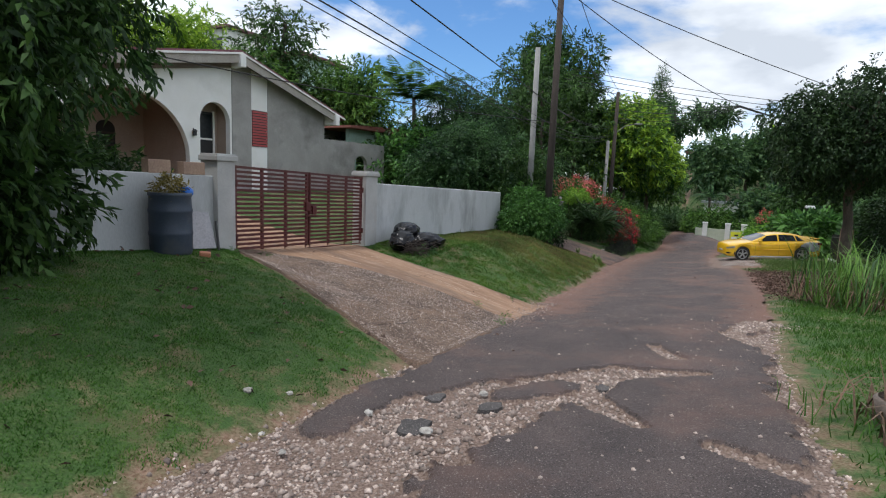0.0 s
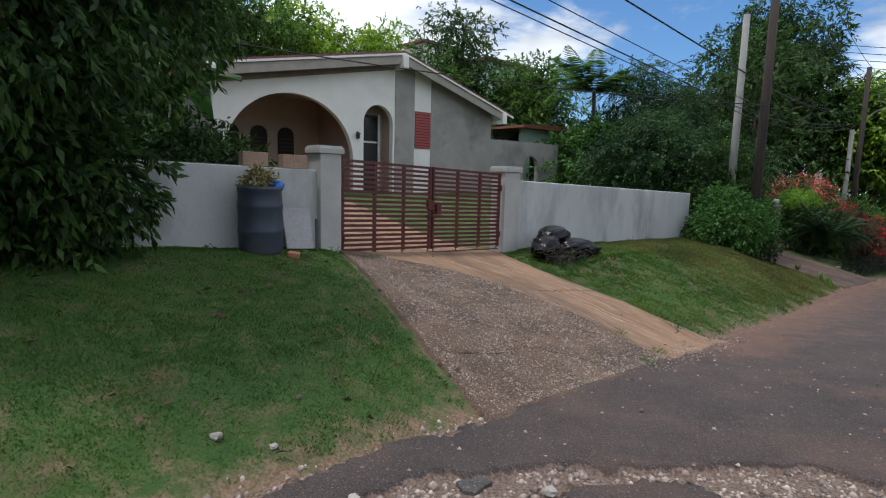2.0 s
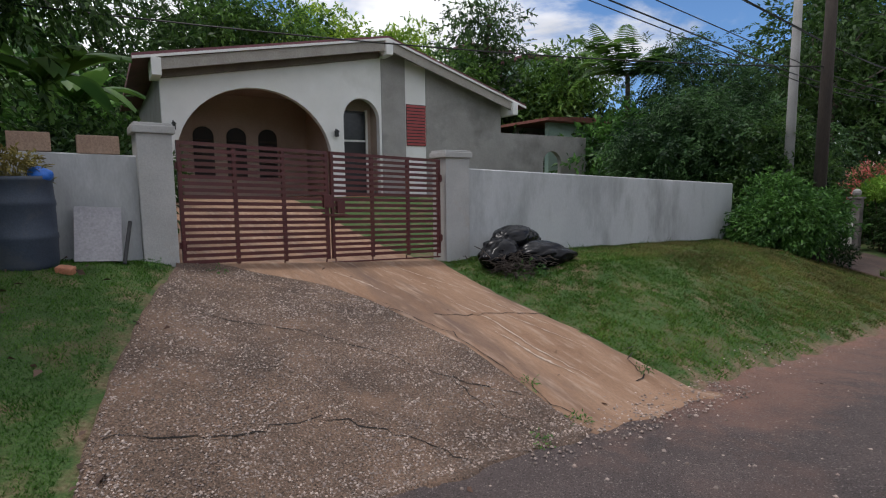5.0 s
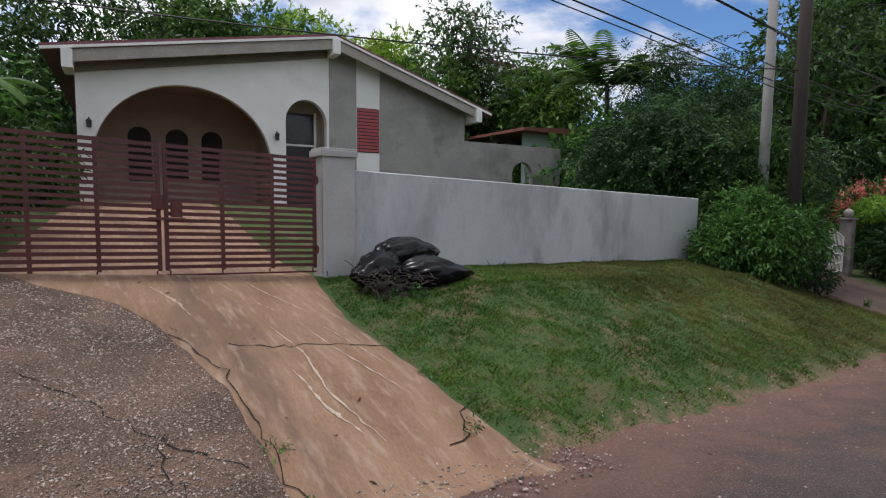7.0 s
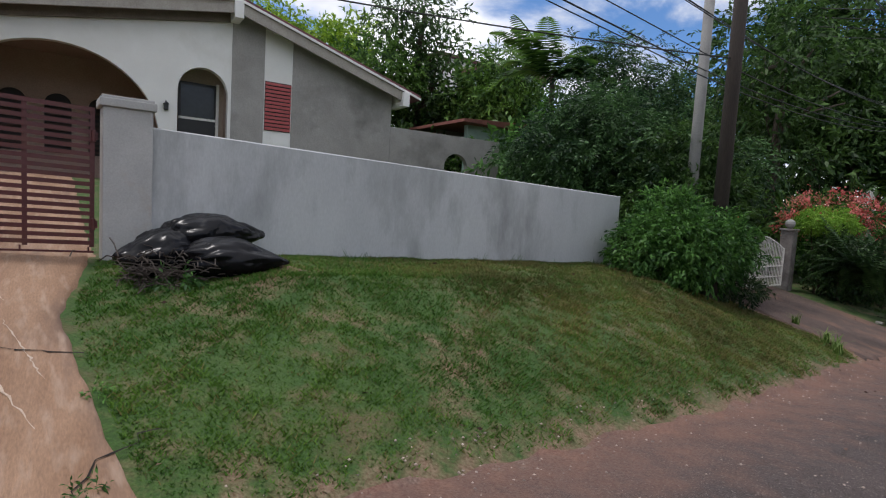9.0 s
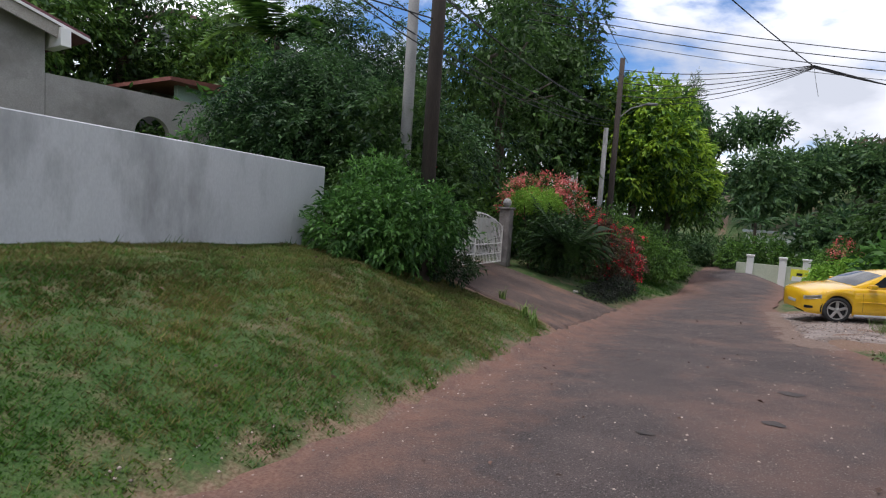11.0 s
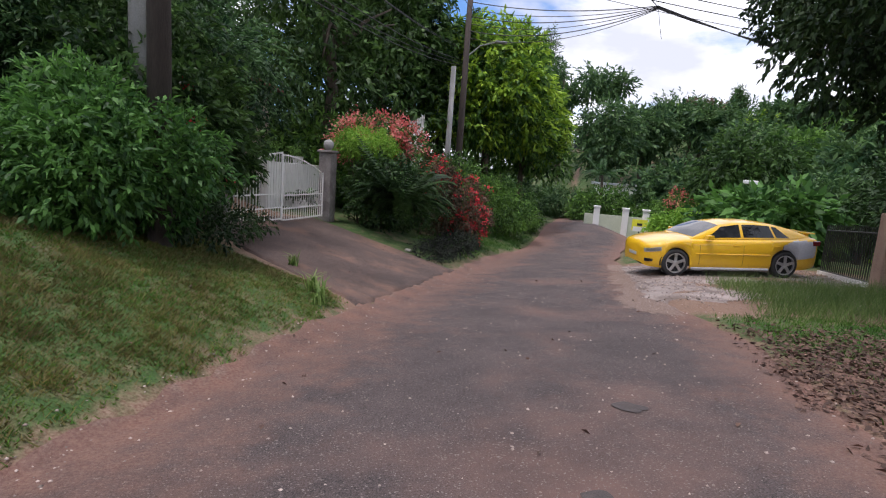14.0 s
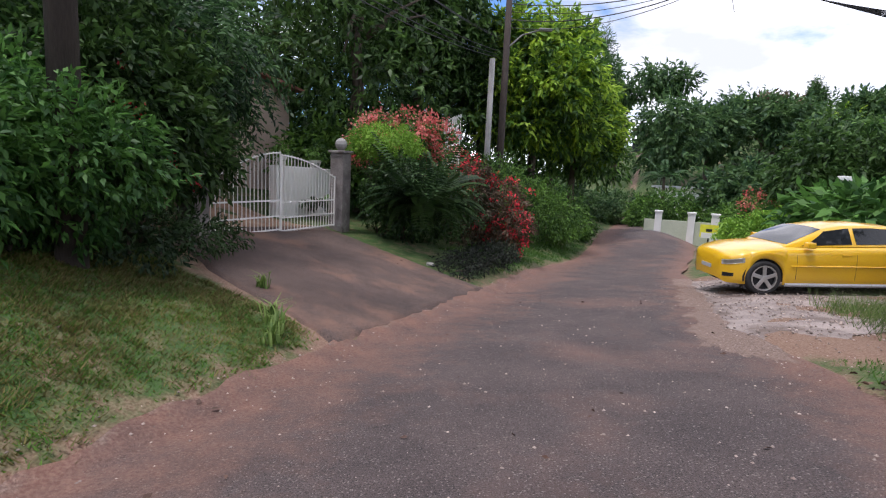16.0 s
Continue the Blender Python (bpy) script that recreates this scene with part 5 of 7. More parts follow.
tree("tree", "leafy tree low on the far hillside", 58.2, 14.8, 7.7, (3.5, 3.5, 2.2), 22, 1.32, 2600, 6, 0.42, LEAF_FAR, 240, 0.21)
tree("tree", "leafy tree on the slope behind the iron fence", 49.0, 13.5, 7.1, (3.1, 3.1, 2.1), 22, 1.21, 2800, 6, 0.36, LEAF_FAR, 247, 0.20)
tree("tree", "tree high on the far hillside", 91.9, 24.4, 5.7, (6.3, 6.3, 1.2), 22, 0.73, 2000, 6, 0.6, LEAF_FAR, 254, 0.18)
tree("tree", "tree high on the far hilltop", 89.8, 30.0, 5.9, (6.3, 6.3, 1.3), 22, 0.75, 2000, 6, 0.6, LEAF_MID, 261, 0.18)
tree("tree", "palm-like green clump beyond the car", 57.5, 4.4, 4.8, (2.1, 2.1, 1.6), 22, 0.92, 1600, 6, 0.4, LEAF_FAR, 268, 0.17)
tree("tree", "green thicket beyond the parked car", 55.0, 7.6, 4.4, (2.4, 2.4, 1.4), 22, 0.84, 2000, 6, 0.36, LEAF_FAR, 275, 0.16)
tree("tree", "green thicket behind the iron fence", 48.5, 9.1, 3.9, (2.0, 2.0, 1.3), 22, 0.75, 2000, 6, 0.3, LEAF_FAR, 282, 0.16)
tree("tree", "dark thicket behind the iron fence", 40.1, 9.0, 3.1, (1.8, 1.8, 1.0), 22, 0.59, 2600, 6, 0.26, LEAF_FAR, 289, 0.14)
tree("tree", "dark rounded tree beyond the parked car", 45.0, 6.6, 5.8, (2.1, 2.1, 2.0), 22, 1.0, 2400, 6, 0.26, LEAF_LYCHEE, 299, 0.18)
tree("tree", "yellow-green tree beside the far road", 51.2, -6.7, 9.1, (1.3, 1.3, 2.8), 22, 0.95, 2400, 6, 0.26, LEAF_MID, 296, 0.23)

bush("shrub", "dark leafy shrub under the tree beside the boundary wall", 2.45, -6.75, [(0, 0, 0.9, 0.8, 0.8, 0.9), (0.25, 0.7, 0.8, 0.7, 0.7, 0.8), (-0.3, -0.8, 0.9, 0.8, 0.8, 0.9), (-0.7, -1.6, 0.9, 0.9, 0.9, 0.9), (0.1, 0.3, 1.7, 0.7, 0.7, 0.8), (-0.5, -0.8, 1.9, 0.9, 0.9, 0.8)], 3600, 6, 0.16, LEAF_LYCHEE, 145, droop=0.6)
for k, (v, w, h) in enumerate(((32.5, -9.6, 1.6), (35.5, -10.6, 2.0), (38.5, -9.0, 1.8), (30.0, -16.5, 1.9), (41.0, -8.0, 1.9), (39.5, -14.5, 2.2))):
    bush("thicket", "dark green undergrowth under the trees beyond the gate", v, w, [(0, 0, h, 1.7, 1.7, h * 0.9), (1.2, 0.6, h * 0.8, 1.3, 1.3, h * 0.8), (-1.1, -0.5, h * 0.8, 1.3, 1.3, h * 0.8)], 700, 6, 0.28, LEAF_MID if k % 3 == 0 else LEAF_LYCHEE, 240 + k)
for k, (v, w, h) in enumerate(((2.0, -16.0, 2.2), (4.5, -19.0, 2.6), (-1.0, -13.0, 2.4), (26.0, -19.5, 1.6), (30.0, -18.0, 1.8), (22.5, -21.0, 1.6), (1.5, -22.0, 3.0), (24.9, -13.2, 2.0), (27.6, -15.6, 2.4))):
    bush("thicket", "green thicket on the slope behind the house", v, w, [(0, 0, h, 2.0, 2.0, h * 0.9), (1.5, 0.6, h * 0.8, 1.6, 1.6, h * 0.8), (-1.4, -0.5, h * 0.8, 1.6, 1.6, h * 0.8)], 800, 6, 0.31, (LEAF_MID, LEAF_BUSH, LEAF_LYCHEE)[k % 3], 260 + k)
for k, (v, w) in enumerate(((55.0, 0.2), (56.5, -3.0), (53.5, 4.5), (52.0, -6.5))):
    bush("thicket", "mixed garden shrubs at the road's end", v, w, [(0, 0, 1.2, 1.8, 1.8, 1.2), (1.5, 0.6, 0.9, 1.3, 1.3, 0.9), (-1.4, -0.5, 0.9, 1.3, 1.3, 1.0)], 1100, 6, 0.26, (LEAF_MID, LEAF_FAR)[k % 2], 280 + k)


def far_woods(name, v0, v1, w0, w1, count, low, high, leaves, leaf, material, seed, label):
    rng = np.random.default_rng(seed)
    V, W, R = rng.uniform(v0, v1, count), rng.uniform(w0, w1, count), rng.uniform(low, high, count)
    Z = height(V, W)
    P = to_world(V, W, Z + R * 0.5)
    lobes = [(*p, r * 1.1, r * 1.1, r) for p, r in zip(P, R)]
    return tagged(foliage(name, lobes, leaves, 5, leaf, material, seed), label, "woodland", kind="stuff")


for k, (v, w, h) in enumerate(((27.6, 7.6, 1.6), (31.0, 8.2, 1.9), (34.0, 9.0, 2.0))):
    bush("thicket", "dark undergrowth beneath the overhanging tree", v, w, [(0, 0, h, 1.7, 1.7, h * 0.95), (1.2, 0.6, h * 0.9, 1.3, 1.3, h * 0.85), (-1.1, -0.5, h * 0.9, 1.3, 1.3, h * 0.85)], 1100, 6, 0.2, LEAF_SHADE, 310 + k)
for v, w, h in ((6.1, -9.4, 1.0), (6.3, -11.2, 1.2), (7.0, -13.6, 1.1)):
    bush("shrub", "dark leafy shrub beside the drive behind the gate", v, w, [(0, 0, h * 0.8, 0.6, 0.6, h * 0.75), (-0.5, -0.3, h, 0.6, 0.6, h * 0.7), (0.1, 0.5, h * 0.7, 0.5, 0.5, h * 0.6)], 500, 6, 0.15, LEAF_LYCHEE, int(v * 70), droop=0.6)

far_woods("far_woods", 42, 110, 8, 60, 120, 1.8, 3.6, 7500, 0.6, LEAF_FAR, 291, "dense green woodland on the far hillside")
far_woods("far_woods", 45, 100, 8, 50, 60, 1.6, 3.0, 3200, 0.6, LEAF_BRIGHT, 293, "light green woodland on the far hillside")
far_woods("far_woods", -20, 45, -60, -26, 110, 2.0, 4.0, 6000, 0.6, LEAF_LYCHEE, 295, "dense green woodland rising behind the house")
far_woods("far_woods", 40, 110, -50, -14, 90, 2.0, 4.0, 4500, 0.62, LEAF_LYCHEE, 297, "dark woodland beyond the gardens")

def pine(label, v, w, tall, wide, seed):
    rng = np.random.default_rng(seed)
    top = thing("pine_tree", label, "tree", Matrix.Translation(ground_at(v, w)))
    part("trunk", tube(bmesh.new(), [(0, 0, -0.3), (0, 0, tall * 0.95)], [0.3, 0.06], 9), BARK, top)
    lobes = []
    for i in range(16):
        f = i / 15
        r = wide * (1 - f) ** 0.8 + 0.25
        for k in range(3):
            a = rng.uniform(0, 6.28)
            lobes.append((r * 0.5 * math.cos(a), r * 0.5 * math.sin(a), tall * (0.3 + 0.69 * f), r * 0.7, r * 0.7, tall * 0.03))
    foliage("crown", lobes, 2200, 5, 0.45, LEAF_FAR, seed, top, droop=-0.1, aspect=0.2)


pine("tall dark conifer on the far skyline", 90.3, -8.3, 16.5, 2.6, 401)
pine("slim conifer on the far hilltop", 108.8, 18.8, 7.5, 1.6, 403)

# ---- planting along the second drive ----
bush("shrub", "dark shrub hanging over the drive beside the poles", 21.9, -7.4, [(0, 0, 1.5, 1.2, 1.2, 1.2), (0.7, -0.2, 1.1, 1.0, 1.0, 0.9), (-0.8, 0.3, 1.0, 0.9, 0.9, 0.9), (0.5, 0.9, 1.9, 0.9, 0.9, 0.9), (-0.5, 0.6, 2.5, 0.9, 0.9, 0.8), (0.4, 0.2, 2.9, 0.8, 0.8, 0.8)], 3000, 7, 0.13, LEAF_LYCHEE, 151)
flower_bush = bush("hibiscus_bush", "dark leafy shrub with scattered red flowers beside the gate", 22.6, -6.75, [(0, 0, 1.5, 0.9, 0.9, 0.85), (0.45, 0.75, 1.25, 0.6, 0.6, 0.5), (-0.3, -0.4, 2.1, 0.9, 0.9, 0.8), (0.1, 0.4, 2.3, 0.7, 0.7, 0.6)], 1700, 6, 0.16, LEAF_LYCHEE, 153)


def blossoms(parent, lobes, count, each, size, material, seed, label="", lump=0.3):
    rng = np.random.default_rng(seed)
    p, d = crown_points(lobes, count, rng, lump, 0.0)
    p = p + d * 0.06
    base = np.repeat(p, each, 0) + rng.normal(scale=size * 0.9, size=(count * each, 3))
    v, f = leaf_quads(base, np.repeat(d, each, 0) + rng.normal(scale=0.8, size=(count * each, 3)), np.full(count * each, size), np.full(count * each, size * 0.8), rng)
    ob = array_mesh("blossom", v, f, material, parent)
    if label:
        ob["label"] = label
    return ob


blossoms(flower_bush, [(0, 0, 1.5, 0.95, 0.95, 0.85), (0.45, 0.75, 1.25, 0.65, 0.65, 0.5)], 20, 26, 0.065, PETAL_RED, 155, "red flowers")
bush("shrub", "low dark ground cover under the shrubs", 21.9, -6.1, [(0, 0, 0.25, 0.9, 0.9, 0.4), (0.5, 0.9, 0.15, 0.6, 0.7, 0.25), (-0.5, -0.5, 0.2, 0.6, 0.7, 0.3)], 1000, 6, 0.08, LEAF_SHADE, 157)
bush("shrub", "dark dense shrub beside the gate post", 29.2, -6.0, [(0, 0, 0.9, 1.0, 1.0, 0.95), (0.8, 0.3, 0.9, 0.9, 0.9, 0.9), (-0.2, -0.3, 1.4, 0.7, 0.7, 0.6)], 1800, 7, 0.12, LEAF_CYCAD, 159)
bush("shrub", "feathery lime-green shrub above the cycad", 29.0, -6.5, [(0, 0, 2.25, 0.75, 0.75, 0.35), (0.4, 0.3, 2.1, 0.5, 0.5, 0.3), (-0.4, -0.2, 2.1, 0.5, 0.5, 0.3)], 1500, 7, 0.07, LEAF_LIME, 161)
PINK = [(0, 0, 2.6, 1.0, 1.0, 0.6), (0.9, 0.2, 2.4, 0.8, 0.8, 0.6), (-0.7, -0.4, 2.3, 0.7, 0.7, 0.6), (0.2, 0, 1.5, 1.1, 1.1, 1.0)]
pink_bush = bush("bougainvillea", "tall bougainvillea covered in pink and salmon flowers", 31.2, -7.2, PINK, 1500, 6, 0.12, LEAF_BUSH, 163)
blossoms(pink_bush, PINK[:3], 330, 14, 0.085, PETAL_PINK, 165, "salmon-pink flowers", 0.5)
RED = [(0, 0, 1.1, 1.0, 1.0, 1.0), (0.9, 0.3, 0.9, 0.9, 0.9, 0.9), (0.1, 0.3, 1.8, 0.7, 0.7, 0.5), (1.3, -0.1, 0.6, 0.6, 0.6, 0.6)]
red_bush = bush("bougainvillea", "arching dark bush with trailing red flowers", 31.6, -5.3, RED, 1900, 7, 0.11, LEAF_PURPLE, 167)
blossoms(red_bush, [(0.9, 0.3, 1.1, 0.9, 0.9, 0.9), (0.1, 0.3, 1.9, 0.7, 0.7, 0.5), (1.5, -0.1, 0.6, 0.5, 0.5, 0.7)], 130, 15, 0.07, PETAL_RED, 169, "trailing red flowers", 0.5)
bush("hedge", "low dark purple-green hedge edging the drive", 29.0, -3.95, [(0, 0, 0.2, 0.7, 0.55, 0.35), (0.45, 0.8, 0.2, 0.6, 0.6, 0.35), (-0.5, -0.75, 0.2, 0.55, 0.55, 0.33), (0.75, 1.4, 0.15, 0.5, 0.5, 0.3), (-0.7, -1.3, 0.15, 0.4, 0.4, 0.25)], 1700, 6, 0.06, LEAF_HEDGE, 171)
bush("bush", "green creeper-covered bush beside the street lamp", 34.8, -5.8, [(0, 0, 1.2, 1.3, 1.3, 1.2), (0.6, 0.6, 1.9, 0.9, 0.9, 0.9), (-0.4, -0.4, 0.6, 1.0, 1.0, 0.7)], 1700, 6, 0.14, LEAF_MID, 173)
bush("bush", "small bush at the foot of the far wall", 42.5, -3.6, [(0, 0, 0.5, 0.8, 0.8, 0.6)], 500, 6, 0.14, LEAF_MID, 175)
bush("bush", "bright green leafy bush beyond the parked car", 41.4, 3.35, [(0, 0, 0.8, 1.2, 1.2, 0.9), (1.0, 0.2, 0.8, 1.0, 1.0, 0.9), (0.5, -0.2, 1.2, 0.8, 0.8, 0.6)], 1600, 6, 0.18, LEAF_LIME, 177)
far_flower = bush("flowering_shrub", "shrub with coral-red flower heads beyond the car", 45.48, 3.85, [(0, 0, 1.6, 1.0, 1.0, 1.0), (0.8, 0.3, 1.3, 0.9, 0.9, 0.9)], 900, 6, 0.18, LEAF_MID, 179)
blossoms(far_flower, [(0, 0, 2.2, 0.8, 0.8, 0.5)], 40, 14, 0.1, PETAL_PINK, 181, "coral flower heads", 0.5)
bush("bush", "large-leaved green bush behind the car", 36.24, 4.41, [(0, 0, 1.1, 1.1, 1.1, 0.9), (0.9, 0, 1.2, 0.9, 0.9, 0.8)], 500, 5, 0.42, LEAF_BUSH, 183, aspect=0.45)
bush("bush", "large-leaved light green bush beside the iron fence", 33.97, 5.17, [(0, 0, 1.3, 1.1, 1.1, 0.8), (-0.8, 0, 1.0, 0.9, 0.9, 0.8), (0.6, 0.4, 0.9, 0.8, 0.8, 0.8)], 520, 5, 0.42, LEAF_BUSH, 185, aspect=0.45)
bush("thicket", "thicket of mixed green shrubs beside the far road", 48.27, 5.44, [(0, 0, 1.1, 1.4, 1.4, 1.1), (1.4, 0.3, 1.0, 1.2, 1.2, 1.0), (2.8, 0.3, 1.1, 1.3, 1.3, 1.2)], 1500, 6, 0.2, LEAF_MID, 187)

# ---- second gate ----
SECOND = 7.08


def barred_leaf(v0, v1, z0, low_top, high_top, high_end, label):
    top = thing("garden_gate", label, "gate", ROAD_FRAME @ Matrix.Translation((v0, SECOND, z0)), "white gate leaves")
    wide = v1 - v0
    n = int(wide / 0.098)

    def top_at(f):
        g = f if high_end else 1 - f
        return low_top + (high_top - low_top) * (1 - (1 - g) ** 1.8)

    for i in range(n + 1):
        f = i / n
        bm = bmesh.new()
        tube(bm, [(wide * f, 0, 0.03), (wide * f, 0, top_at(f))], 0.009 if 0 < i < n else 0.02, 6)
        part("bar", bm, WHITE_IRON, top)
    for z in (0.06, 0.32, 0.62):
        part("rail", boxed(0, wide, -0.012, 0.012, z - 0.014, z + 0.014), WHITE_IRON, top)
    bm = bmesh.new()
    tube(bm, [(wide * i / 12, 0, top_at(i / 12) - 0.03) for i in range(13)], 0.014, 6)
    part("top_rail", bm, WHITE_IRON, top)
    return top


barred_leaf(24.05, 25.9, -1.06, 0.95, 1.55, True, "closed white barred iron gate leaf with arched top")
barred_leaf(25.94, 27.78, -1.10, 1.15, 1.55, False, "closed white barred iron gate leaf before a white wall")
post = thing("gate_post", "dark weathered stone gate post with a round ball finial", "post", ROAD_FRAME @ Matrix.Translation((28.02, SECOND, -1.15)), "gate posts")
part("shaft", boxed(-0.17, 0.17, -0.17, 0.17, -0.3, 1.72, 0.02), POST_STONE, post)
part("cap", boxed(-0.21, 0.21, -0.21, 0.21, 1.72, 1.78, 0.015), POST_STONE, post)
part("finial", lathe([(0.05, 1.78), (0.07, 1.8), (0.12, 1.85), (0.135, 1.92), (0.12, 1.99), (0.07, 2.04), (0.01, 2.06)], 20), CONCRETE_POLE, post, "pale stone ball")
post_b = thing("gate_post", "dark weathered stone gate post hidden by shrubs", "post", ROAD_FRAME @ Matrix.Translation((23.8, SECOND, -1.02)), "gate posts")
part("shaft", boxed(-0.17, 0.17, -0.17, 0.17, -0.3, 1.6, 0.02), POST_STONE, post_b)
wall_run("wall_garden", 28.2, 31.6, -9.0, 0.24, 0.18, 0.2, "low white painted garden wall behind the barred gate", WHITE_PAINT)


def flower_pot(v, w, z, seed):
    top = thing("flower_pot", "white planter with a small leafy plant on the garden wall", "flower pot", Matrix.Translation(on_road(v, w, z)), "white planters")
    part("pot", lathe([(0.11, 0), (0.17, 0.16), (0.19, 0.22), (0.16, 0.21)], 20), WHITE_PAINT, top)
    foliage("plant", [(0, 0, 0.38, 0.2, 0.2, 0.2)], 60, 5, 0.12, LEAF_MID, seed, top)


flower_pot(28.45, -9.1, 0.235, 191)
flower_pot(29.9, -9.1, 0.205, 193)
shed = thing("outbuilding", "pale plastered outbuilding with an orange-edged roof among trees", "building", ROAD_FRAME @ Matrix.Translation((30.1, 11.2, 0.1)))
part("wall", boxed(-0.9, 1.4, 0, 2.4, -1.2, 2.5), CREAM_SHADED, shed)
part("roof", prism([(-1.2, 2.72), (1.7, 2.42), (1.7, 2.50), (-1.2, 2.80)], -0.35, 2.8), RED_ROOF, shed)
white_fence = thing("picket_fence", "short run of white picket fence beside the street lamp", "fence", ROAD_FRAME @ Matrix.Translation((36.2, 7.4, 0)))
for i in range(9):
    v = -1.2 + i * 0.2
    part("picket", boxed(v - 0.05, v + 0.05, -0.015, 0.015, -0.6 + 0.06 * i, 2.05 + 0.05 * i, 0.01), WHITE_IRON, white_fence)
part("rail", boxed(-1.3, 0.5, 0.015, 0.05, 0.9, 0.98), WHITE_IRON, white_fence)
part("rail", boxed(-1.3, 0.5, 0.015, 0.05, 0.0, 0.08), WHITE_IRON, white_fence)

# ---- by the first gate: drum, board, bricks, bags ----
drum = thing("water_drum", "dark blue plastic drum filled with garden waste beside the gate", "drum", Matrix.Translation(ground_at(5.30, -7.06, -0.02)))
part("barrel", lathe([(0.26, -0.05), (0.285, 0.02), (0.29, 0.25), (0.298, 0.27), (0.298, 0.31), (0.29, 0.33), (0.29, 0.58), (0.298, 0.6), (0.298, 0.64), (0.29, 0.66), (0.28, 0.82), (0.295, 0.84), (0.295, 0.88), (0.275, 0.88)], 32), DRUM_BLUE, drum, smooth_faces=True)
STRAW = leafy("dry_clippings", (0.16, 0.13, 0.03), (0.36, 0.30, 0.10), 0.7, 0.2)
foliage("garden_waste", [(0, 0, 0.90, 0.19, 0.19, 0.20)], 330, 4, 0.065, STRAW, 201, drum, lump=0.1)["kind"] = "stuff"
BLUE_CLOTH = plain("blue_plastic", (0.01, 0.11, 0.45), 0.5)
bm = bmesh.new()
bmesh.ops.create_icosphere(bm, subdivisions=3, radius=0.13)
for q in bm.verts:
    q.co = Vector((q.co.x * 0.9, q.co.y * 0.7, q.co.z * 0.6)) * (1 + 0.35 * noise.noise(q.co * 9)) + Vector((0.17, 0.12, 0.90))
part("plastic_bag", bm, BLUE_CLOTH, drum, "crumpled bright blue plastic bag", True)
BOARD = surface("grey_board", (0.26, 0.25, 0.27), (0.33, 0.32, 0.34), 2, 40, 0.7, 0.1, local=True)
board = part("leaning_board", boxed(-0.22, 0.22, -0.012, 0.012, 0.0, 0.62, 0.004), BOARD)
board.matrix_world = Matrix.Translation(ground_at(5.92, -7.10)) @ pose(0, 0, 0, 0, 0, ROAD_TURN) @ pose(0, 0, 0, -22, 4, 0)
tagged(board, "grey sheet of board leaning on the boundary wall", "board")
pipe = part("metal_pipe", tube(bmesh.new(), [(0, 0, 0), (0.1, 0.18, 0.45)], 0.02, 8), BLACK_IRON)
pipe.matrix_world = Matrix.Translation(ground_at(6.15, -7.05)) @ pose(0, 0, 0, 0, 0, ROAD_TURN)
tagged(pipe, "short black pipe leaning on the boundary wall", "pipe")
BRICKY = surface("clay_block", (0.30, 0.20, 0.15), (0.40, 0.28, 0.21), 3, 40, 0.95, 0.4, local=True)
for v, l in ((5.41, 0.37), (6.02, 0.40)):
    b = part("clay_block", boxed(-l / 2, l / 2, -0.08, 0.08, 0.0, 0.2, 0.01), BRICKY)
    b.matrix_world = ROAD_FRAME @ Matrix.Translation((v, 7.5, 1.75 - 0.0217 * (v + 6) + 0.0))
    tagged(b, "pinkish clay block lying on the boundary wall", "block", "clay blocks")
shard = part("broken_pot", boxed(-0.08, 0.08, -0.05, 0.05, -0.01, 0.07, 0.02), TERRACOTTA)
shard.matrix_world = Matrix.Translation(ground_at(5.62, -6.75)) @ pose(0, 0, 0, 12, 8, 30)
tagged(shard, "broken terracotta pot shard on the grass", "pot shard")


def rubbish_bag(v, w, dz, size, turn, seed, label):
    bm = bmesh.new()
    bmesh.ops.create_icosphere(bm, subdivisions=5, radius=1.0)
    off = Vector((seed * 3.1, seed * 1.7, seed * 2.3))
    for q in bm.verts:
        c = q.co.copy()
        bent = Vector((c.x * 0.7, c.y * 1.3, c.z)) + 0.25 * Vector((noise.noise(c * 1.5 + off), noise.noise(c * 1.5 - off), 0))
        crease = 0.15 * abs(noise.noise(bent * 1.9 + off)) - 0.06 * abs(noise.noise(bent * 3.6 - off))
        pull = 1.0 + 0.32 * max(0, c.x) ** 4
        q.co = Vector((c.x * size[0] * pull, c.y * size[1], c.z * size[2] * (1 - 0.45 * max(0, c.x) ** 2))) * (0.97 + crease * 1.25)
        q.co.z = max(q.co.z, -size[2] * 0.62)
    ob = part("rubbish_bag", bm, BAG_BLACK, smooth_faces=True)
    ob.matrix_world = Matrix.Translation(ground_at(v, w, dz + size[2] * 0.58)) @ pose(0, 0, 0, 0, 0, turn + ROAD_TURN)
    return tagged(ob, label, "rubbish bag", "rubbish bags")


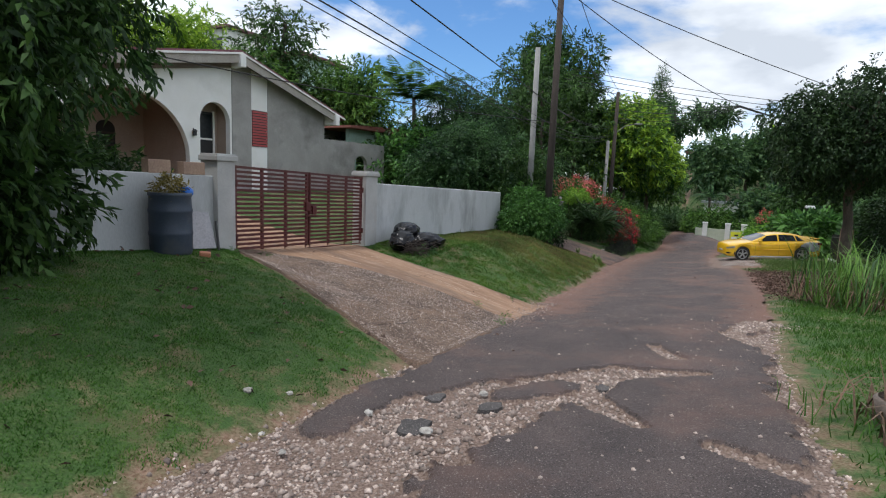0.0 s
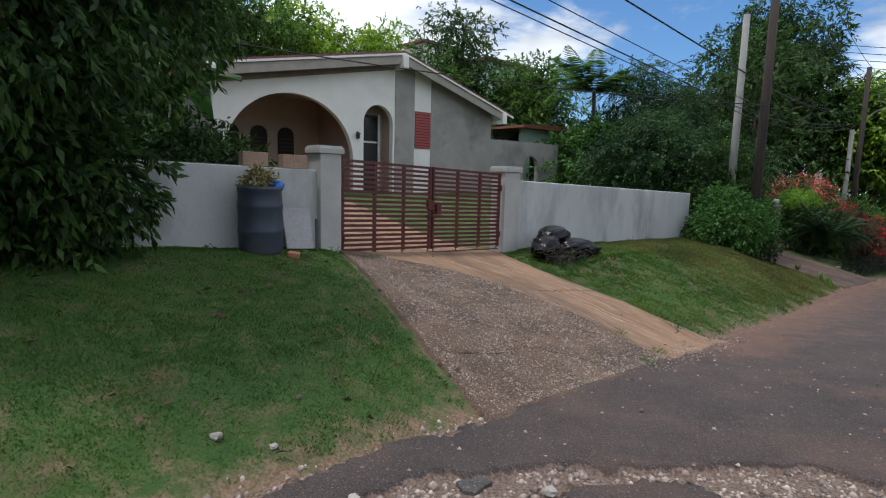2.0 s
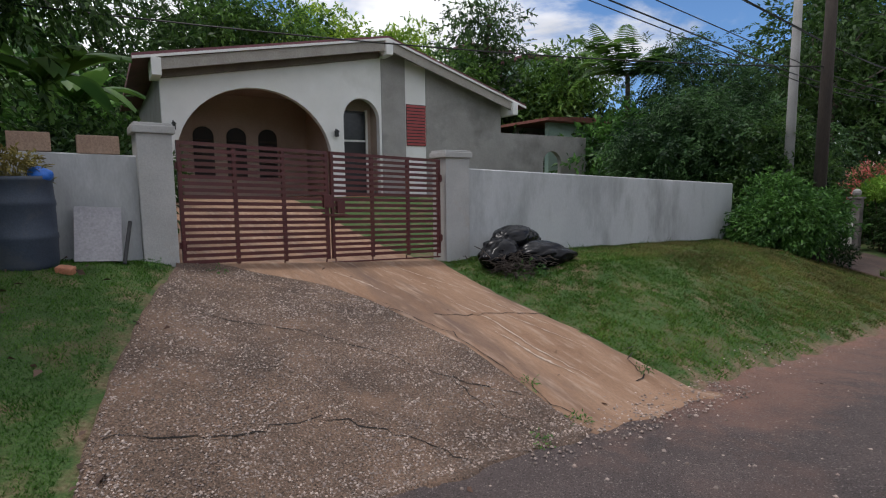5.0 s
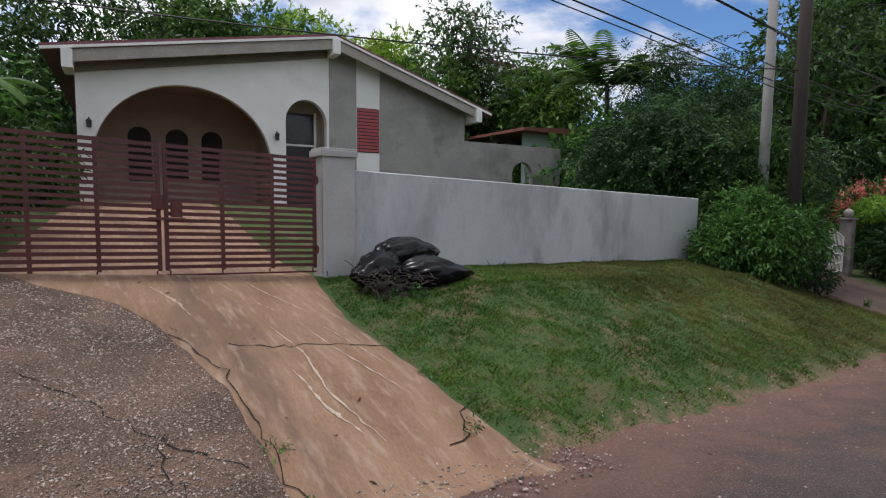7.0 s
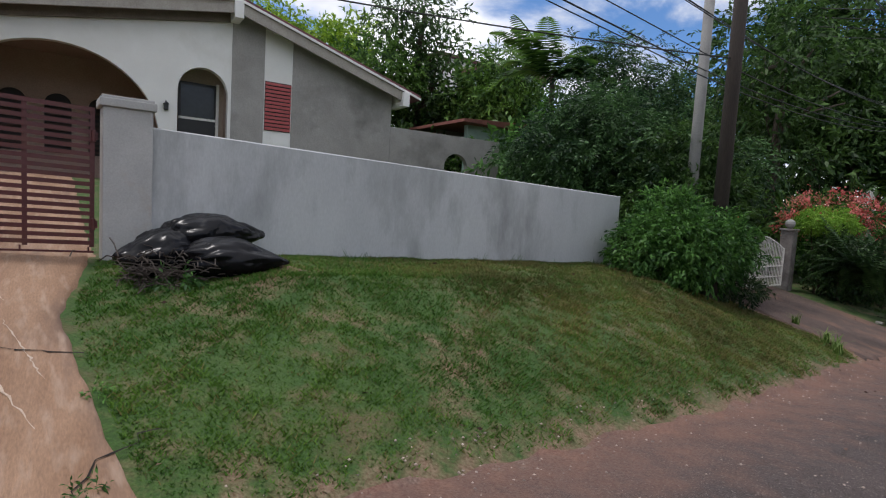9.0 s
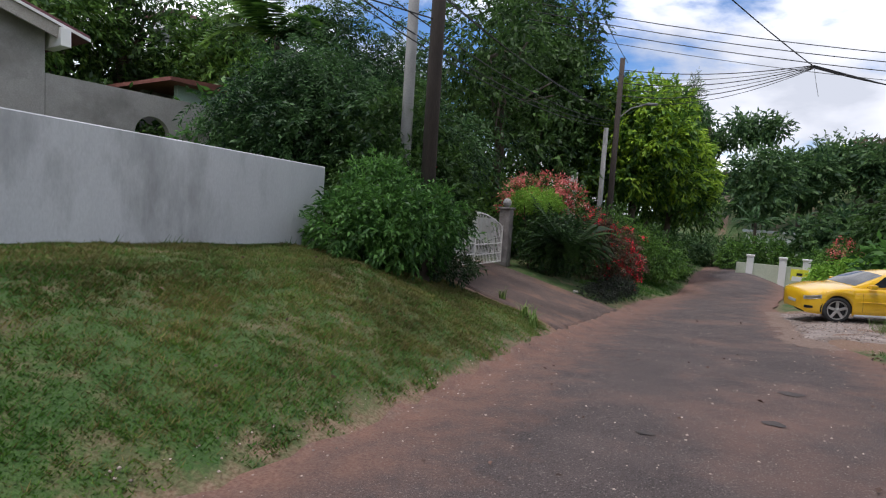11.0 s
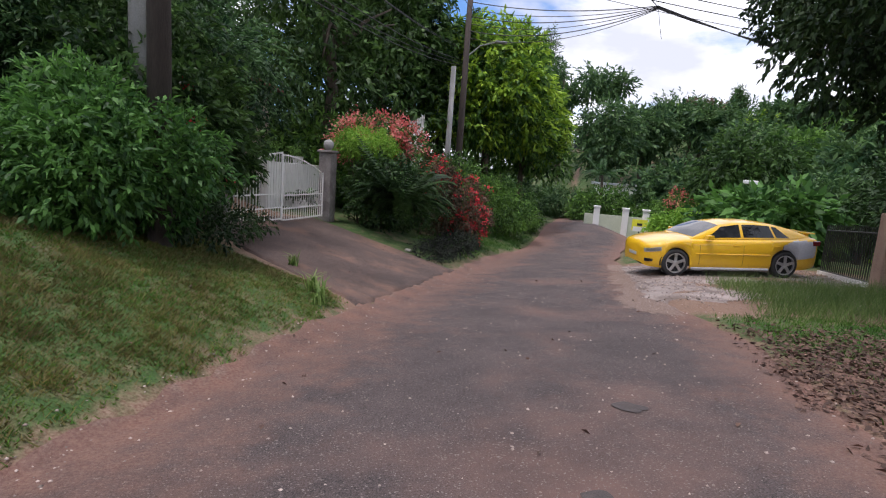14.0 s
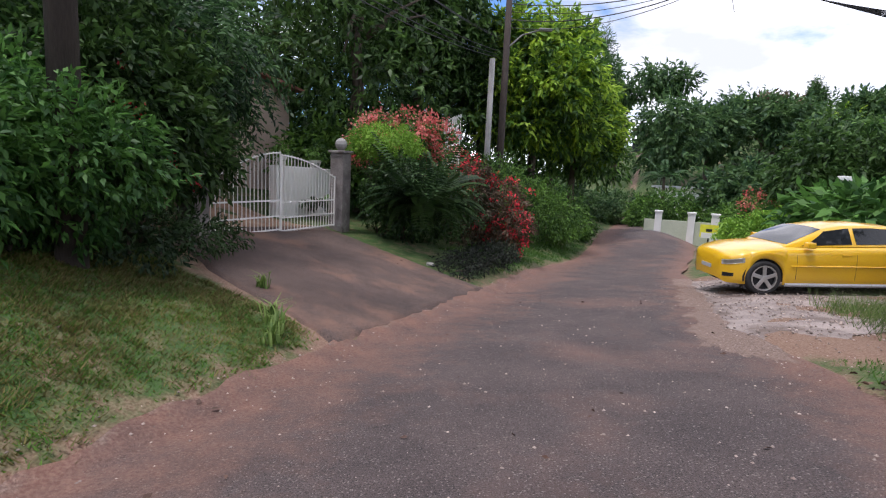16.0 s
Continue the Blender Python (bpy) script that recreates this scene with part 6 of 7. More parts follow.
rubbish_bag(11.15, -6.55, 0.0, (0.36, 0.32, 0.30), 200, 1, "full black plastic rubbish bag beside the gate pillar")
rubbish_bag(11.62, -6.72, 0.20, (0.50, 0.32, 0.24), 12, 2, "full black plastic rubbish bag lying on others")
rubbish_bag(11.68, -6.18, 0.0, (0.46, 0.34, 0.24), -20, 3, "shiny black plastic rubbish bag slumped on the grass")
rng = np.random.default_rng(5)
brush_pile = thing("brush_pile", "heap of dry dark twigs beside rubbish bags", "brushwood", Matrix.Translation(ground_at(11.05, -6.15)))
bm = bmesh.new()
for i in range(150):
    a = rng.uniform(0, 6.28)
    p = Vector((rng.normal() * 0.2, rng.normal() * 0.2, rng.uniform(0, 0.28)))
    q = p + Vector((math.cos(a), math.sin(a), rng.uniform(-0.2, 0.6))) * rng.uniform(0.12, 0.34)
    q.z = max(q.z, 0.0)
    tube(bm, [p, (p + q) / 2 + Vector((0, 0, 0.03)), q], 0.006, 4, False)
part("brushwood", bm, DARK_WOOD, brush_pile)["kind"] = "stuff"
foliage("dead_leaves", [(0, 0, 0.1, 0.3, 0.3, 0.14)], 90, 4, 0.05, DARK_WOOD, 207, brush_pile)
foliage("weed_tuft", [(0.25, 0.0, 0.06, 0.2, 0.2, 0.1)], 40, 5, 0.07, LEAF_BUSH, 208, brush_pile)["kind"] = "stuff"

# ---- right side: fence, car verge, dry canes ----
fence_a, fence_b = (30.67, 5.27), (27.91, 5.20)
fence = thing("iron_fence", "black iron railing on a white kerb behind the car", "fence")
p0, p1 = ground_at(*fence_a), ground_at(*fence_b)
run = (p1 - p0)
long = run.length
for i in range(int(long / 0.11) + 1):
    p = p0 + run * (i * 0.11 / long)
    part("bar", boxed(p.x - 0.009, p.x + 0.009, p.y - 0.009, p.y + 0.009, p.z, p.z + 1.25), BLACK_IRON, fence)
for h in (0.12, 1.12):
    part("rail", tube(bmesh.new(), [p0 + Vector((0, 0, h)), p1 + Vector((0, 0, h))], 0.018, 6), BLACK_IRON, fence)
kerb = part("kerb", tube(bmesh.new(), [p0 + Vector((0, 0, 0.03)), p1 + Vector((0, 0, 0.03))], 0.10, 4), WHITE_PAINT, fence, "white painted kerb")
fence_post = part("brick_post", boxed(-0.2, 0.2, -0.2, 0.2, -0.3, 1.5, 0.02), BRICKY)
fence_post.matrix_world = Matrix.Translation(p1 + run.normalized() * 0.55) @ pose(0, 0, 0, 0, 0, ROAD_TURN)
tagged(fence_post, "reddish block post ending the iron railing", "post")
sign = thing("yellow_sign", "small yellow notice board on a post beside the far wall", "sign", Matrix.Translation(ground_at(43.18, 1.86, -0.1)) @ pose(0, 0, 0, 0, 0, ROAD_TURN - 90))
SIGN_YELLOW = plain("sign_yellow", (0.72, 0.68, 0.04), 0.5)
part("post", boxed(-0.03, 0.03, 0.02, 0.06, -0.2, 1.2), BLACK_IRON, sign)
part("board", boxed(-0.36, 0.36, -0.015, 0.015, 0.75, 1.3, 0.005), SIGN_YELLOW, sign)
part("notice", boxed(-0.3, 0.3, -0.02, -0.016, 0.72, 0.95), WHITE_PAINT, sign)
part("emblem", boxed(-0.12, 0.12, -0.024, -0.02, 1.0, 1.12), BLACK_IRON, sign)
FAR_WALL = surface("pale_green_wall", (0.44, 0.48, 0.36), (0.54, 0.57, 0.45), 1, 30, 0.85, 0.1)
far_wall = thing("far_garden_wall", "low pale green garden wall with capped white posts", "wall", ROAD_FRAME @ Matrix.Translation((49.0, 0, -2.6)))
part("panel", boxed(-0.1, 0.1, -2.6, 0.9, -1.0, 0.95), FAR_WALL, far_wall)
for y in (0.2, -1.45, -2.6):
    gp = part("pier", boxed(-0.18, 0.18, y - 0.18, y + 0.18, -1.0, 1.35, 0.02), WHITE_PAINT, far_wall)
    part("pier_cap", boxed(-0.22, 0.22, y - 0.22, y + 0.22, 1.35, 1.45, 0.02), WHITE_PAINT, gp)
villa = thing("villa", "white villa wall seen among palms at the road's end", "house", ROAD_FRAME @ Matrix.Translation((66, -1.6, -3.4)))
part("wall", boxed(0, 5, -2.2, 2.2, -1, 3.4), WHITE_PAINT, villa)
part("roof", boxed(-0.4, 5.4, -2.5, 2.5, 3.4, 3.6), RENDER_GREY, villa)
for y in (-1.3, 0.6):
    part("window", boxed(-0.03, 0.0, y, y + 0.9, 1.2, 2.4), DARK_GLASS, villa)
for nm, vv, ww, zz, sx, mat_wall, lab in (("hill_house", 100, 26, 6.4, 9, CREAM_SHADED, "cream house on the far hilltop behind trees"), ("hill_house", 40, -37, 7.0, 4, PALE_GREEN, "blue-green house high behind trees"), ("hill_house", 90, -1.5, 1.6, 4, CREAM_SHADED, "pale house half hidden on the far hill"), ("hill_house", 47, -54, 12.6, 4, WHITE_PAINT, "white house high behind trees")):
    hh = thing(nm, lab, "house", ROAD_FRAME @ Matrix.Translation((vv, -ww, zz)))
    part("wall", boxed(0, 6, -sx / 2, sx / 2, -8, 5.2), mat_wall, hh)
    part("roof", boxed(-0.6, 6.6, -sx / 2 - 0.6, sx / 2 + 0.6, 5.2, 5.5), MAROON, hh)
    for k in range(3):
        part("window", boxed(-0.05, 0.0, -sx / 2 + 0.8 + k * sx / 3.3, -sx / 2 + 2.0 + k * sx / 3.3, 2.6, 4.2), DARK_GLASS, hh)
lamp_post = thing("garden_lamp", "slim white garden lamp post behind the car", "lamp", Matrix.Translation(ground_at(39.08, 5.44)))
part("post", tube(bmesh.new(), [(0, 0, -0.2), (0, 0, 2.75)], 0.05, 10), WHITE_PAINT, lamp_post)
part("head", boxed(-0.28, 0.28, -0.1, 0.1, 2.75, 2.9, 0.03), WHITE_PAINT, lamp_post)
canes = thing("cane_clump", "clump of tall green and dead brown cane grass beside the road", "plant", Matrix.Translation(ground_at(13.6, 3.6)))


def blades(n, spread, low, high, rng, lean=0.5, width=0.02):
    """Tall bent blades: verts and quads, three joints each."""
    base = np.c_[np.clip(rng.normal(size=n), -1.6, 1.6) * spread[0], np.clip(rng.normal(size=n), -1.6, 1.6) * spread[1], np.zeros(n)]
    h = rng.uniform(low, high, n)
    a = rng.uniform(0, 6.28, n)
    way = np.c_[np.cos(a), np.sin(a)] * (lean * rng.uniform(0.2, 1.2, n) * h)[:, None]
    side = np.c_[-np.sin(a), np.cos(a), np.zeros(n)] * width
    mid = base + np.c_[way * 0.3, h * 0.62]
    tip = base + np.c_[way, h * rng.uniform(0.55, 1.0, n)]
    v = np.stack([base - side, base + side, mid + side * 0.8, mid - side * 0.8, tip], 1).reshape(-1, 3)
    i = np.arange(n)[:, None] * 5
    f = np.concatenate([i + np.array([[0, 1, 2, 3]]), i + np.array([[3, 2, 4, 4]])])
    return v, f[:n], f[n:, :3]


def blade_part(name, n, spread, low, high, material, parent, seed, lean=0.5, width=0.02):
    rng = np.random.default_rng(seed)
    v, q, t = blades(n, spread, low, high, rng, lean, width)
    faces = np.concatenate([q[:, [0, 1, 2]], q[:, [0, 2, 3]], t])
    return array_mesh(name, v, faces, material, parent)


for v, w, s in ((21.86, -3.98, 77), (21.69, -3.78, 78), (21.43, -3.63, 79), (22.70, -4.80, 80)):
    plant = thing("spider_plant", "small bright spider plant on the edge of the lawn", "plant", Matrix.Translation(ground_at(v, w)), "spider plants")
    blade_part("rosette", 30, (0.04, 0.04), 0.16, 0.34, LEAF_STRIPED, plant, s, 0.75, 0.012)["kind"] = "stuff"
blade_part("green_growth", 620, (1.0, 0.75), 0.6, 1.6, LEAF_MID, canes, 221, 0.95, 0.013)["kind"] = "stuff"
blade_part("dead_growth", 520, (1.1, 0.75), 0.3, 0.8, DRY_TWIG, canes, 222, 1.7, 0.009)["kind"] = "stuff"
husk = thing("fallen_palm_sheath", "dry curled palm sheath and leaves lying on the verge", "palm litter", Matrix.Translation(ground_at(5.25, 1.72)))
PALE_HUSK = surface("dry_husk", (0.11, 0.085, 0.07), (0.21, 0.17, 0.145), 4, 40, 0.9, 0.3, local=True)
bm = bmesh.new()
ringpts = [(0.40 * math.cos(a), 0.30 * math.sin(a), 0.06 + 0.08 * math.sin(a * 0.5)) for a in np.linspace(1.6, 5.0, 18)]
rows = [[bm.verts.new(Vector(p) + Vector((0, 0, -0.05))), bm.verts.new(Vector(p) * 1.1 + Vector((0, 0, 0.08))), bm.verts.new(Vector(p) * 1.02 + Vector((0, 0, 0.11)))] for p in ringpts]
for r, s in zip(rows, rows[1:]):
    bm.faces.new((r[0], r[1], s[1], s[0]))
    bm.faces.new((r[1], r[2], s[2], s[1]))
part("sheath", bm, PALE_HUSK, husk, smooth_faces=True)
blade_part("dead_growth", 150, (0.35, 0.3), 0.2, 0.5, DRY_TWIG, husk, 224, 2.0, 0.009)["kind"] = "stuff"
blade_part("weed_growth", 260, (0.55, 0.45), 0.08, 0.28, BLADE, husk, 225, 1.1, 0.006)["kind"] = "stuff"

# ---- grass, gravel and litter ----
TUFT = np.random.default_rng(355).random((256, 256))


def speckle(V, W, size):
    """Smooth noise, 0 to 1, with lumps of the given size in metres."""
    a, b = V / size + 40, W / size + 90
    i, j = np.floor(a).astype(int), np.floor(b).astype(int)
    f, g = a - i, b - j
    f, g = f * f * (3 - 2 * f), g * g * (3 - 2 * g)
    q = TUFT[i % 256, j % 256] * (1 - f) + TUFT[(i + 1) % 256, j % 256] * f
    r = TUFT[i % 256, (j + 1) % 256] * (1 - f) + TUFT[(i + 1) % 256, (j + 1) % 256] * f
    return q * (1 - g) + r * g


def tufts(V, W):
    return smooth(0.25, 0.7, 0.55 * speckle(V, W, 0.11) + 0.25 * speckle(V, W, 0.3) + 0.2 * speckle(V, W, 0.9))


def scatter_grass(name, v0, v1, w0, w1, per_m2, low, high, material, seed, label, keep=None, width=0.006, lean=0.6):
    rng = np.random.default_rng(seed)
    n = int((v1 - v0) * (w1 - w0) * per_m2)
    V, W = rng.uniform(v0, v1, n), rng.uniform(w0, w1, n)
    if keep is not None:
        ok = rng.random(n) < keep(V, W)
        V, W = V[ok], W[ok]
    n = len(V)
    Z = height(V, W) + 0.025 * waves(V, W, 1.0) * smooth(0, 0.6, np.maximum(left_edge(V) - W, W - right_edge(V)))
    base = to_world(V, W, Z - 0.01)
    tall = rng.uniform(low, high, n) * (0.75 + 0.4 * tufts(V, W))
    a = rng.uniform(0, 6.28, n)
    side = np.c_[np.cos(a), np.sin(a), np.zeros(n)] * width
    b = rng.uniform(0, 6.28, n)
    tip = base + np.c_[np.cos(b) * tall * lean, np.sin(b) * tall * lean, tall]
    v = np.stack([base - side, base + side, tip], 1).reshape(-1, 3)
    ob = array_mesh(name, v, np.arange(3 * n).reshape(n, 3), material)
    return tagged(ob, label, "grass", kind="stuff")


def lawn_keep(V, W):
    e, r = left_edge(V) - W, W - right_edge(V)
    edge = np.where(W < -1, smooth(0.0, 0.55, e + 0.18 * waves(V, W, 2.0)), smooth(0.1, 0.7, r + 0.2 * waves(V, W, 2.0)))
    drive = 1 - ((V > np.interp(W, DRIVE_W, DRIVE_L) - 0.04) & (V < np.interp(W, DRIVE_W, DRIVE_R) + 0.05) & (W < -2.5))
    thin = 0.72 + 0.28 * smooth(-0.5, 0.2, waves(V, W, 0.9, 2.2) + 0.5 * waves(V, W, 2.6, 1.2))
    drive2 = 1 - ((V > np.interp(W, DRIVE_W, DRIVE_2L)) & (V < 27.5) & (W < -2.5))
    litter = 1 - 0.85 * smooth(13, 16, V) * smooth(23, 20, V) * smooth(1.2, 1.7, W) * smooth(5.0, 3.6, W)
    clump = 1 - smooth(9, 11, V) * (W < -1) * 0.5 * (1 - tufts(V, W))
    return edge * drive * thin * drive2 * litter * clump


scatter_grass("lawn_grass", -2.0, 6.7, -7.4, -2.9, 6800, 0.014, 0.036, BLADE, 301, "short mown lawn grass", lawn_keep)
scatter_grass("bank_grass", 10.2, 22.2, -7.36, -3.0, 6200, 0.014, 0.042, BLADE_BANK, 302, "short grass on the sloping bank", lawn_keep, 0.0085, 1.0)
scatter_grass("dry_grass", 10.4, 22.2, -7.3, -3.0, 8000, 0.018, 0.065, BLADE_DRY, 307, "dry yellowish grass in patches on the bank", lambda V, W: lawn_keep(V, W) * (0.1 + 0.9 * smooth(13, 17, V)) * (0.4 + 0.6 * smooth(0.42, 0.62, 0.6 * speckle(V, W, 1.3) + 0.4 * speckle(V, W, 0.35))), 0.007, 1.1)
scatter_grass("verge_grass", 1.0, 23.5, 0.9, 5.5, 1300, 0.03, 0.09, BLADE, 303, "rough green grass on the verge", lawn_keep, 0.007)
scatter_grass("far_verge_grass", 29.5, 42.0, -5.2, -2.6, 900, 0.04, 0.09, BLADE, 304, "short grass strip beside the far road", lawn_keep, 0.009)
scatter_grass("tall_grass", 23.3, 27.2, 2.0, 7.5, 700, 0.14, 0.38, BLADE_TALL, 305, "tall pale seeding grass before the parked car", lambda V, W: smooth(23.0, 24.0, V - 0.25 * W + 1.0) * smooth(1.8, 2.6, W + 0.3 * waves(V, W)), 0.0045, 0.6)
scatter_grass("wall_weeds", 11.3, 19.8, -7.36, -7.15, 260, 0.05, 0.16, BLADE, 306, "weeds along the foot of the wall", lambda V, W: smooth(0.1, 0.5, waves(V, W, 1.4)), 0.009)


def scatter_leaves(name, v0, v1, w0, w1, n, size, material, seed, label, keep=None):
    rng = np.random.default_rng(seed)
    V, W = rng.uniform(v0, v1, n), rng.uniform(w0, w1, n)
    if keep is not None:
        ok = rng.random(n) < keep(V, W)
        V, W = V[ok], W[ok]
    n = len(V)
    base = to_world(V, W, height(V, W) + 0.035)
    way = np.c_[rng.normal(size=(n, 2)), rng.normal(scale=0.15, size=n)]
    ln = size * rng.uniform(0.6, 1.3, n)
    v, f = leaf_quads(base, way, ln, ln * 0.5, rng, 0.15)
    return tagged(array_mesh(name, v, f, material), label, "fallen leaves", kind="stuff")


scatter_leaves("fallen_leaves", -1.5, 6.3, -7.3, -3.2, 150, 0.09, DRY_LEAF, 311, "a few brown leaves fallen on the lawn")
scatter_leaves("leaf_litter", 13.5, 23.5, 1.3, 5.2, 44000, 0.06, DRY_LEAF, 312, "thick brown leaf litter under the overhanging tree", lambda V, W: smooth(13, 15.5, V) * smooth(23.3, 21, V) * smooth(1.2, 1.9, W + 0.25 * waves(V, W, 1.5)))
scatter_leaves("drive_leaves", 6.5, 28.0, -7.0, 1.0, 140, 0.06, DRY_LEAF, 313, "stray brown leaves on the road and drives")


def stones(name, V, W, size, material, seed, label, lift=0.0, dips=True):
    """Small broken stones, each a jittered eight-sided lump."""
    rng = np.random.default_rng(seed)
    n = len(V)
    octa = np.array([(1, 0, 0), (0, 1, 0), (-1, 0, 0), (0, -1, 0), (0, 0, 0.75), (0, 0, -0.5)], float)
    tri = np.array([(0, 1, 4), (1, 2, 4), (2, 3, 4), (3, 0, 4), (1, 0, 5), (2, 1, 5), (3, 2, 5), (0, 3, 5)])
    s = size * rng.uniform(0.4, 1.5, n) ** 1.3
    a = rng.uniform(0, 6.28, n)
    pts = octa[None] * rng.uniform(0.6, 1.3, (n, 6, 1)) * s[:, None, None]
    x = pts[..., 0] * np.cos(a)[:, None] - pts[..., 1] * np.sin(a)[:, None]
    y = pts[..., 0] * np.sin(a)[:, None] + pts[..., 1] * np.cos(a)[:, None]
    z = height(V, W) + 0.02 + (road_relief(V, W) if dips else 0.0) + lift
    base = to_world(V, W, z)
    v = base[:, None, :] + np.stack([x, y, pts[..., 2]], -1)
    f = (np.arange(n)[:, None, None] * 6 + tri[None]).reshape(-1, 3)
    return tagged(array_mesh(name, v.reshape(-1, 3), f, material), label, "gravel", kind="stuff")


rng = np.random.default_rng(331)
V, W = rng.uniform(1.0, 10.5, 75000), rng.uniform(-3.3, 1.5, 75000)
m = patch_mask(V, W) + 0.25 * waves(V, W, 2.5, 1.0)
ok = rng.random(75000) < smooth(0.45, 0.8, m) * (0.25 + 0.55 * smooth(-0.3, 0.4, waves(V, W, 3.1, 0.6))) + 0.006
stones("gravel", V[ok], W[ok], 0.0145, STONE, 332, "loose pinkish gravel in the broken road")
V, W = rng.uniform(9, 30, 12000), rng.uniform(-3.4, 2.0, 12000)
ok = rng.random(12000) < np.where((W - left_edge(V) < 0.35) | ((V > 23) & (W > 0.3)), 0.5, 0.14)
big = rng.uniform(0, 1, (2, 2600))
VB, WB = 1.0 + 5.4 * big[0], -3.2 + 3.4 * big[1]
keep_big = patch_mask(VB, WB) > 0.62
stones("coarse_gravel", VB[keep_big], WB[keep_big], 0.026, STONE, 334, "coarse pale stones among the gravel", 0.004)
stones("road_grit", V[ok], W[ok], 0.0095, STONE, 333, "grit scattered along the road's edge")
for i, (v, w, s) in enumerate(((3.35, -3.5, 0.05), (3.65, -3.3, 0.035), (3.75, -2.5, 0.05), (3.6, -1.85, 0.06), (4.7, -1.8, 0.05), (3.0, -3.0, 0.03), (2.8, -2.6, 0.035), (3.3, -1.05, 0.025), (5.3, -1.1, 0.035), (6.2, 0.2, 0.03), (3.4, 1.35, 0.04), (27.6, -4.6, 0.09))):
    bm = bmesh.new()
    bmesh.ops.create_icosphere(bm, subdivisions=2, radius=1.0)
    for q in bm.verts:
        q.co = Vector((q.co.x * s * 0.95, q.co.y * s * 0.75, q.co.z * s * 0.5)) * (1 + 0.45 * noise.noise(q.co * 1.7 + Vector((i * 3.0, 0, 0))))
    ob = part("stone", bm, LIMESTONE)
    ob.matrix_world = Matrix.Translation(ground_at(v, w, s * 0.22)) @ pose(0, 0, 0, 0, 0, 47 * i)
    tagged(ob, "loose pale stone lying at the road's edge", "stone", "loose stones")


rng = np.random.default_rng(341)
CHUNK = surface("asphalt_chunk", (0.045, 0.040, 0.040), (0.085, 0.075, 0.072), 6, 90, 0.9, 0.5, spots=(0.22, 0.20, 0.18), spot_scale=90.0, piece=0.25)
for i, (v, w, s) in enumerate(((3.68, -2.0, 0.12), (4.46, -2.2, 0.10), (4.42, -1.62, 0.10), (5.45, -0.80, 0.07))):
    n = 15
    rim = [(s * rng.uniform(0.65, 1.15) * math.cos(6.283 * k / n) * 1.5, s * rng.uniform(0.65, 1.15) * math.sin(6.283 * k / n)) for k in range(n)]
    bm = bmesh.new()
    lo = [bm.verts.new((x * 1.06, y * 1.06, -0.03)) for x, y in rim]
    hi = [bm.verts.new((x, y, 0.012 + rng.uniform(-0.006, 0.006))) for x, y in rim]
    bm.faces.new(hi)
    for k in range(n):
        bm.faces.new((lo[k], lo[(k + 1) % n], hi[(k + 1) % n], hi[k]))
    ob = part("asphalt_chunk", bm, CHUNK)
    ob.matrix_world = Matrix.Translation(ground_at(v, w, -0.016)) @ pose(0, 0, 0, rng.uniform(-6, 6), 5 + rng.uniform(-4, 4), 40 + 50 * rng.random())
    tagged(ob, "flat broken piece of dark asphalt among gravel", "asphalt piece", "asphalt pieces")
APRON = surface("gravelly_concrete", (0.20, 0.165, 0.15), (0.36, 0.30, 0.27), 2.0, 60, 0.92, 0.5, stain=(0.13, 0.095, 0.08), stain_scale=1.4, stain_at=(0.46, 0.64))
sheet("apron", np.linspace(23.6, 31.0, 70), np.linspace(0, 1, 40), APRON, 0.008, None, lambda V, W: -0.06 * smooth(24.8, 23.7, V), "pale gravelly concrete apron under the parked car",
      warp=lambda V, W: (right_edge(V) - 0.25 + 0.2 * waves(V, 0 * V, 1.5, 0.3)) + W * smooth(23.6, 25.4, V) * ((2.2 + 2.6 * smooth(25, 27.3, V) - 2.0 * smooth(29.8, 31.0, V)) + 0.25 * waves(V, 0 * V, 1.9, 2.0)))
V, W = rng.uniform(24.4, 31.2, 2600), rng.uniform(0.6, 5.2, 2600)
stones("apron_gravel", V, W, 0.016, STONE, 335, "loose gravel round the parked car", 0.01)


rng = np.random.default_rng(351)
V, W = rng.uniform(5.4, 8.9, 52000), rng.uniform(-7.5, -2.9, 52000)
patchy = 0.6 * speckle(V, W, 0.5) + 0.4 * speckle(V, W, 0.16)
ok = (V > np.interp(W, DRIVE_W, DRIVE_L) + 0.06) & (V < np.interp(W, DRIVE_W, DRIVE_M) - 0.06) & (rng.random(52000) < (0.30 + 0.45 * smooth(0.3, 0.6, patchy)) * smooth(-7.5, -6.6, W))
stones("drive_pebbles", V[ok], W[ok], 0.0082, STONE, 352, "small worn pebbles showing in the concrete drive", 0.0165, False)
V, W = rng.uniform(8.0, 11.0, 700), rng.uniform(-3.15, -2.6, 700)
stones("drive_grit", V, W, 0.011, STONE, 353, "grit washed down to the foot of the drive", 0.013, False)
for v, w, seed in ((8.86, -3.05, 361), (8.84, -3.6, 362), (10.32, -3.45, 363), (10.4, -4.3, 364), (8.3, -2.95, 365), (6.4, -7.0, 366), (7.1, -7.0, 367)):
    weed = thing("weed_tuft", "small green weed growing from a crack in the drive", "weed", Matrix.Translation(ground_at(v, w, 0.03)), "weeds in the drive")
    foliage("leaves", [(0, 0, 0.02, 0.07, 0.07, 0.03)], 26, 4, 0.035, LEAF_BUSH, seed, weed)["kind"] = "stuff"


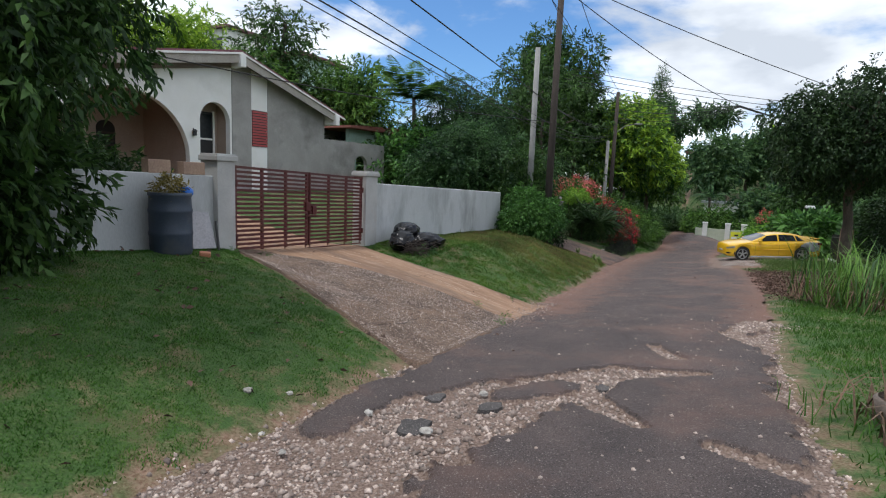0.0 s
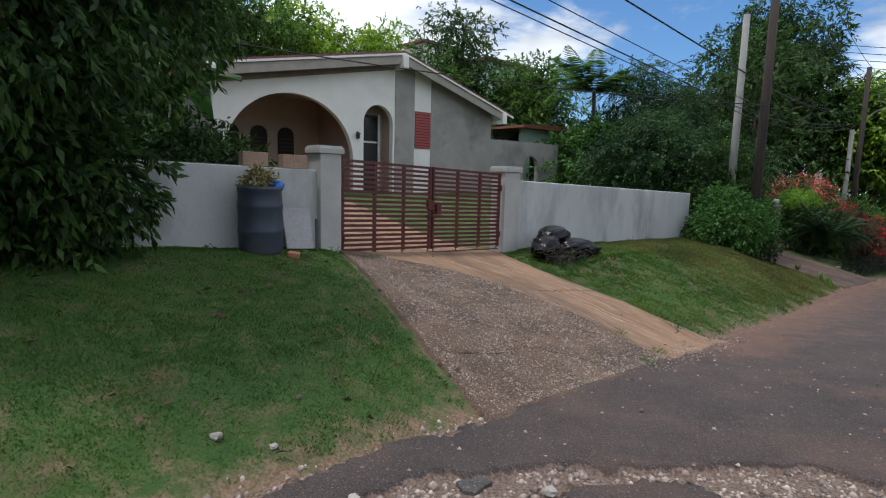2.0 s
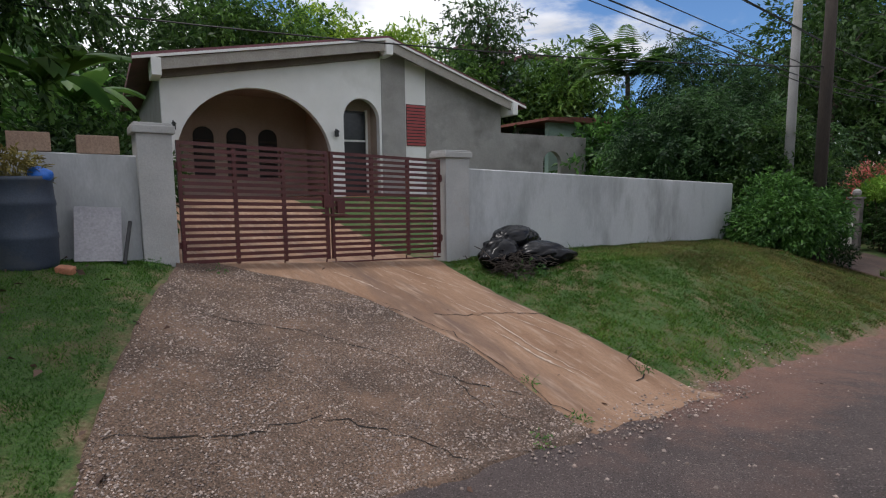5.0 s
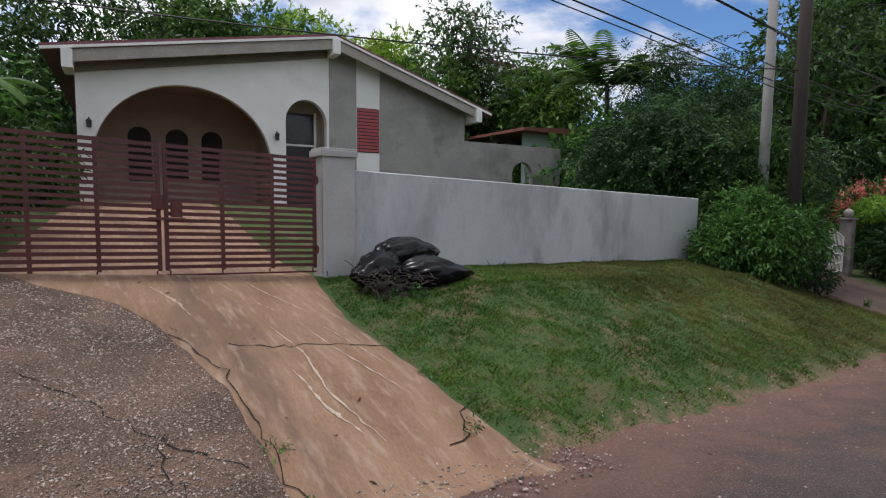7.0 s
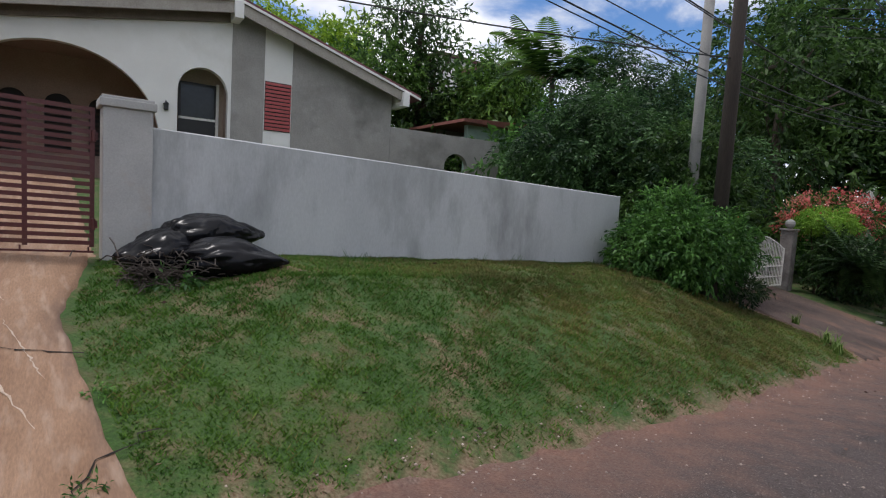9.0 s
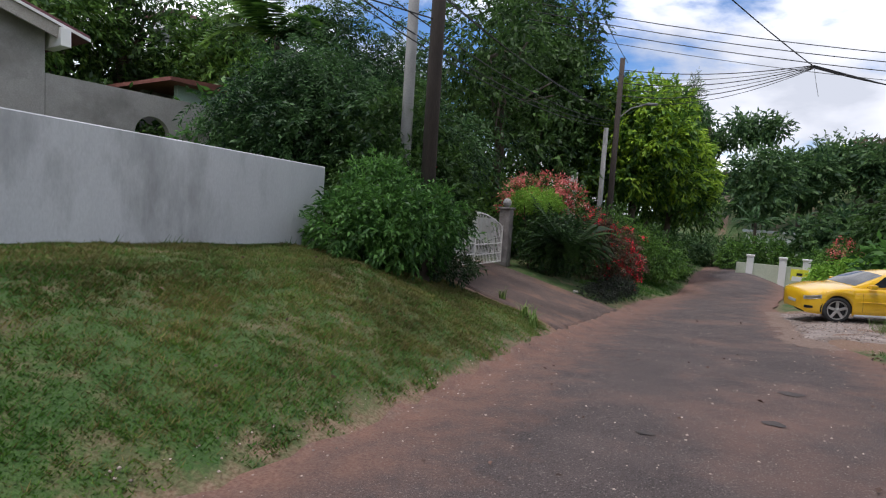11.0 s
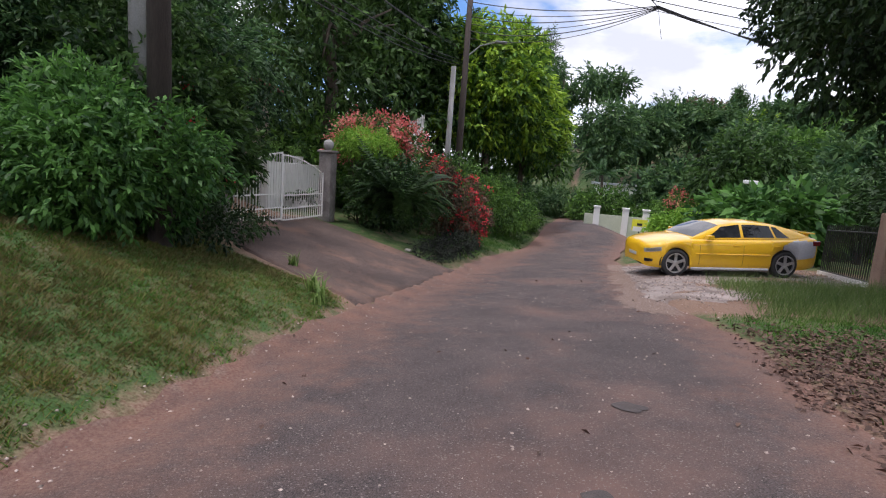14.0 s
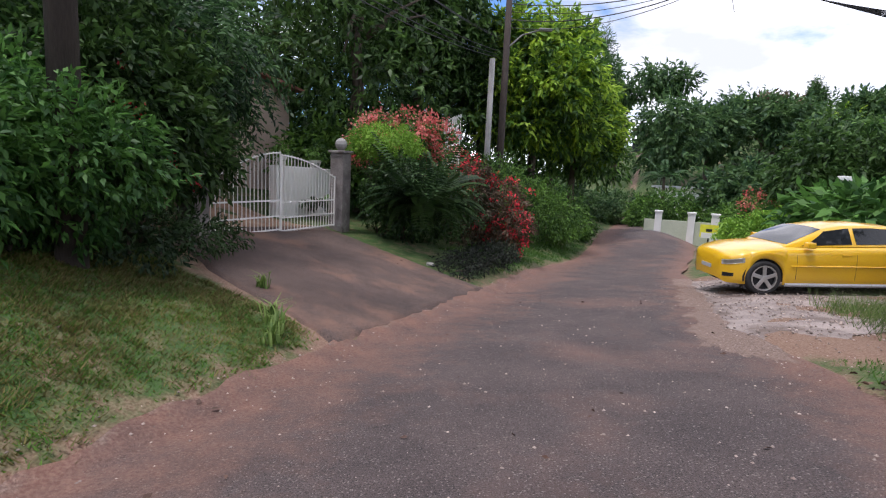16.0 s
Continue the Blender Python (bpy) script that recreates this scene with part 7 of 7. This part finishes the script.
def crack(name, pts, wide, parent_name, seed):
    """A jagged dark crack across a slab, a little proud of it."""
    rng = np.random.default_rng(seed)
    fine = []
    for (a, b), (c, d) in zip(pts, pts[1:]):
        k = max(3, int(math.hypot(c - a, d - b) / 0.08))
        for i in range(k):
            fine.append((a + (c - a) * i / k + rng.normal() * 0.02 + 0.03 * math.sin(9 * (a + b) + 17 * i / k), b + (d - b) * i / k + rng.normal() * 0.02))
    bm = bmesh.new()
    last = None
    for i, (v, w) in enumerate(fine):
        h = wide * rng.uniform(0.2, 1.0)
        p, q = fine[max(i - 2, 0)], fine[min(i + 2, len(fine) - 1)]
        long = math.hypot(q[0] - p[0], q[1] - p[1]) or 1
        dv, dw = -(q[1] - p[1]) / long * h, (q[0] - p[0]) / long * h
        z = 0.0415 if parent_name == "driveway_1" else 0.0365
        pair = [bm.verts.new(ground_at(v - dv, w - dw, z)), bm.verts.new(ground_at(v + dv, w + dw, z))]
        if last:
            bm.faces.new((last[0], last[1], pair[1], pair[0]))
        last = pair
    ob = part(name, bm, CRACK_DIRT, bpy.data.objects[parent_name])
    return ob


CRACK_DIRT = surface("crack_dirt", (0.010, 0.008, 0.006), (0.02, 0.015, 0.012), 8, 60, 1.0, 0.2)
crack("crack", [(5.7, -3.9), (6.4, -3.7), (7.0, -3.75), (7.5, -3.3), (7.7, -2.9)], 0.0075, "driveway_1", 1)
crack("crack", [(6.6, -5.6), (7.3, -5.1), (7.9, -4.4), (8.2, -3.9), (8.7, -3.45)], 0.0097, "driveway_1", 2)
crack("crack", [(8.2, -3.9), (8.3, -3.4), (8.4, -3.0)], 0.0067, "driveway_1", 3)
crack("crack", [(8.5, -5.6), (8.75, -4.8), (8.82, -4.0), (8.87, -3.1)], 0.0083, "driveway_1", 4)
crack("crack", [(8.93, -5.15), (9.36, -5.04), (9.89, -5.00), (10.45, -4.83)], 0.0105, "driveway_2", 5)
crack("crack", [(10.70, -3.88), (10.37, -3.69), (10.29, -3.50), (10.01, -3.27)], 0.0090, "driveway_2", 6)
CRACK_LIME = surface("lime_streak", (0.40, 0.30, 0.23), (0.50, 0.41, 0.33), 8, 60, 0.9, 0.1)


def streak(pts, wide, seed):
    rng = np.random.default_rng(seed)
    bm = bmesh.new()
    last = None
    n = 26
    for i in range(n):
        f = i / (n - 1) * (len(pts) - 1)
        k = min(int(f), len(pts) - 2)
        v = pts[k][0] + (pts[k + 1][0] - pts[k][0]) * (f - k) + rng.normal() * 0.006
        w = pts[k][1] + (pts[k + 1][1] - pts[k][1]) * (f - k)
        h = wide * rng.uniform(0.05, 1.4) * math.sin(math.pi * (0.05 + 0.9 * i / n))
        pair = [bm.verts.new(ground_at(v - h, w, 0.036)), bm.verts.new(ground_at(v + h, w, 0.036))]
        if last:
            bm.faces.new((last[0], last[1], pair[1], pair[0]))
        last = pair
    part("lime_streak", bm, CRACK_LIME, bpy.data.objects["driveway_2"], "thin pale lime streak")


for i, line in enumerate((((9.4, -5.5), (9.5, -4.9), (9.45, -4.2), (9.6, -3.5)), ((9.7, -5.6), (9.8, -5.0), (9.95, -4.4), (10.1, -4.0)), ((9.9, -5.5), (10.05, -4.9), (10.15, -4.5)), ((8.5, -6.9), (8.7, -6.3), (8.75, -5.9)), ((9.5, -7.2), (9.7, -6.5), (9.9, -5.9)), ((9.2, -7.1), (9.45, -6.3), (9.6, -5.9)), ((9.3, -4.6), (9.35, -4.0), (9.5, -3.6)))):
    streak(line, (0.016, 0.010, 0.007)[i % 3], 40 + i)
OIL = surface("oil_stain", (0.044, 0.036, 0.034), (0.078, 0.062, 0.057), 8, 60, 0.85, 0.6)
for i, (v, w, s) in enumerate(((19.22, 0.09, 0.10), (17.84, -0.13, 0.10), (16.93, -1.05, 0.07), (19.25, 0.09, 0.11), (17.19, 0.91, 0.15))):
    bm = bmesh.new()
    c = bm.verts.new(ground_at(v, w, 0.0275))
    rim = [bm.verts.new(ground_at(v + s * 0.8 * math.cos(a) * (1 + 0.25 * math.sin(3 * a + i)), w + s * math.sin(a) * (1 + 0.2 * math.cos(2 * a + i)), 0.0265)) for a in np.linspace(0, 6.283, 19)[:-1]]
    for k in range(18):
        bm.faces.new((c, rim[k], rim[(k + 1) % 18]))
    part("stain", bm, OIL, bpy.data.objects["road"], "dark oily patch")
